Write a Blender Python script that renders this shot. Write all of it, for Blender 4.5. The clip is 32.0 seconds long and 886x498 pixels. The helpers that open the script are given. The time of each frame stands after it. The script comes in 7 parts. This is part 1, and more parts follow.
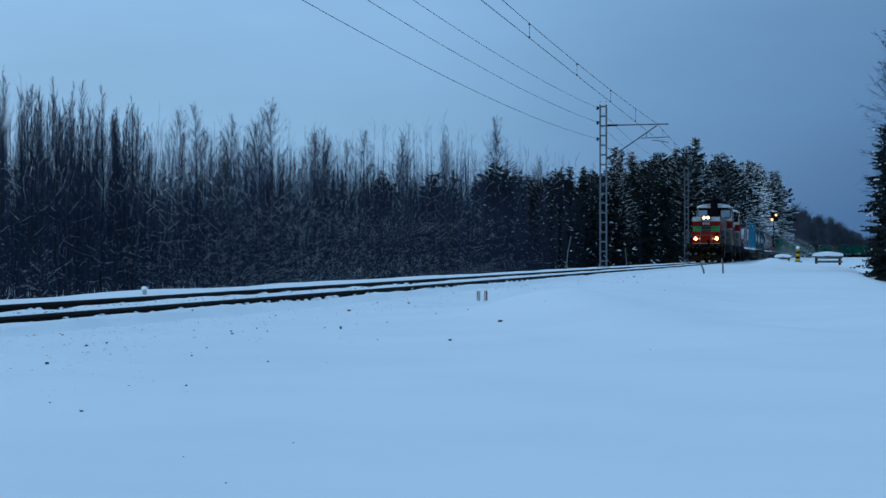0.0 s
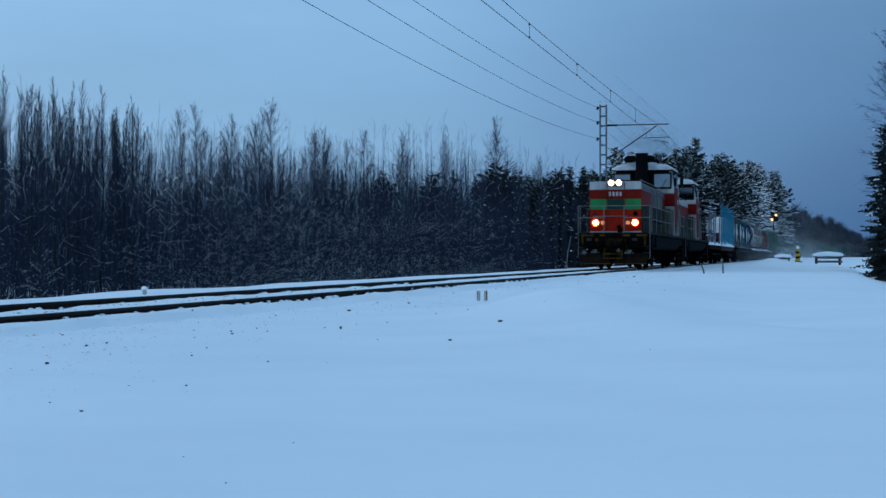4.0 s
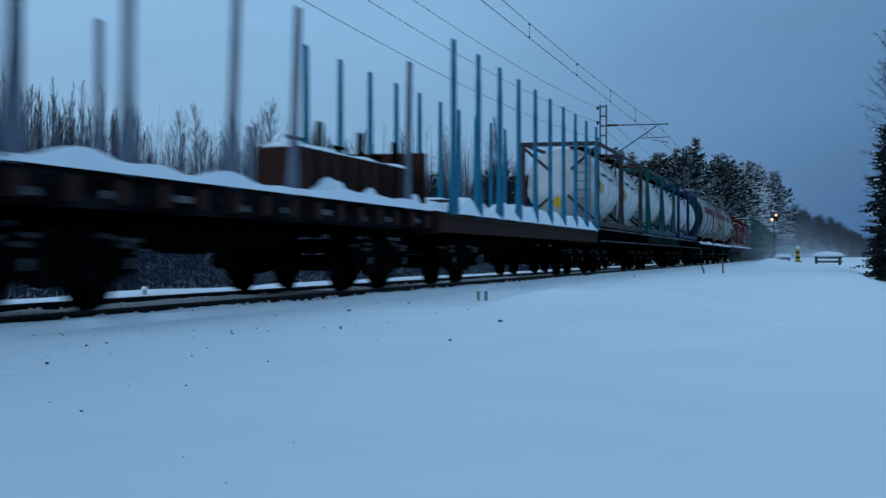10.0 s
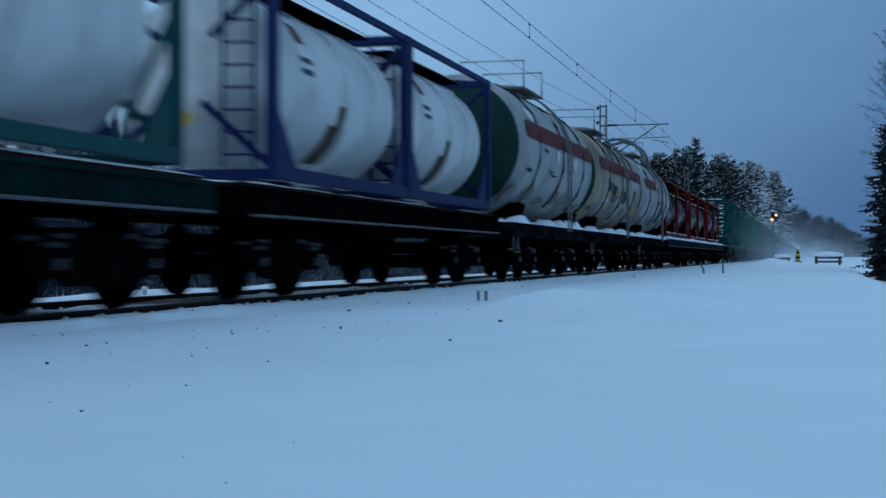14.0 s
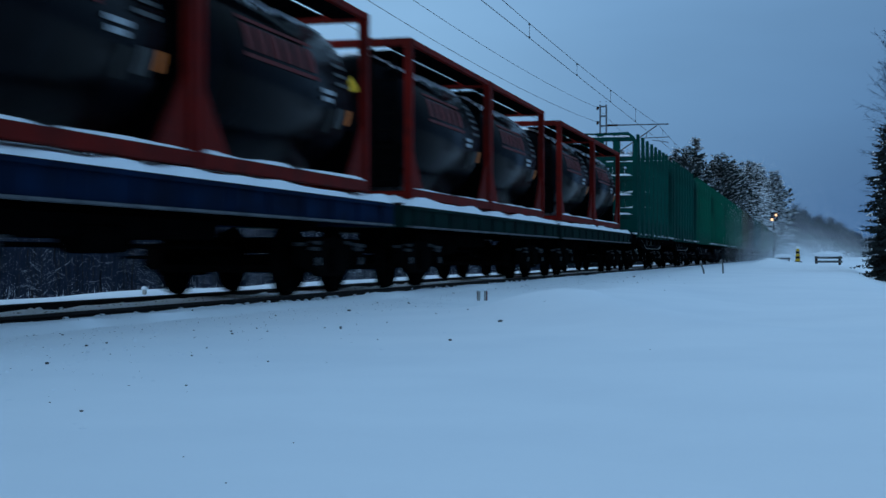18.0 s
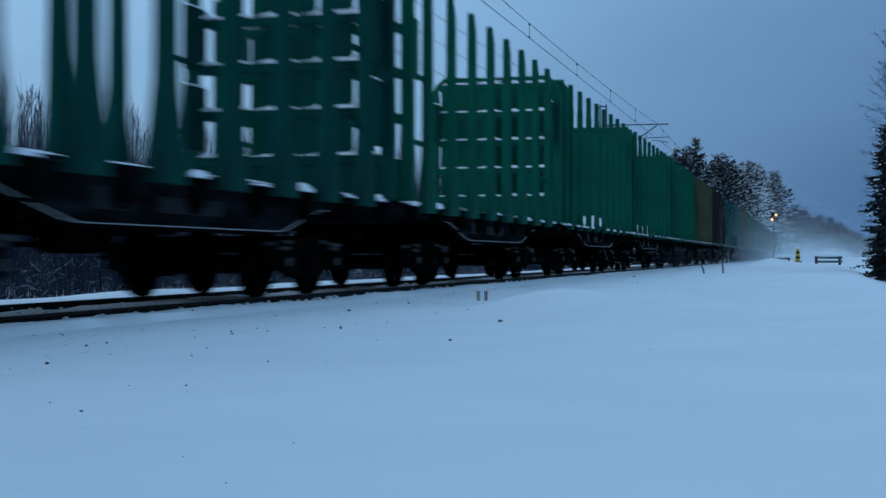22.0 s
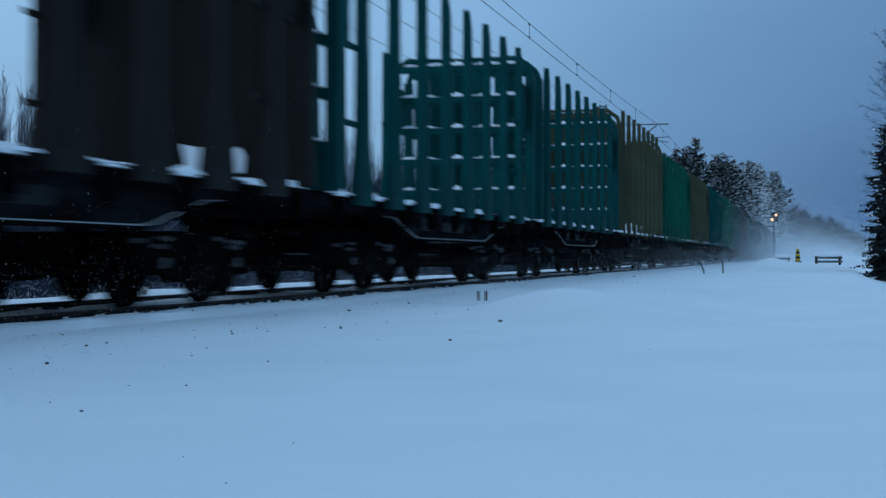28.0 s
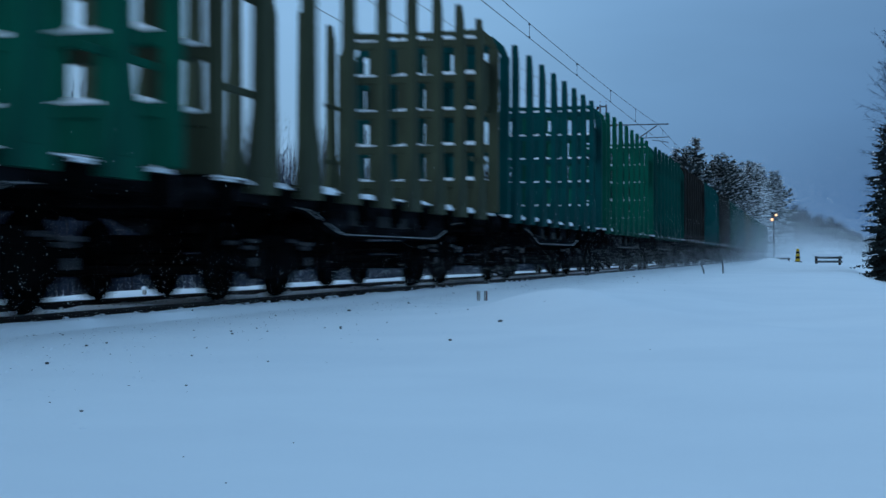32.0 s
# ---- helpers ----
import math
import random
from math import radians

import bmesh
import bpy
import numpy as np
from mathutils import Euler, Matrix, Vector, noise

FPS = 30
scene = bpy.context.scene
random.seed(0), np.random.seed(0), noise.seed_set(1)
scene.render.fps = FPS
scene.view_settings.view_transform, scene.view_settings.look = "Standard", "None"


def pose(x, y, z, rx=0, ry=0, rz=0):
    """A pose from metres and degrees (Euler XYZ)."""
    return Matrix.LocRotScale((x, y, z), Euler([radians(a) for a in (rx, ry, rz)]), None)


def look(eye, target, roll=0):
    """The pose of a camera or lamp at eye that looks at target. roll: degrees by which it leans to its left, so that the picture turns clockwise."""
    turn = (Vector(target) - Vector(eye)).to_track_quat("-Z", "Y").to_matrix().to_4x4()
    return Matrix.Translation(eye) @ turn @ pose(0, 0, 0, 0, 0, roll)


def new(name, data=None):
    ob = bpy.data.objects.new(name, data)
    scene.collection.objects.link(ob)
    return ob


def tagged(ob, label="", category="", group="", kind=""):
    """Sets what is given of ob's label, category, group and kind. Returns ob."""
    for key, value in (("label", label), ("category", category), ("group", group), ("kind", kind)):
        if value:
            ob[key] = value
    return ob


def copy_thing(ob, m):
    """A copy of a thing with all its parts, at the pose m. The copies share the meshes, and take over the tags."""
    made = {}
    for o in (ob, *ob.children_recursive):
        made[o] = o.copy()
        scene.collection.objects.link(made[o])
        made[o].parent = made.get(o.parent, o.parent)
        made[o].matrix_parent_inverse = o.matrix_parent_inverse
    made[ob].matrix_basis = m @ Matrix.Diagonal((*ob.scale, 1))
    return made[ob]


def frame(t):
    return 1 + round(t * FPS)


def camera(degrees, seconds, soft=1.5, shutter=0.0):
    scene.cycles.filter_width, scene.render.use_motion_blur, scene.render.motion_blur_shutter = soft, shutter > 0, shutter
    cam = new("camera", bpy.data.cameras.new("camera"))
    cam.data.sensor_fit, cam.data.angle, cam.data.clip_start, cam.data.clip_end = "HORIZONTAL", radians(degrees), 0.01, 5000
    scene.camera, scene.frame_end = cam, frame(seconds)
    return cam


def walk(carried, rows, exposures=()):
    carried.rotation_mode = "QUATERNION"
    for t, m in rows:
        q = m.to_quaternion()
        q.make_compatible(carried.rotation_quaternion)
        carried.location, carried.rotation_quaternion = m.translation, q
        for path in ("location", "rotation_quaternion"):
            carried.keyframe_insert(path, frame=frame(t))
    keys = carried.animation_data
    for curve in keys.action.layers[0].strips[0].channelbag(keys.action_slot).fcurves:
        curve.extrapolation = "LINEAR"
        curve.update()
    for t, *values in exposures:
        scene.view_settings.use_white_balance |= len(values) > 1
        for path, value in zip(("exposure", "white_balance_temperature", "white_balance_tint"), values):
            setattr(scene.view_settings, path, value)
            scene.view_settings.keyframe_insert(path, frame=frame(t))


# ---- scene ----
# The world: x to the right of the line, y along the line away from the camera, z up from the rail tops.
LINE_X = -7.35            # middle of the track
BEND_Y, BEND_R = 445.0, 740.0   # where the track starts to bend to the right, and its radius
SPAN = 32.0

cam = camera(34.67, SPAN, soft=1.5, shutter=0.7)
EYE = pose(0, 0, 0.51, 90.285, 0, 14.34)
walk(cam, [(0, EYE), (SPAN, EYE)], exposures=[(0, 0.08), (6.0, 0.08), (8.0, 0.0), (22.0, 0.02), (SPAN, 0.06)])


# ---- sky and light: a heavy overcast at dusk ----
def make_world():
    w = bpy.data.worlds.new("world")
    scene.world = w
    w.use_nodes = True
    nt = w.node_tree
    nt.nodes.clear()
    out = nt.nodes.new("ShaderNodeOutputWorld")
    bg = nt.nodes.new("ShaderNodeBackground")
    sky = nt.nodes.new("ShaderNodeTexSky")
    sky.sky_type, sky.sun_disc = "NISHITA", False
    sky.sun_elevation, sky.sun_rotation = radians(4), radians(-75)
    sky.air_density, sky.dust_density, sky.ozone_density = 1.0, 2.0, 3.0
    co = nt.nodes.new("ShaderNodeTexCoord")
    turn = nt.nodes.new("ShaderNodeMapping")
    turn.inputs["Rotation"].default_value = (0, 0, radians(-18))
    sep = nt.nodes.new("ShaderNodeSeparateXYZ")
    nt.links.new(co.outputs["Generated"], turn.inputs["Vector"])
    nt.links.new(turn.outputs["Vector"], sep.inputs[0])
    # cloud cover: bright on the side of the set sun, heavy and dark on the other
    mr = nt.nodes.new("ShaderNodeMapRange")
    mr.inputs["From Min"].default_value, mr.inputs["From Max"].default_value = -1.0, 0.36
    nt.links.new(sep.outputs["X"], mr.inputs["Value"])
    side = nt.nodes.new("ShaderNodeValToRGB")
    el = side.color_ramp.elements
    el[0].position, el[0].color = 0.0, (0.50, 0.80, 1.12, 1)
    el[1].position, el[1].color = 1.0, (0.050, 0.136, 0.305, 1)
    for at, col in ((0.2, (0.40, 0.68, 1.0, 1)), (0.40, (0.235, 0.43, 0.69, 1)), (0.60, (0.225, 0.425, 0.68, 1)), (0.77, (0.188, 0.37, 0.605, 1)), (0.875, (0.105, 0.236, 0.445, 1))):
        e = el.new(at)
        e.color = col
    nt.links.new(mr.outputs[0], side.inputs[0])
    # overhead the cover evens out
    up = nt.nodes.new("ShaderNodeMapRange")
    up.inputs["From Min"].default_value, up.inputs["From Max"].default_value = 0.03, 0.5
    nt.links.new(sep.outputs["Z"], up.inputs["Value"])
    over = nt.nodes.new("ShaderNodeMixRGB")
    over.inputs[2].default_value = (0.245, 0.45, 0.70, 1)
    nt.links.new(up.outputs[0], over.inputs[0])
    nt.links.new(side.outputs[0], over.inputs[1])
    # soft banks of cloud
    squash = nt.nodes.new("ShaderNodeMapping")
    squash.inputs["Scale"].default_value = (1.6, 1.6, 6.0)
    nt.links.new(co.outputs["Generated"], squash.inputs["Vector"])
    cloud = nt.nodes.new("ShaderNodeTexNoise")
    cloud.inputs["Scale"].default_value, cloud.inputs["Detail"].default_value = 2.2, 4
    nt.links.new(squash.outputs["Vector"], cloud.inputs["Vector"])
    cr = nt.nodes.new("ShaderNodeMapRange")
    cr.inputs["From Min"].default_value, cr.inputs["From Max"].default_value = 0.3, 0.7
    cr.inputs["To Min"].default_value, cr.inputs["To Max"].default_value = 0.93, 1.07
    nt.links.new(cloud.outputs["Fac"], cr.inputs["Value"])
    mul = nt.nodes.new("ShaderNodeMixRGB")
    mul.blend_type = "MULTIPLY"
    mul.inputs[0].default_value = 1
    nt.links.new(over.outputs[0], mul.inputs[1])
    nt.links.new(cr.outputs[0], mul.inputs[2])
    # the clear sky above still gives a little of its own light
    dim = nt.nodes.new("ShaderNodeMixRGB")
    dim.blend_type = "MULTIPLY"
    dim.inputs[0].default_value = 1
    dim.inputs[2].default_value = (0.02, 0.02, 0.02, 1)
    nt.links.new(sky.outputs[0], dim.inputs[1])
    add = nt.nodes.new("ShaderNodeMixRGB")
    add.blend_type = "ADD"
    add.inputs[0].default_value = 1
    nt.links.new(mul.outputs[0], add.inputs[1])
    nt.links.new(dim.outputs[0], add.inputs[2])
    nt.links.new(add.outputs[0], bg.inputs["Color"])
    bg.inputs["Strength"].default_value = 1.0
    nt.links.new(bg.outputs[0], out.inputs[0])


make_world()
sun = new("sun", bpy.data.lights.new("sun", "SUN"))
sun.data.energy, sun.data.angle, sun.data.color = 0.42, radians(40), (0.75, 0.87, 1.0)
sun.matrix_world = look((0, 0, 15), (20, 30, 0))


# ---- materials ----
def material(name, base, rough=0.6, metal=0.0, dark=None, scale=6.0, amount=0.5, bump=0.0, bump_scale=40.0,
             grime=None, grime_scale=1.5, grime_amount=0.0, random_amount=0.0, streak=1.0, emit=None, strength=0.0, specular=0.12):
    """Two scales of variation: a grain between base and dark, and large patches of grime."""
    m = bpy.data.materials.new(name)
    m.use_nodes = True
    nt = m.node_tree
    b = nt.nodes["Principled BSDF"]
    b.inputs["Roughness"].default_value, b.inputs["Metallic"].default_value = rough, metal
    b.inputs["Specular IOR Level"].default_value = specular
    co = nt.nodes.new("ShaderNodeTexCoord")
    mp = nt.nodes.new("ShaderNodeMapping")
    mp.inputs["Scale"].default_value = (1, 1, streak)
    nt.links.new(co.outputs["Object"], mp.inputs["Vector"])

    def tex(s, detail=4):
        n = nt.nodes.new("ShaderNodeTexNoise")
        n.inputs["Scale"].default_value, n.inputs["Detail"].default_value = s, detail
        nt.links.new(mp.outputs["Vector"], n.inputs["Vector"])
        return n

    def ranged(sock, a, c, lo=0.0, hi=1.0):
        r = nt.nodes.new("ShaderNodeMapRange")
        for key, v in (("From Min", a), ("From Max", c), ("To Min", lo), ("To Max", hi)):
            r.inputs[key].default_value = v
        nt.links.new(sock, r.inputs["Value"])
        return r.outputs[0]

    def mix(fac, a, c):
        x = nt.nodes.new("ShaderNodeMixRGB")
        nt.links.new(fac, x.inputs[0])
        for i, v in ((1, a), (2, c)):
            if isinstance(v, tuple):
                x.inputs[i].default_value = (*v, 1)
            else:
                nt.links.new(v, x.inputs[i])
        return x.outputs[0]
    dark = dark or tuple(v * 0.6 for v in base)
    col = mix(ranged(tex(scale).outputs["Fac"], 0.35, 0.7, 0, amount), tuple(base), tuple(dark))
    if grime:
        col = mix(ranged(tex(grime_scale, 6).outputs["Fac"], 0.42, 0.68, 0, grime_amount), col, tuple(grime))
    if random_amount:
        info = nt.nodes.new("ShaderNodeObjectInfo")
        hsv = nt.nodes.new("ShaderNodeHueSaturation")
        nt.links.new(ranged(info.outputs["Random"], 0, 1, 1 - random_amount, 1 + random_amount), hsv.inputs["Value"])
        nt.links.new(col, hsv.inputs["Color"])
        col = hsv.outputs[0]
    nt.links.new(col, b.inputs["Base Color"])
    if bump:
        bp = nt.nodes.new("ShaderNodeBump")
        bp.inputs["Strength"].default_value, bp.inputs["Distance"].default_value = bump, 0.03
        nt.links.new(tex(bump_scale, 5).outputs["Fac"], bp.inputs["Height"])
        nt.links.new(bp.outputs[0], b.inputs["Normal"])
    if emit:
        b.inputs["Emission Color"].default_value = (*emit, 1)
        b.inputs["Emission Strength"].default_value = strength
    return m


SNOW = material("snow", (0.83, 0.87, 0.91), 0.75, dark=(0.76, 0.81, 0.87), scale=2.0, bump=0.25, bump_scale=9.0, specular=0.25)
SNOW_GROUND = material("snow_ground", (0.88, 0.91, 0.94), 0.8, dark=(0.80, 0.84, 0.88), scale=0.30, amount=0.6, bump=0.16, bump_scale=5.0, grime=(0.78, 0.82, 0.865), grime_scale=0.8, grime_amount=0.4, specular=0.15)
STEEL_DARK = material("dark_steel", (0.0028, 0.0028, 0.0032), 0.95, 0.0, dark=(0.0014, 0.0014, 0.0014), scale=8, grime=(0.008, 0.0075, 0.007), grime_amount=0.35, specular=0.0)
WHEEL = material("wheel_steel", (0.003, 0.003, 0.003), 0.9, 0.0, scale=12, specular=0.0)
SILL_BLUE = material("sill_blue_black", (0.002, 0.0032, 0.006), 0.85, scale=5, dark=(0.001, 0.0016, 0.003), grime=(0.005, 0.005, 0.005), grime_amount=0.6, specular=0.02)
FROST = material("dirty_frost", (0.075, 0.08, 0.088), 0.9, dark=(0.02, 0.022, 0.024), scale=9, amount=0.9, specular=0.05)
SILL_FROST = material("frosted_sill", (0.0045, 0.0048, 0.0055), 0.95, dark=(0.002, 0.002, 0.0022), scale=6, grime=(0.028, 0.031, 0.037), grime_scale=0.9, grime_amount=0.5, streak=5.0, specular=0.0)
CAKED = material("caked_snow", (0.16, 0.17, 0.185), 0.9, dark=(0.03, 0.032, 0.036), scale=7, amount=0.95, specular=0.05)
RAIL_SIDE = material("rail_rust", (0.022, 0.018, 0.017), 0.75, 0.2, scale=15)
RAIL_TOP = material("rail_polished", (0.55, 0.57, 0.6), 0.3, 1.0, scale=20)
SLEEPER = material("concrete_sleeper", (0.3, 0.3, 0.3), 0.9, scale=9, bump=0.3)
RED = material("loco_red", (0.19, 0.009, 0.006), 0.6, dark=(0.14, 0.007, 0.005), scale=4, grime=(0.045, 0.010, 0.008), grime_amount=0.6, specular=0.04)
ORANGE_RED = material("loco_front_red", (0.30, 0.014, 0.005), 0.6, dark=(0.23, 0.011, 0.005), scale=4, grime=(0.08, 0.014, 0.007), grime_amount=0.5, specular=0.04)
GREEN = material("loco_green", (0.012, 0.19, 0.055), 0.55, dark=(0.01, 0.14, 0.045), scale=5, grime=(0.02, 0.06, 0.03), grime_amount=0.4)
WHITE = material("loco_white", (0.40, 0.41, 0.41), 0.6, dark=(0.30, 0.31, 0.31), scale=4, grime=(0.12, 0.115, 0.105), grime_amount=0.6, streak=0.4)
GREY = material("loco_grey", (0.036, 0.037, 0.036), 0.75, dark=(0.015, 0.015, 0.014), scale=3, amount=0.8, grime=(0.014, 0.013, 0.011), grime_amount=0.9, streak=0.3, specular=0.05)
PALE_GREY = material("loco_pale_grey", (0.15, 0.16, 0.165), 0.7, dark=(0.08, 0.085, 0.088), scale=3, amount=0.9, grime=(0.04, 0.038, 0.034), grime_amount=0.8, streak=0.3, specular=0.06)
DIRTY_WHITE = material("dirty_cabinet_white", (0.12, 0.115, 0.092), 0.75, dark=(0.05, 0.047, 0.036), scale=3, amount=0.9, grime=(0.03, 0.027, 0.02), grime_amount=0.9, streak=0.3, specular=0.05)
GREY_DARK = material("loco_dark_grey", (0.020, 0.023, 0.024), 0.75, scale=4, grime=(0.007, 0.007, 0.007), grime_amount=0.6, specular=0.04)
ROOF = material("roof_snowy", (0.62, 0.65, 0.68), 0.8, dark=(0.45, 0.48, 0.51), scale=3, grime=(0.18, 0.18, 0.18), grime_amount=0.4)
SOOT = material("soot_black", (0.005, 0.005, 0.006), 0.9, scale=6, specular=0.03)
GLASS = material("coated_glass", (0.22, 0.25, 0.28), 0.06, 1.0, dark=(0.12, 0.14, 0.16), scale=1.5, specular=0.5)
PIPE = material("rail_pipe", (0.15, 0.16, 0.165), 0.55, dark=(0.07, 0.07, 0.07), scale=10, specular=0.08)
LAMP = material("headlamp_glow", (0.9, 0.8, 0.6), 0.3, emit=(1.0, 0.52, 0.13), strength=15.0)
LAMP_SIDE = material("side_lamp_glow", (0.6, 0.3, 0.15), 0.3, emit=(1.0, 0.30, 0.06), strength=0.5)
LAMP_TOP = material("top_lamp_glow", (0.9, 0.85, 0.7), 0.3, emit=(1.0, 0.76, 0.42), strength=3.2)
BROWN = material("wagon_brown", (0.045, 0.018, 0.014), 0.8, dark=(0.025, 0.011, 0.009), scale=5, grime=(0.012, 0.009, 0.008), grime_amount=0.5, specular=0.06)
BLUE_STAKE = material("stake_blue", (0.011, 0.165, 0.26), 0.6, dark=(0.009, 0.12, 0.19), scale=6, grime=(0.03, 0.07, 0.10), grime_amount=0.4, specular=0.06)
GREY_STAKE = material("stake_grey", (0.14, 0.165, 0.215), 0.65, scale=6, grime=(0.06, 0.065, 0.08), grime_amount=0.4)
TANK_WHITE = material("tank_white", (0.62, 0.635, 0.63), 0.5, dark=(0.50, 0.52, 0.53), scale=2.5, grime=(0.27, 0.27, 0.255), grime_amount=0.6, grime_scale=1.0)
TANK_CREAM = material("tank_cream", (0.33, 0.26, 0.165), 0.6, dark=(0.27, 0.25, 0.215), scale=1.2, amount=0.9, grime=(0.05, 0.05, 0.055), grime_amount=0.85, grime_scale=0.9, streak=0.6)
TANK_PALE = material("tank_pale", (0.34, 0.345, 0.345), 0.6, dark=(0.26, 0.27, 0.27), scale=2.0, grime=(0.11, 0.11, 0.115), grime_amount=0.75, grime_scale=0.8, streak=0.6)
TANK_BLACK = material("tank_black", (0.0014, 0.0016, 0.0022), 0.22, dark=(0.001, 0.001, 0.0014), scale=2.5, grime=(0.008, 0.010, 0.015), grime_amount=0.4, grime_scale=1.6, streak=0.5, specular=0.018)
YELLOW_WORN = material("worn_yellow", (0.085, 0.045, 0.008), 0.75, scale=9, grime=(0.014, 0.009, 0.005), grime_amount=1.0, grime_scale=4.0, specular=0.03)
RUSTY = material("rusty_iron", (0.013, 0.0075, 0.005), 0.9, dark=(0.004, 0.003, 0.0026), scale=7, amount=0.9, grime=(0.026, 0.019, 0.016), grime_scale=3.0, grime_amount=0.5, specular=0.02)
STRIPE_RED = material("stripe_red", (0.13, 0.012, 0.012), 0.6, scale=4, grime=(0.05, 0.018, 0.016), grime_amount=0.5)
END_GREEN = material("tank_end_green", (0.005, 0.034, 0.026), 0.6, scale=4, grime=(0.015, 0.025, 0.022), grime_amount=0.5)
FRAME_BROWN = material("frame_brown", (0.055, 0.042, 0.042), 0.65, scale=6, grime=(0.025, 0.02, 0.02), grime_amount=0.5)
FRAME_TEAL = material("frame_teal", (0.006, 0.075, 0.078), 0.6, scale=6, grime=(0.012, 0.03, 0.03), grime_amount=0.5)
FRAME_BLUE = material("frame_blue", (0.007, 0.018, 0.09), 0.6, scale=6, grime=(0.012, 0.018, 0.035), grime_amount=0.5)
FRAME_RED = material("frame_red", (0.15, 0.009, 0.006), 0.6, dark=(0.09, 0.007, 0.006), scale=6, grime=(0.03, 0.008, 0.007), grime_amount=0.7, specular=0.03)
FLAT_GREEN = material("flat_green", (0.004, 0.022, 0.020), 0.85, scale=6, grime=(0.005, 0.007, 0.008), grime_amount=0.8, specular=0.02)
FLAT_BLUE = material("flat_blue", (0.004, 0.016, 0.046), 0.85, scale=3, grime=(0.004, 0.006, 0.012), grime_amount=0.8, grime_scale=2.5, specular=0.02)
TIMBER_GREEN = material("timber_green", (0.003, 0.090, 0.056), 0.7, dark=(0.003, 0.066, 0.043), scale=4, grime=(0.004, 0.032, 0.026), grime_amount=0.6, streak=0.4, specular=0.03)
TIMBER_PINE = material("timber_pine", (0.002, 0.056, 0.046), 0.7, dark=(0.002, 0.038, 0.032), scale=4, grime=(0.003, 0.018, 0.017), grime_amount=0.6, streak=0.4, specular=0.03)
TIMBER_TEAL = material("timber_teal", (0.0025, 0.062, 0.060), 0.7, dark=(0.002, 0.042, 0.042), scale=4, grime=(0.004, 0.022, 0.024), grime_amount=0.6, streak=0.4, specular=0.03)
TIMBER_OLIVE = material("timber_olive", (0.058, 0.068, 0.042), 0.75, dark=(0.042, 0.048, 0.030), scale=4, grime=(0.026, 0.027, 0.019), grime_amount=0.6, streak=0.4, specular=0.05)
TIMBER_DARK = material("timber_dark", (0.0154, 0.014, 0.0126), 0.8, scale=4, grime=(0.007, 0.007, 0.007), grime_amount=0.5, streak=0.4)
RUST_STAIN = material("rust_stain", (0.05, 0.036, 0.028), 0.85, dark=(0.12, 0.10, 0.085), scale=4, amount=0.9)
ROAD_DIRT = material("road_dirt", (0.17, 0.16, 0.15), 0.85, dark=(0.10, 0.095, 0.09), scale=3, amount=0.9, grime=(0.24, 0.235, 0.22), grime_scale=1.5, grime_amount=0.7)
TAN = material("faded_tan", (0.33, 0.22, 0.095), 0.65, dark=(0.26, 0.19, 0.10), scale=3, amount=0.9, grime=(0.10, 0.09, 0.08), grime_amount=0.5)
FADED = material("faded_print", (0.30, 0.32, 0.34), 0.6, dark=(0.45, 0.47, 0.48), scale=9, amount=0.9)
SIGN_YELLOW = material("sign_yellow", (0.6, 0.38, 0.03), 0.5, scale=8)
SIGN_DARK = material("sign_ink", (0.05, 0.06, 0.09), 0.6, scale=8)
SIGN_ORANGE = material("sign_orange", (0.6, 0.14, 0.02), 0.5, scale=8)
GALV = material("galvanised", (0.13, 0.155, 0.18), 0.55, 0.3, dark=(0.08, 0.095, 0.11), scale=8)
WIRE = material("wire_copper", (0.03, 0.03, 0.032), 0.6, 0.4, scale=20)
PORCELAIN = material("insulator_brown", (0.03, 0.016, 0.012), 0.35, scale=10)
BARK = material("bark", (0.032, 0.029, 0.030), 0.95, dark=(0.016, 0.014, 0.015), scale=9, random_amount=0.35, specular=0.03)
BARK_BIRCH = material("birch_bark", (0.10, 0.098, 0.10), 0.9, dark=(0.010, 0.009, 0.009), scale=7, amount=0.95, streak=2.5, random_amount=0.3, specular=0.05)
TWIG = material("frosted_twigs", (0.027, 0.036, 0.062), 0.95, dark=(0.015, 0.018, 0.028), scale=5, grime=(0.060, 0.074, 0.108), grime_scale=0.5, grime_amount=0.5, random_amount=0.3, specular=0.03)
# twigs of the far wood: haze is put into this pale blue-grey
HAZE_TWIG = material("haze_pale_twigs", (0.052, 0.062, 0.084), 0.95, dark=(0.032, 0.038, 0.050), scale=0.6, grime=(0.11, 0.12, 0.14), grime_scale=0.2, grime_amount=0.5, random_amount=0.25, specular=0.02)
# haze over the far conifers is mixed into this lighter needle base
NEEDLE = material("needles", (0.024, 0.033, 0.033), 0.9, dark=(0.013, 0.018, 0.018), scale=3, grime=(0.06, 0.07, 0.075), grime_scale=0.9, grime_amount=0.35, random_amount=0.3, specular=0.04)
STONE = material("ballast_stone", (0.045, 0.042, 0.042), 0.9, dark=(0.02, 0.019, 0.018), scale=25, random_amount=0.3)
CONCRETE = material("concrete", (0.4, 0.39, 0.37), 0.9, dark=(0.3, 0.29, 0.28), scale=10, bump=0.2)
BLACK_PAINT = material("black_paint", (0.006, 0.006, 0.007), 0.7, scale=8, grime=(0.02, 0.015, 0.01), grime_amount=0.5, specular=0.08)
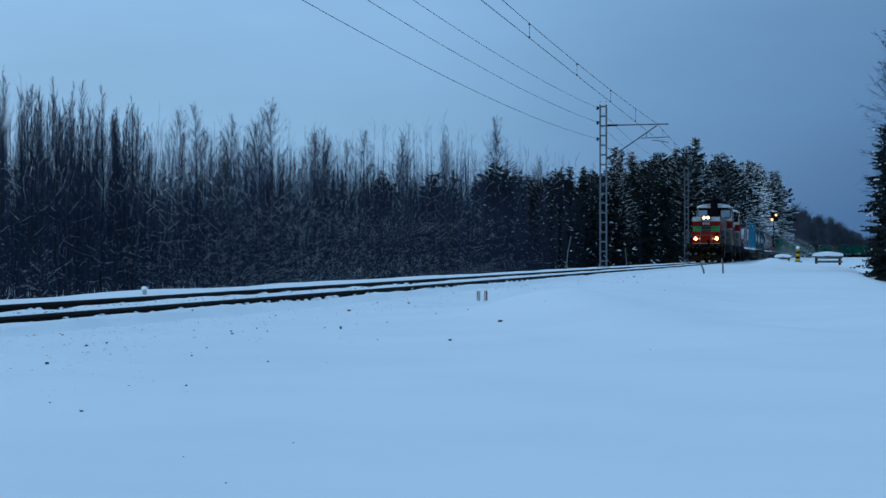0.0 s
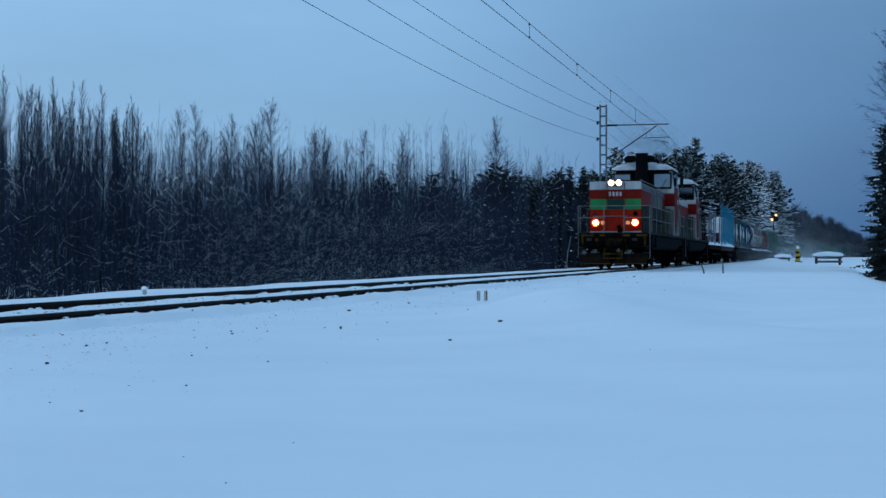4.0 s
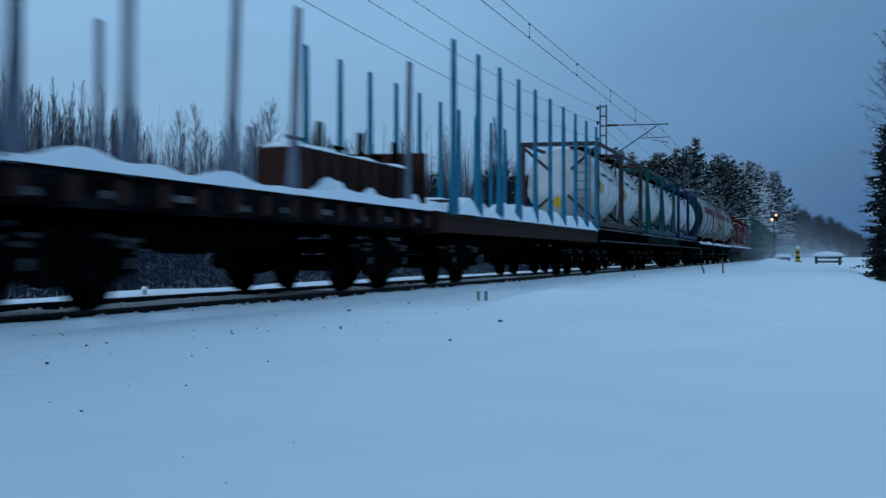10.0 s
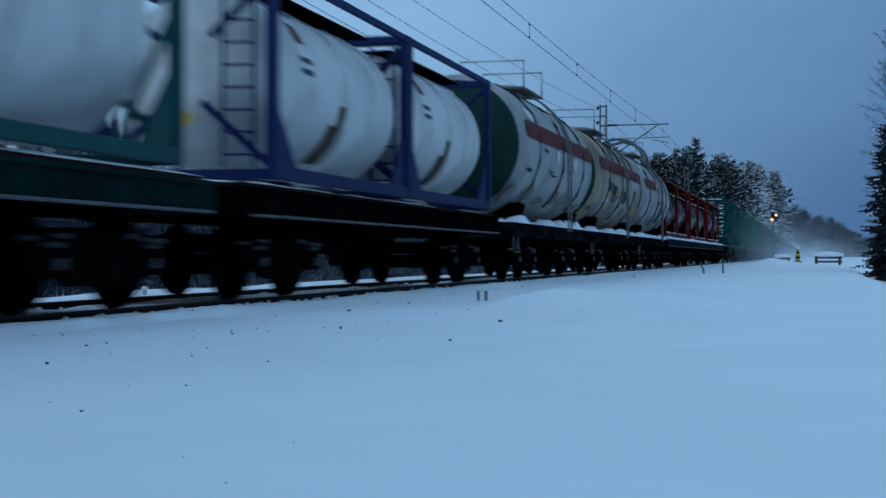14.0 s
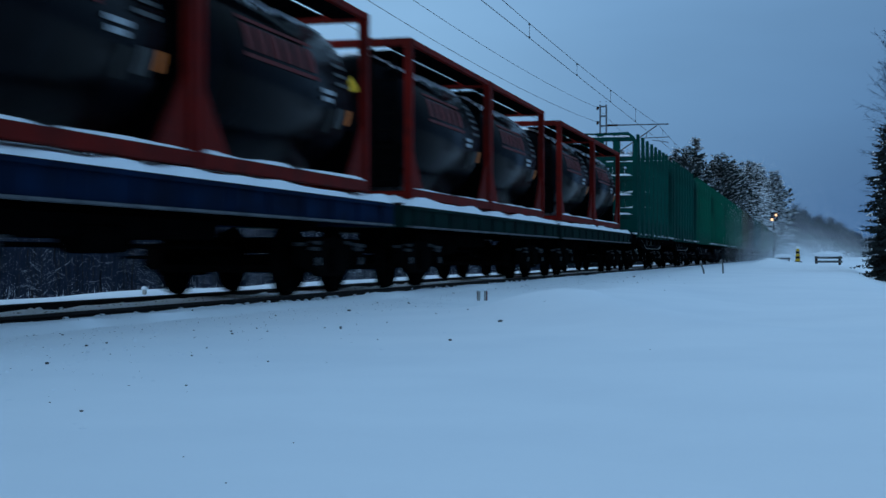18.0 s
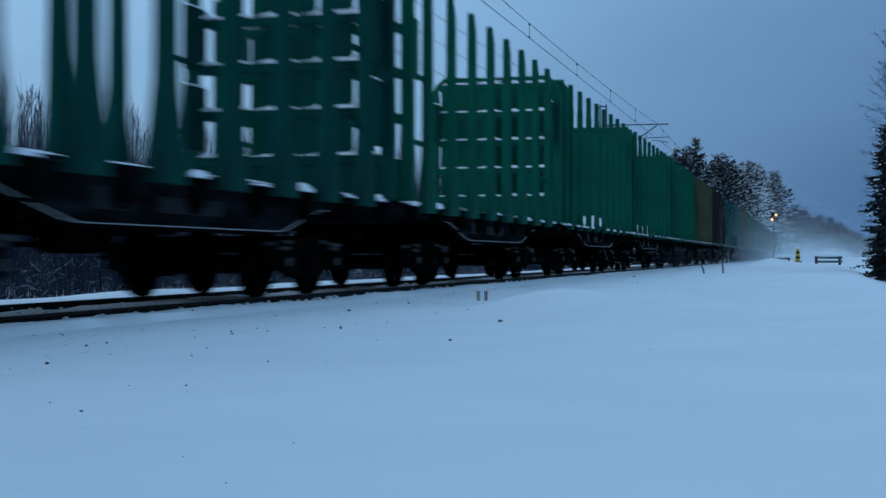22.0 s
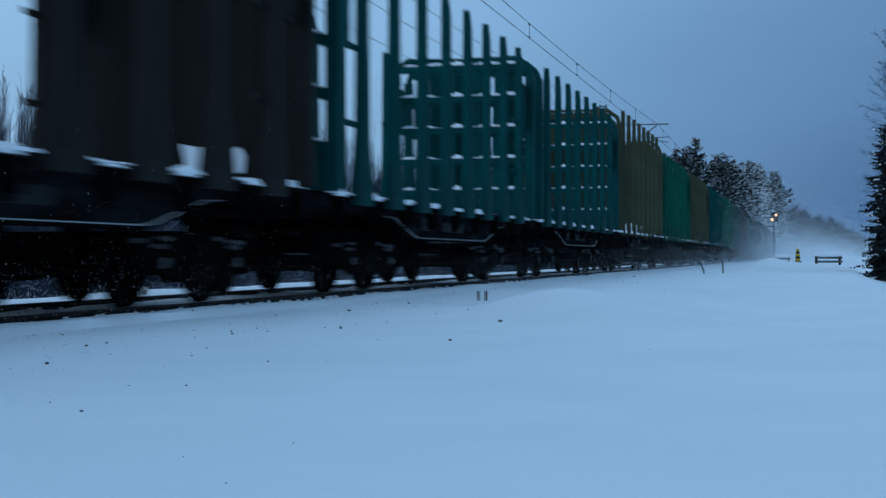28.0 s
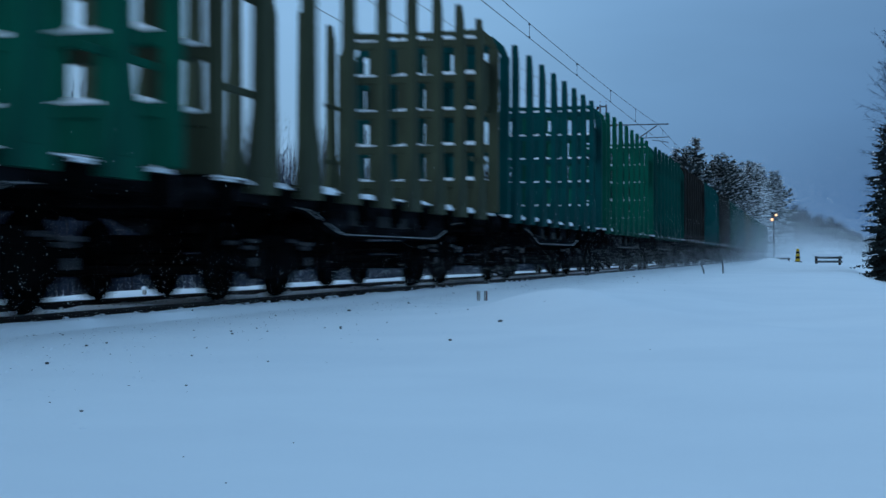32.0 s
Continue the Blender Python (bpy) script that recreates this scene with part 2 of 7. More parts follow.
GRIMY = material("grimy_steel", (0.004, 0.0035, 0.003), 0.9, scale=7, dark=(0.002, 0.002, 0.002), grime=(0.012, 0.0075, 0.004), grime_scale=3.0, grime_amount=0.6, specular=0.0)
SMOKE = material("exhaust_soot", (0.02, 0.02, 0.022), 0.9, scale=3, specular=0.0)


def flake_material():
    """Powder snow: light passes through the flakes as well as off them."""
    m = bpy.data.materials.new("snow_flakes")
    m.use_nodes = True
    nt = m.node_tree
    nt.nodes.clear()
    out = nt.nodes.new("ShaderNodeOutputMaterial")
    mix = nt.nodes.new("ShaderNodeMixShader")
    mix.inputs[0].default_value = 0.5
    for i, kind in ((1, "ShaderNodeBsdfDiffuse"), (2, "ShaderNodeBsdfTranslucent")):
        n = nt.nodes.new(kind)
        n.inputs["Color"].default_value = (0.9, 0.93, 0.96, 1)
        nt.links.new(n.outputs[0], mix.inputs[i])
    nt.links.new(mix.outputs[0], out.inputs[0])
    return m


FLAKES = flake_material()

SIGNAL_WARM = material("signal_glow", (0.9, 0.5, 0.2), 0.3, emit=(1.0, 0.50, 0.24), strength=2.2)


# ---- mesh tools ----
class Geo:
    """Collects faces of one mesh."""

    def __init__(self):
        self.v, self.f, self.m = [], [], []

    def add(self, verts, faces, mat=0):
        n = len(self.v)
        self.v += verts
        self.f += [tuple(i + n for i in f) for f in faces]
        self.m += [mat] * len(faces)
        return self

    def box(self, c, s, mat=0, bevel=0.012, top=None):
        """A box with chamfered edges along its length; top: (sx, sy) size factors of the upper face."""
        x, y, z = c
        a, b, h = s[0] / 2, s[1] / 2, s[2] / 2
        e = min(bevel, a * 0.45, b * 0.45, h * 0.45)
        tx, ty = top or (1, 1)
        rings = []
        for dz, k in ((-h, e), (-h + e, 0), (h - e, 0), (h, e)):
            fx, fy = (tx, ty) if dz > 0 else (1, 1)
            p, q = a * fx - k, b * fy - k
            rings.append([(x + sx * p, y + sy * q, z + dz) for sx, sy in ((-1, -1), (1, -1), (1, 1), (-1, 1))])
        verts = [p for r in rings for p in r]
        faces = [(3, 2, 1, 0), (12, 13, 14, 15)]
        for r in range(3):
            for i in range(4):
                j = (i + 1) % 4
                faces.append((4 * r + i, 4 * r + j, 4 * r + 4 + j, 4 * r + 4 + i))
        return self.add(verts, faces, mat)

    def tube(self, pts, radii, n=6, mat=0, cap=True):
        """A round bar along points."""
        pts = [Vector(p) for p in pts]
        if not isinstance(radii, (list, tuple)):
            radii = [radii] * len(pts)
        d0 = (pts[1] - pts[0]).normalized()
        ref = Vector((0, 0, 1)) if abs(d0.z) < 0.9 else Vector((1, 0, 0))
        verts, faces = [], []
        for i, (p, r) in enumerate(zip(pts, radii)):
            d = (pts[min(i + 1, len(pts) - 1)] - pts[max(i - 1, 0)]).normalized()
            u = d.cross(ref).normalized()
            w = u.cross(d)
            for k in range(n):
                a = 2 * math.pi * k / n
                verts.append(tuple(p + (u * math.cos(a) + w * math.sin(a)) * r))
        for i in range(len(pts) - 1):
            for k in range(n):
                j = (k + 1) % n
                faces.append((i * n + k, i * n + j, i * n + n + j, i * n + n + k))
        if cap:
            faces.append(tuple(range(n - 1, -1, -1)))
            faces.append(tuple(range((len(pts) - 1) * n, len(pts) * n)))
        return self.add(verts, faces, mat)

    def turned(self, profile, n=24, axis="y", centre=(0, 0, 0), mat=0):
        """A body turned about an axis; profile: (along, radius)."""
        verts, faces = [], []
        for along, r in profile:
            for k in range(n):
                a = 2 * math.pi * k / n
                c, s = math.cos(a) * r, math.sin(a) * r
                p = {"y": (c, along, s), "x": (along, c, s), "z": (c, s, along)}[axis]
                verts.append(tuple(p[i] + centre[i] for i in range(3)))
        for i in range(len(profile) - 1):
            for k in range(n):
                j = (k + 1) % n
                faces.append((i * n + k, i * n + j, i * n + n + j, i * n + n + k))
        faces.append(tuple(range(n - 1, -1, -1)))
        faces.append(tuple(range((len(profile) - 1) * n, len(profile) * n)))
        return self.add(verts, faces, mat)

    def slab(self, outline, x0, x1, mat=0):
        """A plate of outline (y, z) between x0 and x1."""
        n = len(outline)
        verts = [(x0, y, z) for y, z in outline] + [(x1, y, z) for y, z in outline]
        faces = [tuple(range(n)), tuple(range(2 * n - 1, n - 1, -1))]
        faces += [(i, i + n, (i + 1) % n + n, (i + 1) % n) for i in range(n)]
        return self.add(verts, faces, mat)

    def mesh(self, name, mats, smooth=False):
        me = bpy.data.meshes.new(name)
        me.from_pydata(self.v, [], self.f)
        for m in mats if isinstance(mats, (list, tuple)) else [mats]:
            me.materials.append(m)
        me.polygons.foreach_set("material_index", self.m)
        if smooth:
            me.polygons.foreach_set("use_smooth", [True] * len(self.f))
        me.update()
        bm = bmesh.new()
        bm.from_mesh(me)
        bmesh.ops.recalc_face_normals(bm, faces=bm.faces)
        bm.to_mesh(me)
        bm.free()
        if smooth:
            me.set_sharp_from_angle(angle=radians(40))
        return me


def part(name, geo, mats, parent, label="", smooth=False, at=None):
    """One mesh object under a thing or under a part."""
    me = geo if isinstance(geo, bpy.types.Mesh) else geo.mesh(name, mats, smooth)
    ob = new(name, me)
    ob.parent = parent
    if at:
        ob.location = at
    return tagged(ob, label)


def thing(name, label, category, group="", m=None):
    ob = new(name)
    ob.empty_display_size = 0.3
    if m is not None:
        ob.matrix_basis = m
    return tagged(ob, label, category, group)


def snow_heap(geo, x0, x1, y0, y1, z, h, nx, ny, seed, mat=0, freq=0.9, rough=0.6):
    """A lumpy bed of snow with a closed rim."""
    rnd = random.Random(seed)
    ph = rnd.uniform(0, 50)
    verts, faces = [], []
    for j in range(ny + 1):
        for i in range(nx + 1):
            x, y = x0 + (x1 - x0) * i / nx, y0 + (y1 - y0) * j / ny
            rim = min(i, nx - i, 1) * min(j, ny - j, 1)
            lump = 0.55 + rough * noise.noise((x * freq + ph, y * freq, ph))
            verts.append((x, y, z + (h * max(0.04, lump) if rim else 0.0)))
    for j in range(ny):
        for i in range(nx):
            a = j * (nx + 1) + i
            faces.append((a, a + 1, a + nx + 2, a + nx + 1))
    geo.add(verts, faces, mat)
    return geo


# ---- ground and track ----
def bend_x(y):
    """x of the track's middle at y."""
    return LINE_X if y < BEND_Y else LINE_X + BEND_R - math.sqrt(max(0.0, BEND_R ** 2 - min(y - BEND_Y, 900) ** 2))


def on_line(s):
    """Place and heading at s metres along the track."""
    if s <= BEND_Y:
        return LINE_X, s, 0.0
    a = (s - BEND_Y) / BEND_R
    return LINE_X + BEND_R * (1 - math.cos(a)), BEND_Y + BEND_R * math.sin(a), -math.degrees(a)


def bump(x, y, cx, cy, rx, ry, turn=0.0):
    c, s = math.cos(turn), math.sin(turn)
    u, v = (x - cx) * c + (y - cy) * s, -(x - cx) * s + (y - cy) * c
    return math.exp(-(u / rx) ** 2 - (v / ry) ** 2)


def smooth(a, b, v):
    t = min(1, max(0, (v - a) / (b - a)))
    return t * t * (3 - 2 * t)


def ground_z(x, y):
    d = x - bend_x(y)
    near = 1 - smooth(60, 140, math.hypot(x, y))
    z = -0.11 + near * (0.035 * noise.noise((x * 0.35, y * 0.2, 0)) + 0.012 * noise.noise((x * 1.3, y * 1.1, 3)))
    # the far shoulder of the track, and the hollow in front of the wood
    z += 0.02 * smooth(-2.0, -2.6, d) - 1.0 * smooth(-3.6, -8.0, d)
    if -1.35 < d < 1.35:
        z = -0.055 + 0.03 * noise.noise((x * 2.0, y * 1.4, 7)) * near
        if abs(abs(d) - 0.8) < 0.19:
            z = -0.15
    elif 1.35 <= d < 2.3:
        z = min(z, -0.10 + 0.03 * noise.noise((x * 2.2, y * 1.8, 11)))
    # a drift whose crest runs slantwise towards the field, steep on its far side, with a hollow behind it
    u, v = (x + 2.95) * 0.42 - (y - 15.9) * 0.908, (x + 2.95) * 0.908 + (y - 15.9) * 0.42
    crest = 0.235 * math.exp(-((u - 1.5) / (1.0 if u < 1.5 else 2.7)) ** 2)
    z += crest * math.exp(-(v / (0.85 if v < 0 else 0.6)) ** 2)
    z += 0.15 * math.exp(-((x + 2.8) / (0.6 if x < -2.8 else 1.5)) ** 2) * smooth(13.0, 16.5, y) * (1 - smooth(23, 34, y))
    z -= 0.10 * bump(u, v, 1.8, 1.5, 2.6, 0.8) + 0.05 * bump(x, y, -4.3, 19.5, 0.9, 2.6)
    z -= 0.06 * bump(x, y, -0.7, 19.0, 0.9, 5.0, 0.15)
    z += 0.05 * bump(x, y, -0.5, 12.0, 0.9, 3.0, 0.3) + 0.05 * bump(x, y, -0.2, 26.0, 1.3, 5.0, 0.1)
    z += near * 0.025 * noise.noise((x * 0.5 + y * 0.2, y * 0.12, 21))
    z += 0.26 * bump(x, y, -1.95, 84.0, 0.75, 5.0) + 0.30 * bump(x, y, -1.2, 84.0, 2.6, 9.0)
    edge = 0.75 + 0.0155 * y
    z -= 0.42 * smooth(edge, edge + 1.3, x) * smooth(20, 34, y) * (1 - smooth(95, 130, y))
    return z


def spread(lo, hi, mid, step, grow):
    """Values dense round mid and wider away from it."""
    out = []
    for sgn, end in ((-1, lo), (1, hi)):
        v, s = mid, step
        while (v - end) * sgn < 0:
            out.append(v)
            v, s = v + sgn * s, s * grow
        out.append(end)
    return sorted(set(round(v, 3) for v in out))


def make_ground():
    rails_x = [LINE_X + o for o in (-2.7, -2.3, -1.9, -1.4, -1.32, -1.0, -0.985, -0.8, -0.615, -0.6, -0.3, 0, 0.3,
                                    0.6, 0.615, 0.8, 0.985, 1.0, 1.32, 1.4, 1.65, 1.9, 2.2)]
    xs = [v for v in spread(-2600, 2600, -3.0, 0.28, 1.065) if not LINE_X - 2.8 < v < LINE_X + 2.3]
    xs = sorted(xs + rails_x)
    ys = spread(-600, 3600, 9.0, 0.28, 1.028)
    geo = Geo()
    verts = []
    for y in ys:
        k = bend_x(y) - LINE_X if y < 1000 else 800
        for x in xs:
            fade = max(0.0, 1 - abs(x - LINE_X) / 400)
            px = x + k * fade
            verts.append((px, y, ground_z(px, y)))
    n = len(xs)
    faces = [(j * n + i, j * n + i + 1, (j + 1) * n + i + 1, (j + 1) * n + i) for j in range(len(ys) - 1) for i in range(n - 1)]
    geo.add(verts, faces)
    me = geo.mesh("ground", SNOW_GROUND, True)
    return tagged(new("ground", me), "wind-packed blue-white snow field beside a railway line", "snow", kind="structure")


def make_track():
    track = tagged(new("track"), "single railway track sunk in snow, dark rail sides and polished heads", "track", kind="structure")
    marks = [-60 + 6 * i for i in range(85)] + [BEND_Y + 20 * i for i in range(1, 20)]
    for side in (-1, 1):
        prof = [(-0.075, -0.172), (-0.075, -0.15), (-0.012, -0.13), (-0.012, -0.045), (-0.036, -0.03), (-0.036, -0.006),
                (-0.028, 0.0), (0.028, 0.0), (0.036, -0.006), (0.036, -0.03), (0.012, -0.045), (0.012, -0.13), (0.075, -0.15), (0.075, -0.172)]
        g, n = Geo(), len(prof)
        verts, faces, mats = [], [], []
        for s in marks:
            x, y, a = on_line(s)
            a = radians(a)
            for px, pz in prof:
                o = px + side * 0.798
                verts.append((x + o * math.cos(a), y + o * math.sin(a), pz))
        g.v = verts
        for i in range(len(marks) - 1):
            for k in range(n):
                j = (k + 1) % n
                g.f.append((i * n + k, i * n + j, i * n + n + j, i * n + n + k))
                g.m.append(1 if k == 6 else 0)
        part("rail", g, [RAIL_SIDE, RAIL_TOP], track)
    sleeper = Geo().box((0, 0, -0.26), (2.6, 0.26, 0.16), bevel=0.03).mesh("sleeper", SLEEPER)
    plate = Geo()
    for side in (-1, 1):
        for o in (-0.075, 0.075):
            plate.box((side * 0.798 + o, 0, -0.125), (0.06, 0.14, 0.05), bevel=0.015)
    clip = plate.mesh("rail_clip", RAIL_SIDE)
    for i in range(60):
        s = 8.0 + 0.61 * i
        part("sleeper", sleeper, None, track, at=(LINE_X, s, 0))
        part("rail_clip", clip, None, track, at=(LINE_X, s, 0))
    # lumps of snow thrown against the rails
    rnd = random.Random(5)
    g = Geo()
    for i in range(520):
        s, side = 5 + 70 * rnd.random() ** 1.4, rnd.choice((-1, 1, 1))
        o = side * 0.798 + rnd.choice((-1, 1)) * rnd.uniform(0.09, 0.14)
        r = rnd.uniform(0.018, 0.05) if s > 30 else rnd.uniform(0.025, 0.065)
        g.turned([(-r * 0.6, r * 0.5), (0.0, r), (r * 0.45, r * 0.75), (r * 0.7, r * 0.25)], 6, "z", (LINE_X + o, s, -0.085))
    tagged(part("snow_lump", g, SNOW, track), kind="stuff")
    g = Geo()
    for i in range(95):                     # snow caught on the clips of the near rail
        s = 8.0 + 0.61 * i
        for k in range(rnd.choice((1, 2, 2, 3))):
            g.box((LINE_X + 0.798 + 0.045 + rnd.uniform(0, 0.02), s + rnd.uniform(-0.12, 0.12), -0.075 + rnd.uniform(-0.025, 0.03)), (0.03, rnd.uniform(0.03, 0.07), rnd.uniform(0.015, 0.03)), bevel=0.006)
    tagged(part("clip_snow", g, SNOW, track), kind="stuff")
    return track


make_ground()
make_track()


# ---- running gear shared by all vehicles ----
WHEELS = []               # every wheelset turns


def wheelset_mesh(r):
    g = Geo()
    for side in (-1, 1):
        s = side
        g.turned([(s * 0.70, 0.10), (s * 0.72, r + 0.028), (s * 0.75, r + 0.028), (s * 0.765, r), (s * 0.85, r - 0.006), (s * 0.85, r - 0.09),
                  (s * 0.82, r - 0.10), (s * 0.815, 0.17), (s * 0.86, 0.15), (s * 0.87, 0.09)], 20, "x")
        for k in range(5):
            a = 2 * math.pi * k / 5
            g.box((s * 0.835, math.cos(a) * r * 0.58, math.sin(a) * r * 0.58), (0.03, 0.10, 0.10), bevel=0.01)
    g.tube([(-1.02, 0, 0), (1.02, 0, 0)], 0.075, 10)
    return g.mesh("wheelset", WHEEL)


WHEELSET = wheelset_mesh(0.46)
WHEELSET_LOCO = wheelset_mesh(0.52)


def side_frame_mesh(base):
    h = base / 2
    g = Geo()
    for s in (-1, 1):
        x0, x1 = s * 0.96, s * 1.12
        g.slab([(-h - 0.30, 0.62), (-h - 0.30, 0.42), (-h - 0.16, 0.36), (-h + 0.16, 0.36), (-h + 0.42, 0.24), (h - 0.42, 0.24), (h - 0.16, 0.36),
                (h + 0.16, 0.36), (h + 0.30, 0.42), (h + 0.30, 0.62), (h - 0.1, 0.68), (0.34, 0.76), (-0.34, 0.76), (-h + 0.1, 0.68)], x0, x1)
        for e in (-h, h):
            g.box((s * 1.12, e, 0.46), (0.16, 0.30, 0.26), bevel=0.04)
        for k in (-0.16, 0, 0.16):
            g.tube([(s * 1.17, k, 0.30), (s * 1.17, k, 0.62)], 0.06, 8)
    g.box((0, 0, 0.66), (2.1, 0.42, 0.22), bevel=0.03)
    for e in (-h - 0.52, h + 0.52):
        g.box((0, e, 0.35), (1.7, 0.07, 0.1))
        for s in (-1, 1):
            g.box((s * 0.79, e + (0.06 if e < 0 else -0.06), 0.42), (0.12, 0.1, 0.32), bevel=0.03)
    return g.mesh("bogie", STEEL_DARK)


BOGIE = side_frame_mesh(1.85)
BOGIE_LOCO = side_frame_mesh(2.4)


def frost_mesh(base):
    """Snow caught on the ledges of a bogie."""
    rnd = random.Random(31)
    g, h = Geo(), base / 2
    for s in (-1, 1):
        for k in range(9):
            y = rnd.uniform(-h - 0.3, h + 0.3)
            z = 0.76 - 0.10 * min(1, abs(y) / h)
            g.box((s * rnd.uniform(1.0, 1.1), y, z), (0.10, rnd.uniform(0.08, 0.26), 0.05), bevel=0.02)
        for e in (-h, h):
            g.box((s * 1.13, e, 0.605), (0.12, 0.2, 0.05), bevel=0.02)
            g.box((s * 1.205, e + rnd.uniform(-0.1, 0.1), 0.44), (0.02, 0.12, 0.10), bevel=0.008)
    return g.mesh("frost", FROST)


BOGIE_FROST = frost_mesh(1.85)


CAKED_MESH = BOGIE_FROST.copy()
CAKED_MESH.materials[0] = CAKED


def add_bogie(parent, y, loco=False, caked=False):
    b = part("bogie", BOGIE_LOCO if loco else BOGIE, None, parent, "black cast bogie dusted with snow", at=(0, y, 0))
    h, r = (1.2, 0.52) if loco else (0.925, 0.46)
    if loco:
        for s in (-1, 1):
            for e in (-1.75, -0.6, 0.0, 0.6, 1.75):
                part("brake_hanger", Geo().box((s * 1.16, e, 0.52), (0.10, 0.14, 0.5), bevel=0.03), STEEL_DARK, b)
            part("snow_clod", Geo().box((s * 1.19, 0.3, 0.40), (0.08, 0.36, 0.16), bevel=0.05, top=(0.7, 0.6)), CAKED, b, "grey clod of snow on the bogie")
            part("sand_pipe", Geo().tube([(s * 1.05, -1.85, 0.9), (s * 1.0, -1.95, 0.5), (s * 0.86, -1.8, 0.12)], 0.03, 6), STEEL_DARK, b, "sand pipe")
    else:
        tagged(part("frost", CAKED_MESH if caked else BOGIE_FROST, None, b, "grey snow caught on the bogie"), kind="stuff")
    for e in (-h, h):
        w = part("wheelset", WHEELSET_LOCO if loco else WHEELSET, None, b)
        w.matrix_parent_inverse = Matrix.Translation((0, e, r))
        WHEELS.append((w, r))
    return b


BUFFER = Geo().turned([(0, 0.12), (0.05, 0.12), (0.06, 0.085), (0.40, 0.085), (0.41, 0.06), (0.52, 0.06), (0.53, 0.235), (0.57, 0.24), (0.59, 0.20)], 14, "y", (0, 0, 1.05)).mesh("buffer", STEEL_DARK)
COUPLER = Geo().box((0, 0.28, 1.03), (0.24, 0.56, 0.22), bevel=0.03).box((0.09, 0.62, 1.03), (0.36, 0.24, 0.30), bevel=0.05)
COUPLER.tube([(0.35, 0.0, 1.0), (0.37, 0.3, 0.7), (0.33, 0.55, 0.62), (0.25, 0.7, 0.8)], 0.03, 6)
COUPLER = COUPLER.mesh("coupler", STEEL_DARK)


def add_ends(parent, half, buffers=False):
    """Couplers (and buffers) at both ends of a frame that is 2 * half long."""
    for s in (-1, 1):
        for name, me, x in (("coupler", COUPLER, 0),) + ((("buffer", BUFFER, -0.89), ("buffer", BUFFER, 0.89)) if buffers else ()):
            o = part(name, me, None, parent)
            o.matrix_basis = pose(x, s * half, 0, 0, 0, 180 if s < 0 else 0)


CONSIST = []              # (thing, metres behind the first headlamp)


def join_train(ob, u):
    CONSIST.append((ob, u))
    return ob


# ---- locomotives ----
def hand_rail(parent, pts, posts, r=0.014):
    g = Geo()
    for line in pts:
        g.tube(line, r, 6)
    for (x, y, z0, z1) in posts:
        g.tube([(x, y, z0), (x, y, z1)], r, 6)
    return part("handrail", g, PIPE, parent, "thin pale steel handrail")


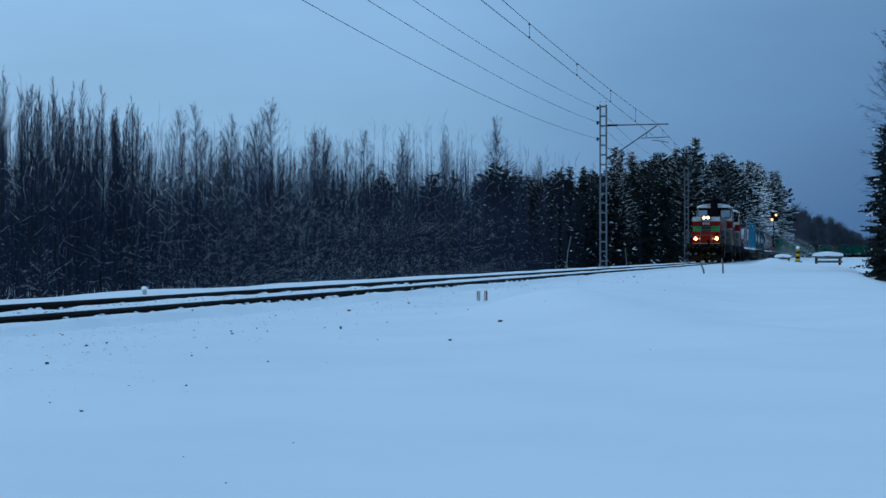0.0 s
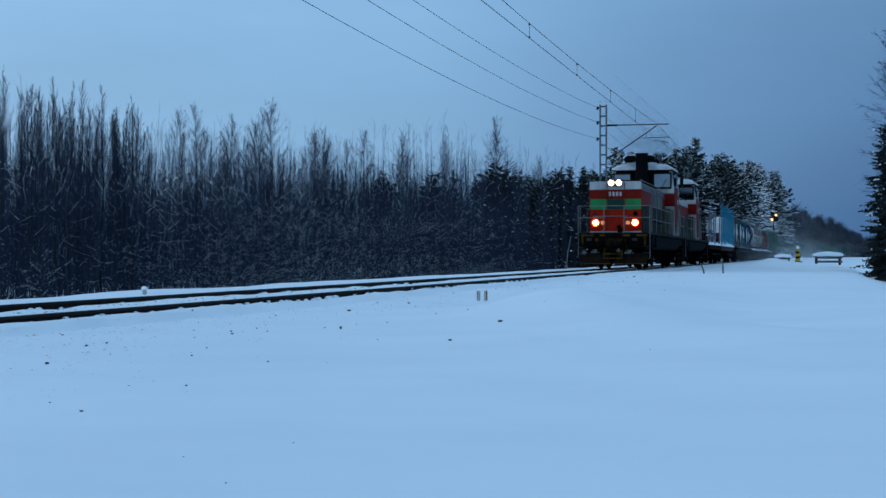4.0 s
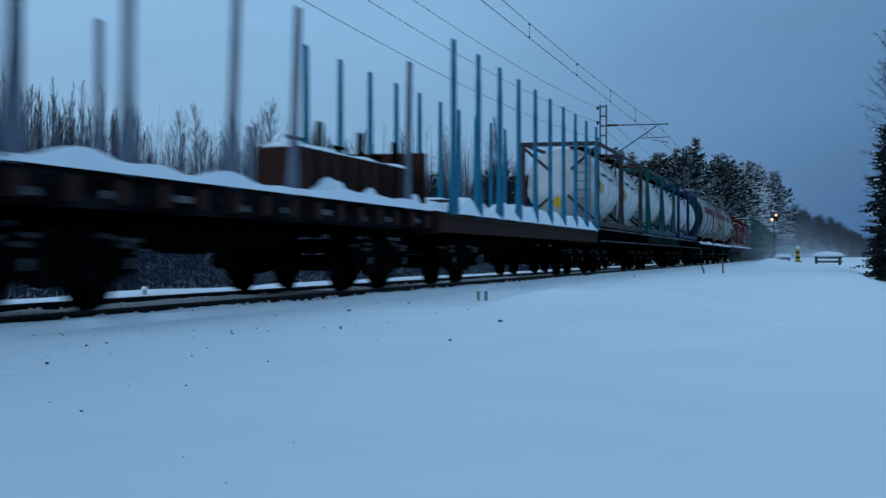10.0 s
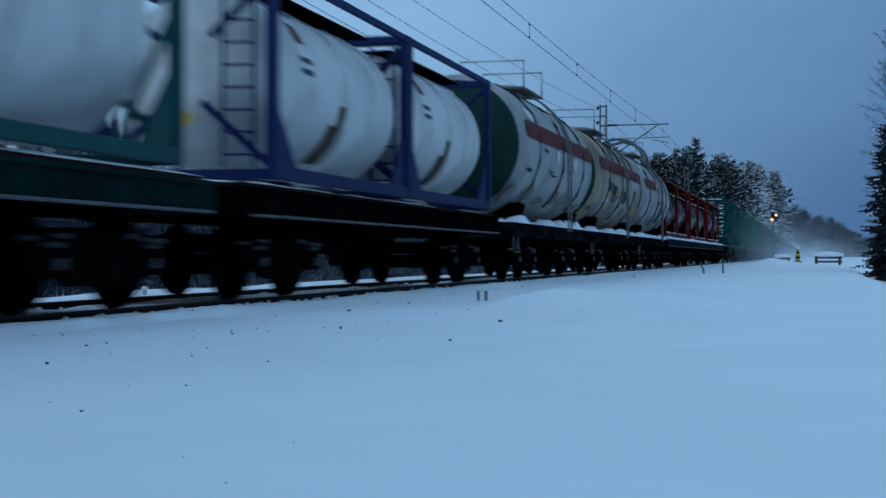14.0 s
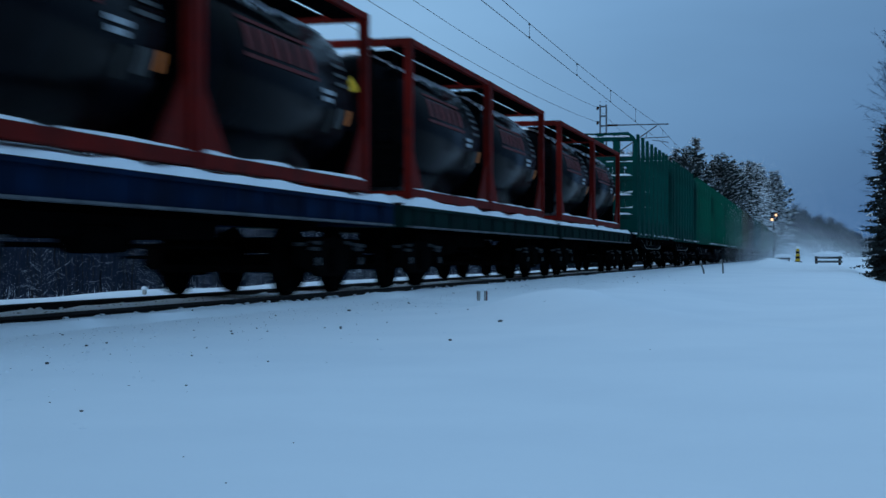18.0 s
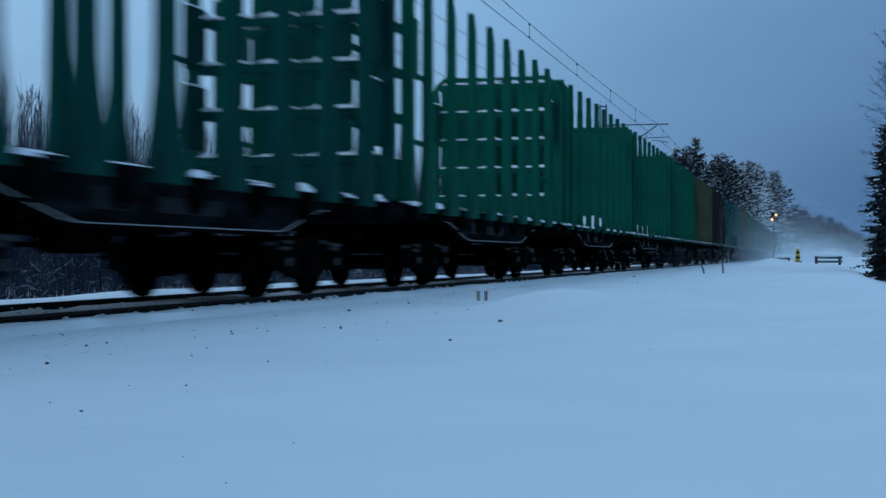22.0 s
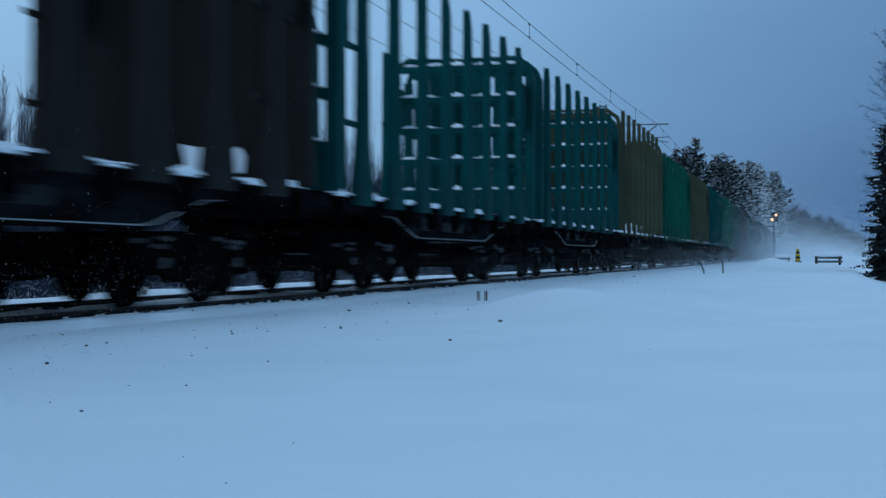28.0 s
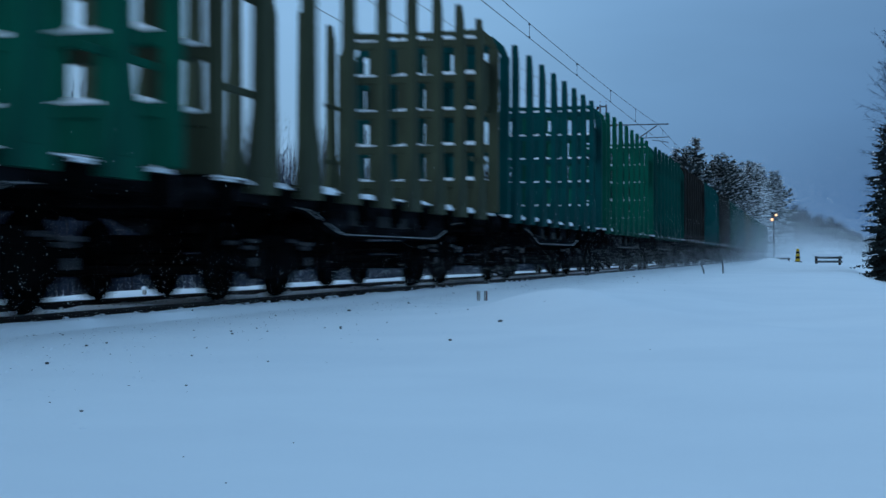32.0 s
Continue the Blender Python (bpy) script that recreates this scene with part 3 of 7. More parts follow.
def hood(parent, y0, y1, lamps, lower, upper, strip, nose_at):
    """One hood between y0 and y1. lower: paint of the doors; upper: fields (from, to, paint) of the band above; strip: paint under the top."""
    w, t = 1.02, 3.48
    L, c = y1 - y0, (y0 + y1) / 2
    part("hood_body", Geo().box((0, c, 2.29), (2 * w, L, 1.70), bevel=0.03), lower, parent)
    g = Geo()
    outline = [(-w, t - 0.33), (-w, t - 0.14), (-w + 0.10, t), (w - 0.10, t), (w, t - 0.14), (w, t - 0.33)]
    n = len(outline)
    verts = [(x, y0 - 0.02, z) for x, z in outline] + [(x, y1 + 0.02, z) for x, z in outline]
    g.add(verts, [tuple(range(n)), tuple(range(2 * n - 1, n - 1, -1))] + [(i, i + n, (i + 1) % n + n, (i + 1) % n) for i in range(n)])
    part("hood_top", g, strip, parent, "pale upper edge of the hood")
    part("hood_snow", snow_heap(Geo(), -w + 0.1, w - 0.1, y0 + 0.1, y1 - 0.05, t - 0.005, 0.05, 6, int(L * 3), 3), ROOF, parent, "thin snow on the hood", True)
    # tall service doors along both sides, the painted band above them
    count = max(2, int(L / 0.72))
    wide = (L - 0.3) / count
    for s in (-1, 1):
        for i in range(count):
            y = y0 + 0.12 + (L - 0.24) * (i + 0.5) / count
            d = part("service_door", Geo().box((s * (w + 0.018), y, 2.03), (0.036, wide - 0.03, 1.10), bevel=0.012), lower, parent)
            part("handle", Geo().box((s * (w + 0.05), y + 0.2, 2.0), (0.03, 0.03, 0.16), bevel=0.008), STEEL_DARK, d)
            if i % 3 == 1:
                lv = Geo()
                for k in range(6):
                    lv.box((s * (w + 0.045), y, 2.12 + 0.07 * k), (0.02, wide - 0.16, 0.035), bevel=0.006)
                tagged(part("louvre", lv, lower, d), kind="stuff")
        for a, b, paint in upper:
            part("band", Geo().box((s * (w + 0.014), (a + b) / 2, 2.865), (0.028, b - a - 0.01, 0.54), bevel=0.008), paint, parent)
        part("top_rail", Geo().tube([(s * (w - 0.06), y0 + 0.2, t + 0.07), (s * (w - 0.06), y1 - 0.1, t + 0.07)], 0.016, 6), PIPE, parent, "pale rail along the hood top")
        part("gutter", Geo().box((s * (w + 0.03), c, 3.155), (0.04, L, 0.025), bevel=0.006), PIPE, parent)
    # the nose
    s = -1 if nose_at == y0 else 1
    y = nose_at + s * 0.03
    for name, z0, z1, mat, lab in (("nose_sill", 1.44, 1.50, WHITE, "white line under the nose"), ("nose_panel", 1.504, 2.366, ORANGE_RED, "orange-red lower nose panel"),
                                   ("nose_band", 2.37, 2.786, GREEN, "bright green band across the nose"), ("nose_panel", 2.79, 3.156, RED, "red nose panel"),
                                   ("nose_cap", 3.16, 3.485, WHITE, "white cap above the nose")):
        part(name, Geo().box((0, y, (z0 + z1) / 2), (2 * w + 0.02, 0.06, z1 - z0), bevel=0.012), mat, parent, lab)
    part("nose_door", Geo().box((0.02, y + s * 0.036, 2.578), (0.66, 0.014, 0.40), bevel=0.004), END_GREEN, parent, "darker green door in the band")
    for k in range(4):
        part("number_bar", Geo().box((-0.21 + 0.14 * k, y + s * 0.036, 2.985), (0.085, 0.012, 0.17), bevel=0.003), WHITE, parent, "pale upright bar")
    for x in (-0.335, 0.375):
        part("door_edge", Geo().box((x, y + s * 0.04, 2.5), (0.03, 0.02, 1.9), bevel=0.005), RED, parent)
    for e in (-1, 1):
        lamp = part("headlamp", Geo().turned([(0, 0.19), (s * 0.06, 0.20), (s * 0.06, 0.165), (s * 0.01, 0.12)], 18, "y", (e * 0.79, y + s * 0.03, 1.84)), ORANGE_RED, parent, "red lamp ring")
        part("lens", Geo().turned([(0, 0.118), (s * 0.05, 0.110), (s * 0.09, 0.085), (s * 0.105, 0.02)], 18, "y", (e * 0.79, y + s * 0.045, 1.84)), LAMP if lamps else GLASS, lamp, "glowing warm headlamp lens" if lamps else "unlit lens")
        part("side_lamp", Geo().box((e * 0.50, y + s * 0.045, 1.84), (0.15, 0.03, 0.14), bevel=0.01), LAMP_SIDE if lamps else GLASS, parent, "small square lamp beside the headlamp")
        lamp = part("top_lamp", Geo().turned([(0, 0.15), (s * 0.14, 0.16), (s * 0.14, 0.135)], 16, "y", (e * 0.15, y + s * 0.03, 3.42)), BLACK_PAINT, parent)
        part("lens", Geo().turned([(0, 0.13), (s * 0.03, 0.12), (s * 0.05, 0.05)], 16, "y", (e * 0.15, y + s * 0.15, 3.42)), LAMP_TOP if lamps else GLASS, lamp)
        part("marker_lamp", Geo().turned([(0, 0.09), (s * 0.06, 0.09), (s * 0.07, 0.05)], 14, "y", (e * 0.80, y + s * 0.03, 2.20)), STEEL_DARK if e > 0 else RED, parent)
        part("nose_edge", Geo().box((e * (w + 0.006), y, 2.32), (0.03, 0.075, 1.66), bevel=0.01), RED, parent)
    part("grab_rail", Geo().tube([(-0.85, y, 2.1), (-0.85, y + s * 0.12, 2.1), (0.45, y + s * 0.12, 2.1), (0.45, y, 2.1)], 0.016, 6), PIPE, parent)
    part("exhaust_pipe", Geo().tube([(0.2, y + s * 0.1, 1.35), (0.2, y + s * 0.12, 1.6), (0.12, y + s * 0.12, 1.72)], 0.09, 8), GRIMY, parent, "stub of dark hose before the nose")


def locomotive(label, length, front, cab, rear, lamps, stack, nose_rear=False):
    """y runs from the front end at 0 back to length; front, cab, rear: where hoods and cab end."""
    loco = thing("locomotive", label, "locomotive", "locomotives of the train")
    mid = length / 2
    f0, f1 = front
    r0, r1 = rear
    # frame, walkway and steps
    part("frame", Geo().box((0, mid, 1.19), (2.72, length - 1.1, 0.36), bevel=0.03).box((0, mid, 0.92), (2.3, length - 3.0, 0.26), bevel=0.05), SILL_BLUE, loco,
         "deep blue-black frame under the walkway")
    part("walkway", Geo().box((0, mid, 1.41), (2.9, length - 1.0, 0.07), bevel=0.015), GREY_DARK, loco)
    for s in (-1, 1):
        part("frame_edge", Geo().box((s * 1.455, mid, 1.42), (0.02, length - 1.0, 0.085), bevel=0.006), GREY_DARK, loco, "dark line along the walkway edge")
        part("side_skirt", Geo().box((s * 1.37, mid, 1.08), (0.05, length - 6.2, 0.42), bevel=0.02), SILL_BLUE, loco)
        for k in range(3):
            part("equipment_box", Geo().box((s * 0.55, mid - 1.3 + 1.25 * k, 0.66), (1.1, 1.0, 0.5), bevel=0.08), STEEL_DARK, loco)
    for y in (3.6, length - 3.6):
        add_bogie(loco, y, True)
    for e, y in ((-1, 0.5), (1, length - 0.5)):
        part("buffer_beam", Geo().box((0, y, 1.16), (2.80, 0.12, 0.50), bevel=0.02).box((0, y - e * 0.02, 0.86), (2.2, 0.1, 0.14), bevel=0.02), GRIMY, loco, "black buffer beam under grime")
        for x, wd in ((-1.05, 0.5), (-0.45, 0.22), (0.5, 0.3), (1.1, 0.42)):
            part("beam_mark", Geo().box((x, y + e * 0.066, 1.33), (wd, 0.014, 0.08), bevel=0.004), YELLOW_WORN, loco, "worn yellow marks")
        for sx in (-1, 1):                  # two slanted plough blades
            v = [(sx * a, y + e * b, z) for a, b, z in ((0.10, 0.42, 0.20), (1.30, 0.10, 0.20), (1.34, 0.02, 0.62), (0.16, 0.22, 0.66),
                                                        (0.10, 0.36, 0.20), (1.30, 0.04, 0.20), (1.34, -0.04, 0.62), (0.16, 0.16, 0.66))]
            part("snow_plough", Geo().add(v, [(0, 1, 2, 3), (7, 6, 5, 4), (0, 4, 5, 1), (1, 5, 6, 2), (2, 6, 7, 3), (3, 7, 4, 0)]), RUSTY, loco, "slanted rusty plough blade")
            part("plough_edge", Geo().tube([(sx * 0.10, y + e * 0.43, 0.21), (sx * 1.30, y + e * 0.11, 0.21)], 0.022, 5), YELLOW_WORN, loco, "worn yellow blade edge")
            part("plough_hanger", Geo().box((sx * 0.7, y - e * 0.02, 0.72), (0.10, 0.10, 0.44), bevel=0.02), GRIMY, loco)
            part("corner_bracket", Geo().slab([(y, 1.3), (y + e * 0.22, 1.3), (y + e * 0.10, 0.95), (y, 0.92)], sx * 1.20, sx * 1.26), YELLOW_WORN, loco, "worn yellow corner bracket")
        for s in (-1, 1):
            for k in range(4):
                part("step", Geo().box((s * 1.30, y - e * 0.15, 0.40 + 0.25 * k), (0.34, 0.28, 0.03), bevel=0.006), GREY, loco, "grey step edged with ice")
            part("step_side", Geo().box((s * 1.455, y - e * 0.30, 0.82), (0.025, 0.04, 1.0), bevel=0.006).box((s * 1.455, y + e * 0.0, 0.82), (0.025, 0.04, 1.0), bevel=0.006), STEEL_DARK, loco)
        for k in range(7):
            x = (-1.05, -0.66, -0.5, -0.3, 0.28, 0.46, 0.70)[k]
            sag = (0.55, 0.62, 0.5, 0.7, 0.66, 0.52, 0.6)[k]
            part("hose", Geo().tube([(x, y + e * 0.06, 1.12), (x + 0.03, y + e * 0.2, 1.05), (x + 0.08, y + e * 0.28, sag + 0.2), (x + 0.02, y + e * 0.22, sag)], 0.032, 6), RUSTY if k % 2 else GRIMY, loco)
            part("cock", Geo().box((x, y + e * 0.09, 1.14), (0.09, 0.08, 0.12), bevel=0.02), YELLOW_WORN if k in (1, 4) else RUSTY, loco)
        part("coupling_block", Geo().box((0, y + e * 0.12, 1.04), (0.46, 0.22, 0.34), bevel=0.05).box((0, y + e * 0.34, 1.02), (0.26, 0.3, 0.22), bevel=0.06), RUSTY, loco, "rusty coupling block")
        part("draw_hook", Geo().tube([(0, y + e * 0.4, 1.08), (0, y + e * 0.58, 1.10), (0, y + e * 0.62, 0.98), (0, y + e * 0.5, 0.93)], 0.045, 8).tube([(0.03, y + e * 0.5, 0.98), (0.06, y + e * 0.5, 0.62), (-0.06, y + e * 0.5, 0.62), (-0.03, y + e * 0.5, 0.98)], 0.03, 6), GRIMY, loco)
        part("step_frame", Geo().tube([(-0.35, y + e * 0.2, 0.82), (-0.35, y + e * 0.40, 0.42), (0.35, y + e * 0.40, 0.42), (0.35, y + e * 0.2, 0.82)], 0.028, 6).box((0, y + e * 0.40, 0.60), (0.7, 0.03, 0.05), bevel=0.01), YELLOW_WORN, loco, "worn yellow step frame")
        for x, z, ww in ((-0.72, 0.70, 0.30), (0.62, 0.68, 0.36), (0.2, 0.74, 0.16), (-1.15, 0.66, 0.2)):
            part("snow_clod", Geo().box((x, y + e * 0.17, z), (ww, 0.14, 0.16), bevel=0.06, top=(0.6, 0.5)), PALE_GREY, loco, "grey clod of snow on the plough")
        for x in (-0.89, 0.89):
            o = part("buffer", BUFFER, None, loco)
            o.matrix_basis = pose(x, y + e * 0.02, 0, 0, 0, 180 if e < 0 else 0)
            part("buffer_snow", Geo().box((x, y + e * 0.62, 1.16), (0.2, 0.06, 0.12), bevel=0.03), GREY, loco)
        hand_rail(loco, [[(-1.42, y, 2.50), (1.42, y, 2.50)], [(-1.42, y, 2.03), (-0.4, y, 2.03)], [(0.4, y, 2.03), (1.42, y, 2.03)]],
                  [(x, y, 0.45 if abs(x) > 1 else 1.42, 2.50) for x in (-1.42, -0.4, 0.4, 1.42)], 0.018)
    if nose_rear:
        hood(loco, f0, f1, lamps, GREY, ((f0, f1, RED),), WHITE, f0)
        hood(loco, r0, r1, False, GREY_DARK, ((r0, r0 + 1.2, GREY), (r0 + 1.2, r1, GREY_DARK)), GREY_DARK, r1)
    else:
        hood(loco, f0, f1, lamps, GREY, ((f0, f0 + 2.0, RED), (f0 + 2.0, f0 + 3.6, RED), (f0 + 3.6, f0 + 6.4, PALE_GREY), (f0 + 6.4, f1 - 1.3, PALE_GREY), (f1 - 1.3, f1, RED)), PALE_GREY, f0)
        hood(loco, r0, r1, False, GREY, ((r0, r1, GREY),), GREY, r1)
    for s in (-1, 1):
        part("red_field", Geo().box((s * 1.076, (r0 + r1) / 2, 1.80), (0.02, (r1 - r0) - 0.2, 0.55), bevel=0.005), RED, loco, "red field along the hood")
        for a, b in ((f0, f1), (r0, r1)):
            n = max(2, int((b - a) / 1.4))
            ys = [a + 0.1 + (b - a - 0.2) * i / (n - 1) for i in range(n)]
            hand_rail(loco, [[(s * 1.43, ys[0], 2.48), (s * 1.43, ys[-1], 2.48)], [(s * 1.43, ys[0], 1.97), (s * 1.43, ys[-1], 1.97)]], [(s * 1.43, y, 1.42, 2.48) for y in ys])
    # cab: lower walls, bands, window belt, roof
    c0, c1 = cab
    cm, cl = (c0 + c1) / 2, c1 - c0
    part("cab_wall", Geo().box((0, cm, 2.13), (2.9, cl, 1.36), bevel=0.04), WHITE, loco, "dirty white lower cab wall")
    part("cab_band", Geo().box((0, cm, 3.10), (2.92, cl + 0.02, 0.56), bevel=0.03), RED, loco, "broad red band round the cab")
    part("cab_belt", Geo().box((0, cm, 3.50), (2.92, cl + 0.02, 0.23), bevel=0.03), WHITE, loco, "white belt under the cab windows")
    part("window_band", Geo().box((0, cm, 4.04), (2.80, cl - 0.06, 0.86), bevel=0.03, top=(0.93, 0.94)), SOOT, loco, "black band of window frames")
    for s in (-1, 1):                       # white pillars that lean in towards the roof
        for e, y in ((-1, c0), (1, c1)):
            v = []
            for z, lean in ((3.61, 0.0), (4.50, 0.11)):
                v += [(s * (1.46 - lean), y - e * lean * 0.7, z), (s * (1.46 - lean), y - e * (0.20 + lean * 0.7), z), (s * (1.33 - lean), y - e * (0.20 + lean * 0.7), z), (s * (1.33 - lean), y - e * lean * 0.7, z)]
            part("cab_pillar", Geo().add(v, [(0, 1, 2, 3), (7, 6, 5, 4), (0, 4, 5, 1), (1, 5, 6, 2), (2, 6, 7, 3), (3, 7, 4, 0)]), WHITE, loco, "white leaning cab pillar")
    for s in (-1, 1):
        for yy in (c0 + cl * 0.27, c0 + cl * 0.73):
            w = part("cab_window", Geo().box((s * 1.395, yy, 4.0), (0.07, cl * 0.38, 0.66), bevel=0.02), BLACK_PAINT, loco)
            part("pane", Geo().box((s * 1.433, yy, 4.0), (0.012, cl * 0.31, 0.55), bevel=0.004), GLASS, w)
        part("mirror", Geo().box((s * 1.60, c1 - 0.2, 4.05), (0.14, 0.34, 0.42), bevel=0.06).tube([(s * 1.40, c1 - 0.2, 4.2), (s * 1.60, c1 - 0.2, 4.2)], 0.015, 5), BLACK_PAINT, loco)
        # painted emblem on the cab side: a slanted red stroke, and a rounded red field with pale gaps
        x0, x1 = s * 1.468, s * 1.478
        part("cab_emblem", Geo().slab([(c0 + 0.42, 1.5), (c0 + 0.78, 1.5), (c0 + 1.05, 2.75), (c0 + 0.98, 3.7), (c0 + 0.12, 3.7), (c0 + 0.10, 3.0)], x0, x1), RED, loco, "slanted red painted field")
        arc = [(c0 + 1.62 + 0.62 * math.cos(radians(a)), 2.95 + 0.74 * math.sin(radians(a))) for a in range(-50, 151, 25)]
        part("cab_emblem", Geo().slab(arc + [(c0 + 1.12, 2.6), (c0 + 1.22, 1.5), (c0 + 1.52, 1.5), (c0 + 1.62, 2.1), (c0 + 1.85, 1.5), (c0 + 2.2, 1.5)], x0, x1), RED, loco, "rounded red painted field")
        part("cab_emblem", Geo().slab([(c0 + 1.42, 2.95), (c0 + 1.88, 2.90), (c0 + 1.90, 3.12), (c0 + 1.44, 3.2)], s * 1.480, s * 1.488), WHITE, loco, "pale gap in the red field")
        part("cab_emblem", Geo().slab([(c0 + 1.56, 1.5), (c0 + 1.78, 1.5), (c0 + 1.62, 2.3)], s * 1.480, s * 1.488), WHITE, loco, "pale wedge in the red field")
        part("door_rail", Geo().tube([(s * 1.5, c1 - 0.86, 1.6), (s * 1.5, c1 - 0.86, 3.0)], 0.016, 6), PIPE, loco)
        part("door_rail", Geo().tube([(s * 1.5, c1 - 0.04, 1.6), (s * 1.5, c1 - 0.04, 3.0)], 0.016, 6), PIPE, loco)
    for e, y in ((-1, c0), (1, c1)):
        for x in (-0.92, 0.92):
            w = part("cab_window", Geo().box((x, y + e * -0.03, 4.0), (0.86, 0.10, 0.74), bevel=0.02), BLACK_PAINT, loco)
            part("pane", Geo().box((x, y + e * 0.025, 4.0), (0.72, 0.012, 0.60), bevel=0.004), GLASS, w)
            part("wiper", Geo().tube([(x, y + e * 0.05, 3.70), (x + 0.2, y + e * 0.05, 4.06)], 0.012, 5), BLACK_PAINT, w)
        part("cab_cabinet", Geo().box((1.22, y + e * 0.75, 2.05), (0.44, 1.5, 1.2), bevel=0.05), DIRTY_WHITE, loco, "dirty pale cabinet on the walkway")
    part("roof_edge", Geo().box((0, cm, 4.49), (2.80, cl + 0.16, 0.07), bevel=0.02), BLACK_PAINT, loco)
    rim = [(-1.43, 4.50), (-1.40, 4.60), (-1.15, 4.74), (-0.6, 4.84), (0, 4.87), (0.6, 4.84), (1.15, 4.74), (1.40, 4.60), (1.43, 4.50)]
    n = len(rim)
    v = [(x * k, cm + o * (cl / 2 + 0.10), 4.50 + (z - 4.50) * k2) for o, k, k2 in ((-1, 0.97, 0.55), (-0.9, 1, 1), (0.9, 1, 1), (1, 0.97, 0.55)) for x, z in rim]
    f = [(r * n + i, r * n + i + 1, r * n + n + i + 1, r * n + n + i) for r in range(3) for i in range(n - 1)]
    f += [tuple(range(n)), tuple(range(4 * n - 1, 3 * n - 1, -1))] + [(r * n, r * n + n, r * n + 2 * n - 1, r * n + n - 1) for r in range(3)]
    part("cab_roof", Geo().add(v, f), ROOF, loco, "rounded cab roof under a crust of snow", True)
    part("roof_unit", Geo().box((0.15, cm + 0.35, 4.98), (1.15, cl * 0.42, 0.30), bevel=0.10, top=(0.8, 0.8)), SOOT, loco, "low dark ventilator on the roof")
    part("horn", Geo().turned([(0, 0.03), (0.22, 0.04), (0.34, 0.11)], 10, "y", (0.75, c0 - 0.1, 4.80)), STEEL_DARK, loco)
    if stack:
        part("exhaust_stack", Geo().turned([(3.5, 0.34), (4.3, 0.30), (5.05, 0.27), (5.22, 0.30), (5.24, 0.24)], 16, "z", (0.05, c0 - 0.62, 0)), SOOT, loco, "tall sooty exhaust stack", True)
        part("silencer", Geo().box((-0.48, c0 - 0.35, 5.0), (0.62, 0.6, 0.26), bevel=0.08, top=(0.75, 0.8)), SOOT, loco)
        part("silencer", Geo().box((0.42, c0 - 0.35, 5.03), (0.42, 0.5, 0.22), bevel=0.06, top=(0.8, 0.8)), SOOT, loco)
    part("fan", Geo().turned([(3.47, 0.6), (3.58, 0.6), (3.60, 0.5)], 20, "z", (0, f0 + 1.6, 0)), STEEL_DARK, loco)
    part("hood_vent", Geo().box((0, f0 + 3.6, 3.53), (1.1, 1.4, 0.14), bevel=0.03), GREY_DARK, loco)
    return loco


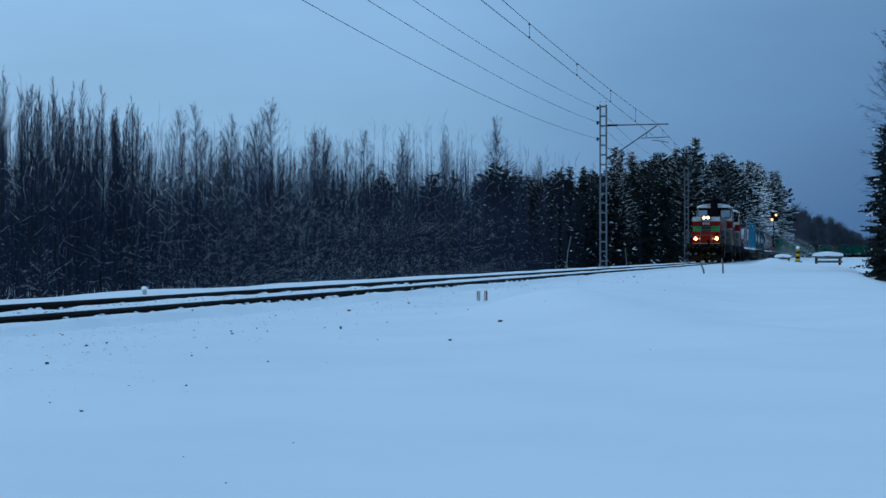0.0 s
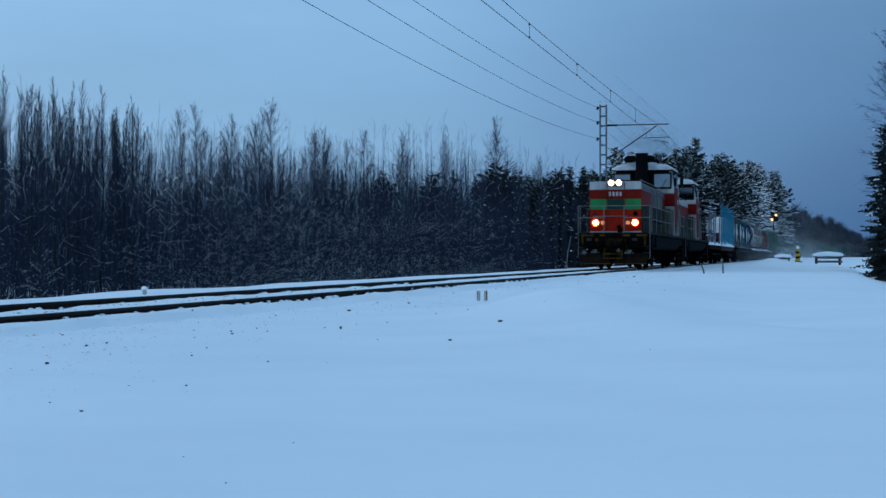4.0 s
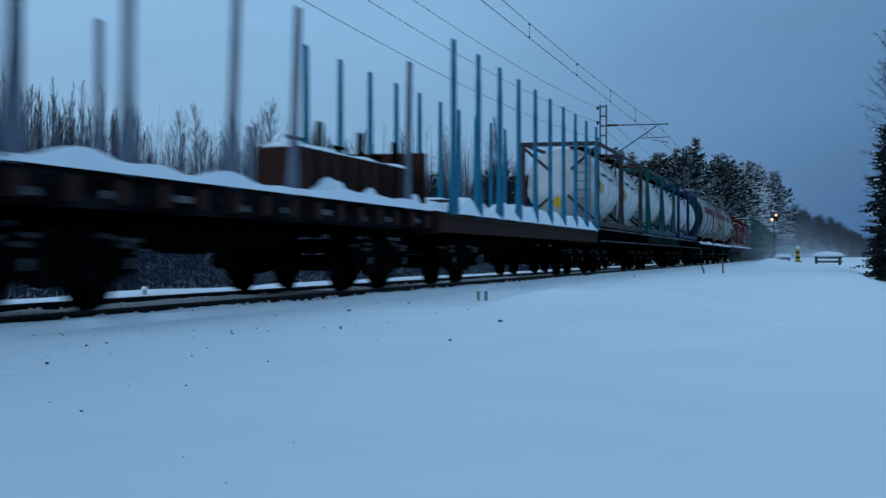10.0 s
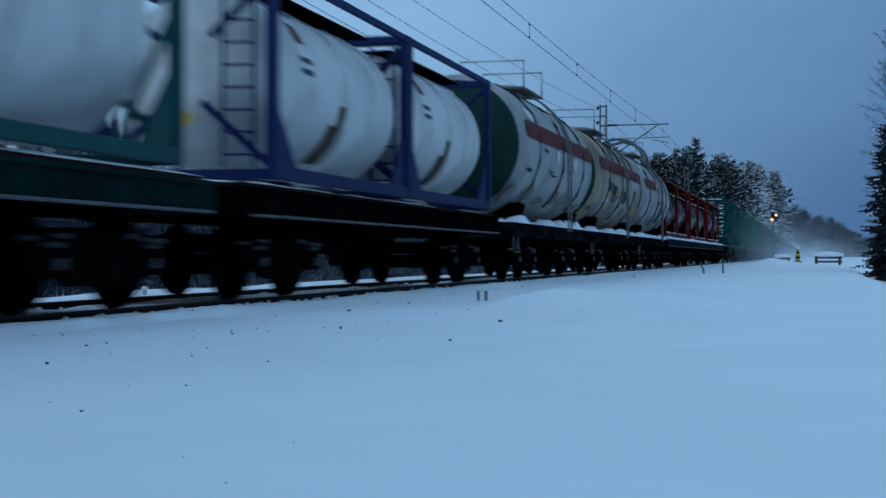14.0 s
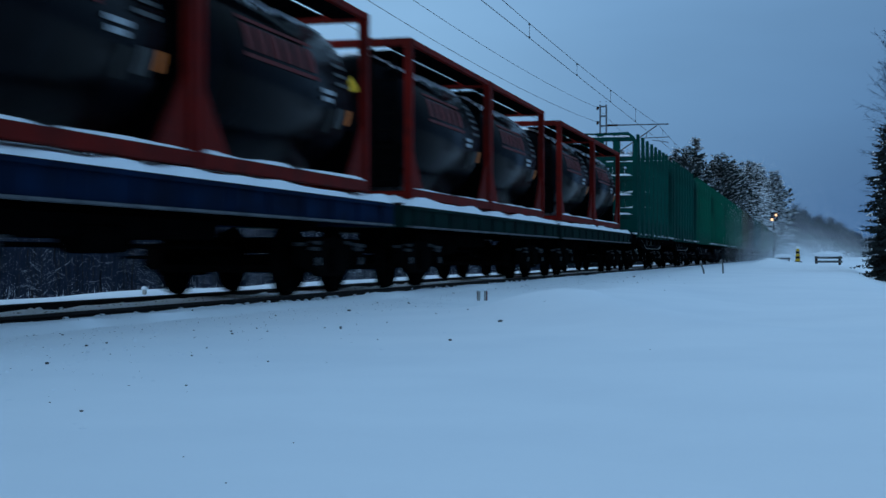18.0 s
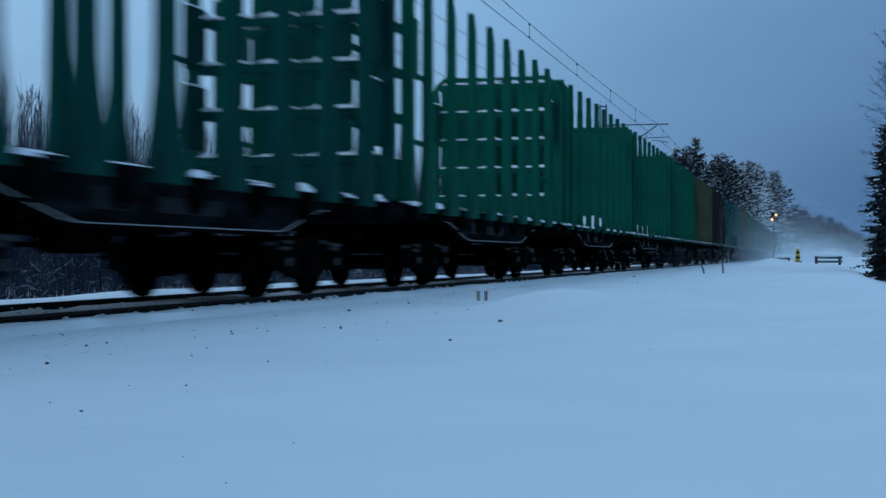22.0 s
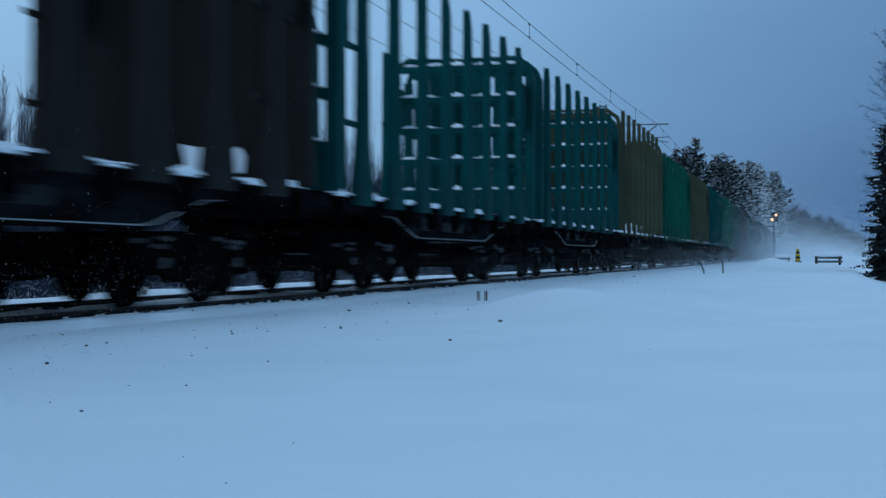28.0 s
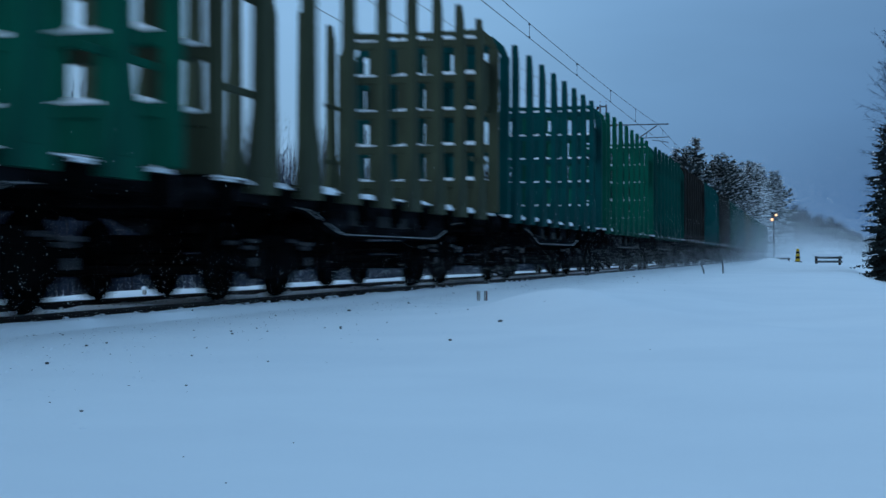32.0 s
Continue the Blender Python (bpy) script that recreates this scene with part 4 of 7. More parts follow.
# ---- wagons ----
def under_frame(w, length, sill, fish=False, deck=1.22, buffers=True, label="", caked=False, over=2.6):
    """Sills, floor, bogies, brake gear; the frame is `length` long, its middle at y = 0."""
    h = length / 2
    bog = h - over
    g = Geo()
    for s in (-1, 1):
        if fish:
            o = [(-h, deck), (-h, deck - 0.24), (-3.8, deck - 0.26), (-2.4, deck - 0.56), (2.4, deck - 0.56), (3.8, deck - 0.26), (h, deck - 0.24), (h, deck)]
        else:
            o = [(-h, deck), (-h, deck - 0.30), (h, deck - 0.30), (h, deck)]
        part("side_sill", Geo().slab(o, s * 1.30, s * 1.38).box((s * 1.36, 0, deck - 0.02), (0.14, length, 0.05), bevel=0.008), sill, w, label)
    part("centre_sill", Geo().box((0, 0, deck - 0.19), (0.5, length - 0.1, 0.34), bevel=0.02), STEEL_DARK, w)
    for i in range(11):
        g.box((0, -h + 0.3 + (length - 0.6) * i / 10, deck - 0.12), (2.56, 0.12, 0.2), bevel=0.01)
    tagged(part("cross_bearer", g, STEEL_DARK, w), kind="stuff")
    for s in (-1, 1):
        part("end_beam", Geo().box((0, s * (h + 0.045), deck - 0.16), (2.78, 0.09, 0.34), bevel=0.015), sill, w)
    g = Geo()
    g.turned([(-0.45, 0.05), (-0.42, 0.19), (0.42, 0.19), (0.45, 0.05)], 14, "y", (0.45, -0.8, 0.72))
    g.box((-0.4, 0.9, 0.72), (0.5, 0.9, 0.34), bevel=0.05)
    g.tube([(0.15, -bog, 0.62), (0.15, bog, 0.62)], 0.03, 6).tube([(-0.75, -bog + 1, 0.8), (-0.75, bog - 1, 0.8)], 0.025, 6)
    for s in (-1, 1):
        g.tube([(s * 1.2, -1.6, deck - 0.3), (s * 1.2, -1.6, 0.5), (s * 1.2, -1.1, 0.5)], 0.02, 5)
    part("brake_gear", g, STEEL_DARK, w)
    # added block: stands for the deep shade among the brake gear
    part("gear_tray", Geo().box((0, -0.4, deck - 0.44), (1.2, 2 * bog - 4.6, 0.28), bevel=0.06), STEEL_DARK, w, "black block for gear and deep shade under the floor")
    if caked:                               # boxes and rods under the sill, caked with snow
        for s in (-1, 1):
            for k, (y, z, a, b) in enumerate(((-2.2, 0.84, 0.5, 0.22), (-0.9, 0.80, 0.34, 0.3), (0.5, 0.86, 0.7, 0.16), (1.9, 0.80, 0.4, 0.28))):
                bx = part("equipment_box", Geo().box((s * 1.15, y, z), (0.36, a, b), bevel=0.03), STEEL_DARK, w)
                part("snow_cap", Geo().box((s * 1.15, y, z + b / 2 + 0.02), (0.34, a * 0.9, 0.06), bevel=0.025), CAKED, bx, "", True)
            part("foot_rod", Geo().tube([(s * 1.3, -h + 0.5, 0.95), (s * 1.3, -h + 0.55, 0.6), (s * 1.3, -h + 0.95, 0.6), (s * 1.3, -h + 1.0, 0.95)], 0.02, 5), CAKED, w)
    for y in (-bog, bog):
        add_bogie(w, y, False, caked)
    add_ends(w, h + 0.08, buffers)


def deck(w, length, z, mat, seed, snow=0.22):
    n = int(length / 0.62)
    me = Geo().box((0, 0, z + 0.03), (2.62, length / n - 0.012, 0.055), bevel=0.008).mesh("floor_board", mat)
    for i in range(n):
        part("floor_board", me, None, w, at=(0, -length / 2 + length * (i + 0.5) / n, 0))
    if snow:
        part("snow_cover", snow_heap(Geo(), -1.33, 1.33, -length / 2 + 0.1, length / 2 - 0.1, z + 0.05, snow, 8, int(length * 3), seed), SNOW, w, "lumpy fresh snow on the floor", True)


def stake_mesh(name, mat, h, w0=0.17, d0=0.14, taper=0.55, tip=0.0):
    """An upright stake, wider at its foot; tip: how far its top slants down to the rear."""
    a, b = w0 / 2, w0 / 2 * taper
    k = 2.2 if tip > 0.1 else 2.5
    o = [(-a * k, 0.0), (a * k, 0.0), (a * k * 0.95, 0.24), (a * 1.5, 0.62), (a, 1.0), (b, h - tip - 0.02), (b - 0.012, h - tip), (-b + 0.012, h), (-b, h - 0.02), (-a, 1.0), (-a * 1.5, 0.62), (-a * k * 0.95, 0.24)]
    g = Geo().slab(o, -d0 / 2, d0 / 2)
    g.box((0, 0, h * 0.45), (d0 + 0.03, w0 * 0.3, h * 0.8), bevel=0.012)
    return g.mesh(name, mat)


def old_flat(length):
    w = thing("flat_wagon", "old brown flat wagon with grey stakes, snow on its floor", "wagon", "wagons of the train")
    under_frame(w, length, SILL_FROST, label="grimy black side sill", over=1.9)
    deck(w, length, 1.22, BROWN, 3, 0.16)
    for s in (-1, 1):
        for k in range(15):
            part("stake_pocket", Geo().box((s * 1.41, -length / 2 + 0.45 + (length - 0.9) * k / 14, 1.08), (0.09, 0.2, 0.22), bevel=0.015), BROWN, w)
        part("sill_edge", snow_heap(Geo(), s * 1.34 - 0.14, s * 1.34 + 0.14, -length / 2 + 0.2, length / 2 - 0.2, 1.24, 0.24, 4, 60, 31 + s), SNOW, w, "bolster of snow along the edge", True)
    tall = stake_mesh("stake", GREY_STAKE, 2.32, 0.115, 0.06, 0.85)
    short = stake_mesh("stake", GREY_STAKE, 1.4, 0.115, 0.06, 0.85)
    for y, far in ((-6.15, True), (-4.15, False), (-1.75, True), (0.15, True), (5.25, False)):
        o = part("stake", tall, None, w, at=(1.36, y, 1.2))
        o.rotation_euler = (radians(-2.0 if far else 1.0), radians(1.2), 0)
        part("stake", tall if far else short, None, w, at=(-1.36, y + 0.3, 1.2))
    for k in range(3):
        y = 2.05 + 1.83 * k
        b = part("load_box", Geo().box((0.80, y, 1.60), (0.62, 1.74, 0.64), bevel=0.03), BROWN, w, "low rust-brown steel box")
        for dy in (-0.8, -0.27, 0.27, 0.8):
            part("box_rib", Geo().box((1.13, y + dy, 1.60), (0.06, 0.12, 0.62), bevel=0.012), BROWN, b)
        part("snow_cap", snow_heap(Geo(), 0.5, 1.1, y - 0.84, y + 0.84, 1.915, 0.12, 4, 8, 20 + k), SNOW, b, "", True)
        part("snow_patch", snow_heap(Geo(), 1.10, 1.28, y - 0.8, y + 0.8, 1.26, 0.26, 3, 9, 70 + k, 0, 2.0, 1.0), SNOW, b, "", True)
        part("box_post", Geo().box((0.9, y + 0.4, 2.1), (0.08, 0.08, 0.5), bevel=0.01).box((0.9, y - 0.6, 2.05), (0.06, 0.5, 0.05), bevel=0.01).box((0.9, y - 0.6, 1.95), (0.06, 0.06, 0.25), bevel=0.01), STEEL_DARK, b)
    part("end_board", Geo().box((0, length / 2 - 0.06, 1.72), (2.6, 0.10, 0.96), bevel=0.015), BROWN, w, "rust-brown end board")
    for k in range(9):                      # snow and faded marks on the sill
        y = -5.9 + 1.45 * k
        part("sill_mark", Geo().box((1.386, y, 1.03 + 0.02 * (k % 3)), (0.012, 0.3 + 0.07 * (k % 4), 0.07), bevel=0.004), CAKED, w, "snow smeared on the sill")
    part("head_board", Geo().box((0, -length / 2 + 0.08, 1.75), (2.5, 0.08, 0.9), bevel=0.01), STEEL_DARK, w)
    return w


def blue_flat(length):
    w = thing("stake_wagon", "long flat wagon with tall light-blue stakes and deep snow", "wagon", "wagons of the train")
    under_frame(w, length, BROWN, label="brown side sill")
    deck(w, length, 1.22, BROWN, 4, 0.42)
    me = stake_mesh("stake", BLUE_STAKE, 3.13, 0.24, 0.06, 0.55)
    for k in range(10):
        y = -8.25 + 1.94 * k
        for s in (-1, 1):
            part("stake", me, None, w, at=(s * 1.37, y, 1.18))
    for k in range(9):
        for s in (-1, 1):
            y = -8.25 + 1.94 * k
            part("snow_bank", snow_heap(Geo(), s * 1.22 - 0.24, s * 1.22 + 0.24, y + 0.14, y + 1.80, 1.25, 0.46, 5, 9, 200 + k, 0, 1.1, 0.5), SNOW, w, "bank of snow between the stakes", True)
    for k in range(5):
        part("bolster", Geo().box((0, -length / 2 + 0.75 + (length - 1.5) * (2 * k + 0.5) / 9, 1.4), (2.5, 0.22, 0.26), bevel=0.03), BROWN, w)
    return w


def container_flat(label, length, sill, seed, snow=0.14):
    w = thing("container_wagon", label, "wagon", "wagons of the train")
    under_frame(w, length, sill, fish=False, deck=1.28, buffers=False, label="side sill edged with snow", over=1.85)
    for s in (-1, 1):
        for k in range(12):
            part("sill_rib", Geo().box((s * 1.395, -length / 2 + 0.5 + (length - 1.0) * k / 11, 1.12), (0.03, 0.09, 0.26), bevel=0.006), sill, w)
        part("sill_ledge", Geo().box((s * 1.41, 0, 0.965), (0.1, length - 0.3, 0.03), bevel=0.006), CAKED, w, "thin ledge holding snow")
    deck(w, length, 1.28, BROWN, seed, snow)
    if snow > 0.15:
        for s in (-1, 1):
            part("sill_edge", snow_heap(Geo(), s * 1.30 - 0.13, s * 1.30 + 0.13, -length / 2 + 0.05, length / 2 - 0.05, 1.29, 0.17, 4, 60, seed + 5), SNOW, w, "bolster of snow along the edge", True)
    return w


def tank_container(label, length, frame_mat, tank_mat, marks, closed=False, seed=0):
    """A framed tank, standing on z = 0, its middle at y = 0."""
    c = thing("tank_container", label, "tank container", "tank containers of the train")
    W, H, L = 2.44, 2.6, length
    p = 0.13
    for e in (-1, 1):
        g = Geo()
        y = e * (L / 2 - p / 2)
        for s in (-1, 1):
            g.box((s * (W - p) / 2, y, H / 2), (p, p, H), bevel=0.015)
        for z in (p / 2, H - p / 2):
            g.box((0, y, z), (W - 2 * p, p, p), bevel=0.015)
        for s in (-1, 1) if tank_mat != TANK_BLACK else ():
            g.tube([(s * (W / 2 - p), y, 0.2), (s * 0.25, y, 0.95)], 0.05, 6).tube([(s * (W / 2 - p), y, H - 0.2), (s * 0.35, y, H - 0.85)], 0.05, 6)
        fr = part("end_frame", g, frame_mat, c)
        if closed:
            part("end_plate", Geo().box((0, y - e * 0.05, H / 2), (W - 2 * p, 0.03, H - 2 * p), bevel=0.005), frame_mat, fr)
    for s in (-1, 1):
        part("side_rail", Geo().box((s * (W - p) / 2, 0, H - 0.05), (0.09, L - 2 * p, 0.10), bevel=0.012), frame_mat, c)
        part("side_rail", Geo().box((s * (W - p) / 2, 0, 0.09), (0.12, L - 2 * p, 0.16), bevel=0.012), frame_mat, c)
        for e in (-1, 1):
            g = Geo().slab([(e * (L / 2 - p), 0.17), (e * (L / 2 - p - 0.75), 0.17), (e * (L / 2 - p), 1.0)], s * (W / 2 - 0.10), s * (W / 2 - 0.05))
            part("corner_gusset", g, frame_mat, c)
    if frame_mat == FRAME_TEAL:
        for s in (-1, 1):
            x = s * (W / 2 - 0.08)
            part("side_brace", Geo().tube([(x, -L / 2 + p, H - 0.12), (x, -L / 2 + 1.5, 0.16)], 0.05, 6), frame_mat, c)
            part("side_brace", Geo().tube([(x, L / 2 - 1.3, 0.16), (x, L / 2 - p, 1.5)], 0.05, 6), frame_mat, c)
    R, zc, h = 1.14, 1.31, L / 2 - 0.16
    prof = [(-h, 0.05), (-h + 0.04, 0.45), (-h + 0.14, 0.78), (-h + 0.3, 1.03), (-h + 0.5, R), (h - 0.5, R), (h - 0.3, 1.03), (h - 0.14, 0.78), (h - 0.04, 0.45), (h, 0.05)]
    t = part("tank", Geo().turned(prof, 36, "y", (0, 0, zc)), tank_mat, c, smooth=True)
    for k in (-0.32, 0.0, 0.32) if tank_mat != TANK_BLACK else ():
        part("tank_band", Geo().turned([(k * L - 0.03, R + 0.005), (k * L - 0.03, R + 0.025), (k * L + 0.03, R + 0.025), (k * L + 0.03, R + 0.005)], 36, "y", (0, 0, zc)), tank_mat, t, smooth=True)
    part("manhole", Geo().turned([(R + zc - 0.05, 0.32), (R + zc + 0.10, 0.32), (R + zc + 0.13, 0.2)], 16, "z", (0, 0.3, 0)), STEEL_DARK, t)
    part("catwalk", Geo().box((0.45, 0, H - 0.12), (0.5, L * 0.8, 0.03), bevel=0.006), STEEL_DARK, c)
    if tank_mat == TANK_BLACK:
        part("catwalk", Geo().box((0.93, 0, H - 0.10), (0.36, L - 0.5, 0.03), bevel=0.006), STEEL_DARK, c, "dark grating along the upper rail")
        for e in (-1, 1):
            # added near-black boxes give the closed tank end its shade
            part("end_gear", Geo().box((0.0, e * (L / 2 - 0.10), 0.55), (2.0, 0.06, 0.7), bevel=0.02).box((-0.5, e * (L / 2 - 0.10), 1.9), (0.9, 0.06, 0.8), bevel=0.02), STEEL_DARK, c, "near-black boxes standing for the shaded, closed tank end")
            part("rail_snow", snow_heap(Geo(), 1.09, 1.21, -L / 2 + 0.15 if e < 0 else 0.1, -0.1 if e < 0 else L / 2 - 0.15, 0.165, 0.06, 3, 14, seed + 90 + e), SNOW, c, "snow on the lower rail", True)
        o = part("hazard_plate", Geo().slab([(-0.16, 0.0), (0.16, 0.0), (0.0, 0.26)], -0.006, 0.006), SIGN_YELLOW, c, "small yellow warning triangle")
        o.matrix_basis = pose(0.2, -L / 2 + 0.02, 1.75, 0, 0, 90)
    snow = Geo()
    rnd = random.Random(seed)
    for k in range(9):
        y = -h + 0.7 + (2 * h - 1.4) * k / 8
        r = R + 0.015
        pts = []
        for a in range(5):
            ang = radians(50 + 20 * a + rnd.uniform(-6, 6))
            pts.append((math.cos(ang) * r, y + rnd.uniform(-0.1, 0.1), zc + math.sin(ang) * r))
        snow.tube(pts, [0.02, 0.05, 0.06, 0.05, 0.02], 6)
    part("snow_patch", snow, SNOW, t, "thin snow along the crown of the tank", True)
    # ladder and label plates; on black tanks the ladder colour holds the end's shade
    paint = PALE_GREY if frame_mat == FRAME_BROWN else STEEL_DARK if tank_mat == TANK_BLACK else frame_mat
    for x in (0.55, 0.95):
        part("ladder_rail", Geo().box((x, -L / 2 - 0.01, H / 2), (0.04, 0.03, H - 0.3), bevel=0.006), paint, c)
    for k in range(8):
        part("ladder_rung", Geo().box((0.75, -L / 2 - 0.01, 0.3 + 0.27 * k), (0.36, 0.03, 0.03), bevel=0.006), paint, c)
    for (yy, zz, ww, hh, mat) in marks:
        for s in (-1, 1):
            n = 5
            verts, a0 = [], (zz - zc) / R
            for j in range(n + 1):
                a = math.asin(max(-0.95, min(0.95, a0 + hh / R * (j / n - 0.5))))
                for y in (yy - ww / 2, yy + ww / 2):
                    verts.append((s * math.cos(a) * (R + 0.012), y, zc + math.sin(a) * (R + 0.012)))
            g = Geo().add(verts, [(2 * j, 2 * j + 1, 2 * j + 3, 2 * j + 2) for j in range(n)])
            part("label_plate", g, mat, t)
    if tank_mat == TANK_WHITE:
        d = Geo().slab([(-0.2, 0.0), (0.0, -0.2), (0.2, 0.0), (0.0, 0.2)], -0.006, 0.006)
        o = part("hazard_plate", d, SIGN_YELLOW, c, "yellow diamond hazard plate")
        o.matrix_basis = pose(-0.05, -L / 2 + 0.02, 0.75, 0, 0, 90)
    return c


def tank_wagon(label, h, body, half_stripe, arches, seed):
    w = thing("tank_wagon", label, "tank wagon", "wagons of the train")
    under_frame(w, 2 * h + 0.3, SILL_FROST, buffers=False, caked=True)
    R, zc = 1.55, 2.92
    prof = [(-h, 0.06), (-h + 0.06, 0.6), (-h + 0.18, 1.0), (-h + 0.36, 1.34), (-h + 0.6, R), (h - 0.6, R), (h - 0.36, 1.34), (h - 0.18, 1.0), (h - 0.06, 0.6), (h, 0.06)]
    t = part("tank", Geo().turned(prof, 44, "y", (0, 0, zc)), body, w, smooth=True)
    e = [(y - 0.012, r + 0.004) for y, r in prof[:4]] + [(-h + 0.44, 1.41)]
    part("end_dome", Geo().turned(e, 44, "y", (0, 0, zc)), END_GREEN, t, "dark green painted tank end", True)
    spans = ((-h + 0.62, -0.75),) if half_stripe else ((-h + 0.62, h - 0.62),)
    for y0, y1 in spans:
        for s in (-1, 1):
            verts = []
            for j in range(5):
                a = radians(2 + 14 * j / 4)
                for y in (y0, y1):
                    verts.append((s * math.cos(a) * (R + 0.01), y, zc + 0.12 + math.sin(a) * (R + 0.01)))
            part("stripe", Geo().add(verts, [(2 * j, 2 * j + 1, 2 * j + 3, 2 * j + 2) for j in range(4)]), STRIPE_RED, t, "dull red stripe along the tank")
    for y in (-3.2, 0.0, 3.2):
        g = Geo()
        pts = [(math.cos(radians(a)) * (R + 0.02), y, zc + math.sin(radians(a)) * (R + 0.02)) for a in range(-50, 231, 20)]
        g.tube(pts, 0.035, 5)
        part("strap", g, GREY, t)
    for y in (-h + 1.7, h - 1.7):
        part("saddle", Geo().box((0, y, 1.45), (2.3, 0.5, 0.5), bevel=0.05, top=(1.1, 0.7)), STEEL_DARK, w)
    # dirt runs and faded plates
    rnd = random.Random(seed)
    for k in range(24 if body == TANK_CREAM else 7):
        y, z0 = rnd.uniform(-h + 0.7, h - 1.6), rnd.uniform(-42, 40)
        ww, hh = (rnd.uniform(0.4, 1.7), rnd.uniform(4, 20)) if body == TANK_CREAM else (rnd.uniform(0.3, 0.9), rnd.uniform(1.5, 3.5))
        mat = rnd.choice((SIGN_DARK, GREY, FADED, FADED, TAN, TAN, PALE_GREY, END_GREEN) if body == TANK_CREAM else (GREY, FADED, PALE_GREY))
        if 0 < z0 < 20:
            continue
        for s in (-1, 1):
            verts = []
            for j in range(4):
                a = radians(z0 + hh * j / 3)
                for yy in (y, y + ww):
                    verts.append((s * math.cos(a) * (R + 0.012), yy, zc + math.sin(a) * (R + 0.012)))
            part("faded_plate", Geo().add(verts, [(2 * j, 2 * j + 1, 2 * j + 3, 2 * j + 2) for j in range(3)]), mat, t)
    for k in range(7):                      # road dirt thrown up against the lower flank
        y, a0, wd, hh = -h + 1.0 + (2 * h - 2.0) * (k + rnd.uniform(-0.3, 0.3)) / 6, rnd.uniform(-46, -36), rnd.uniform(0.4, 1.0), rnd.uniform(6, 13)
        rim = [(wd * math.cos(q) * rnd.uniform(0.6, 1.1), hh * math.sin(q) * rnd.uniform(0.5, 1.1)) for q in [2 * math.pi * j / 14 for j in range(14)]]
        v = [(math.cos(radians(a0 + b)) * (R + 0.009), y + a, zc + math.sin(radians(a0 + b)) * (R + 0.009)) for a, b in rim]
        v.append((math.cos(radians(a0)) * (R + 0.014), y, zc + math.sin(radians(a0)) * (R + 0.014)))
        part("dirt_patch", Geo().add(v, [(j, (j + 1) % 14, 14) for j in range(14)]), ROAD_DIRT, t, "patch of road dirt")
    # dome, walkway and ladder
    part("dome", Geo().turned([(zc + R - 0.1, 0.55), (zc + R + 0.22, 0.55), (zc + R + 0.27, 0.4)], 18, "z"), body, t)
    g = Geo().box((0, 0, zc + R + 0.10), (1.6, 2.6, 0.05), bevel=0.01)
    for y in (-1.2, 1.2):
        g.tube([(-0.78, y, zc + R + 0.1), (-0.78, y, zc + R + 0.75), (0.78, y, zc + R + 0.75), (0.78, y, zc + R + 0.1)], 0.022, 5)
    part("walkway", g, PIPE, w, "snowy walkway on top of the tank")
    for y in (-0.22, 0.22):
        pts = [(math.cos(radians(a)) * (R + 0.16), y, zc + math.sin(radians(a)) * (R + 0.16)) for a in range(90, -16, -12)]
        pts.append((R + 0.16, y, 1.1))
        part("ladder_rail", Geo().tube(pts, 0.026, 6), PIPE, w)
    for k in range(10):
        a = radians(70 - 9 * k)
        part("ladder_rung", Geo().tube([(math.cos(a) * (R + 0.16), -0.22, zc + math.sin(a) * (R + 0.16)), (math.cos(a) * (R + 0.16), 0.22, zc + math.sin(a) * (R + 0.16))], 0.018, 5), PIPE, w)
    if arches:
        for y in (-0.9, 0.9):
            pts = [(math.cos(radians(a)) * 1.05, y, zc + R - 0.25 + math.sin(radians(a)) * 1.0) for a in range(0, 181, 12)]
            part("guard_arch", Geo().tube(pts, 0.065, 8), PIPE, w, "pale tube arch over the dome")
        for a in (25, 60, 90, 120, 155):
            x, z = math.cos(radians(a)) * 1.05, zc + R - 0.25 + math.sin(radians(a))
            part("arch_bar", Geo().tube([(x, -0.9, z), (x, 0.9, z)], 0.035, 6), PIPE, w)
        part("side_pipe", Geo().tube([(math.cos(radians(a)) * (R + 0.10), 0.9, zc + math.sin(radians(a)) * (R + 0.10)) for a in range(60, -41, -10)], 0.06, 8), PIPE, w, "pale pipe bent round the tank")
    for k in range(7 if body == TANK_PALE else 0):     # frost clinging to the flank
        y, a0 = rnd.uniform(-h + 0.8, h - 0.8), rnd.uniform(-8, 50)
        wd = rnd.uniform(0.2, 0.7)
        rim = [(wd * math.cos(q) * rnd.uniform(0.6, 1.1), 7 * math.sin(q) * rnd.uniform(0.6, 1.1)) for q in [2 * math.pi * j / 9 for j in range(9)]]
        v = [(math.cos(radians(a0 + b)) * (R + 0.016), y + a, zc + math.sin(radians(a0 + b)) * (R + 0.016)) for a, b in rim]
        part("frost_patch", Geo().add(v, [tuple(range(9))]), TANK_WHITE, t, "thin patch of frost")
    part("snow_ledge", snow_heap(Geo(), 0.95, 1.42, -h, h, 1.225, 0.15, 4, 60, seed, 0, 1.8, 1.5), SNOW, w, "", True)
    part("snow_crown", snow_heap(Geo(), -0.55, 0.55, -h + 0.8, h - 0.8, zc + R - 0.10, 0.14, 4, 24, seed + 1), SNOW, t, "", True)
    return w


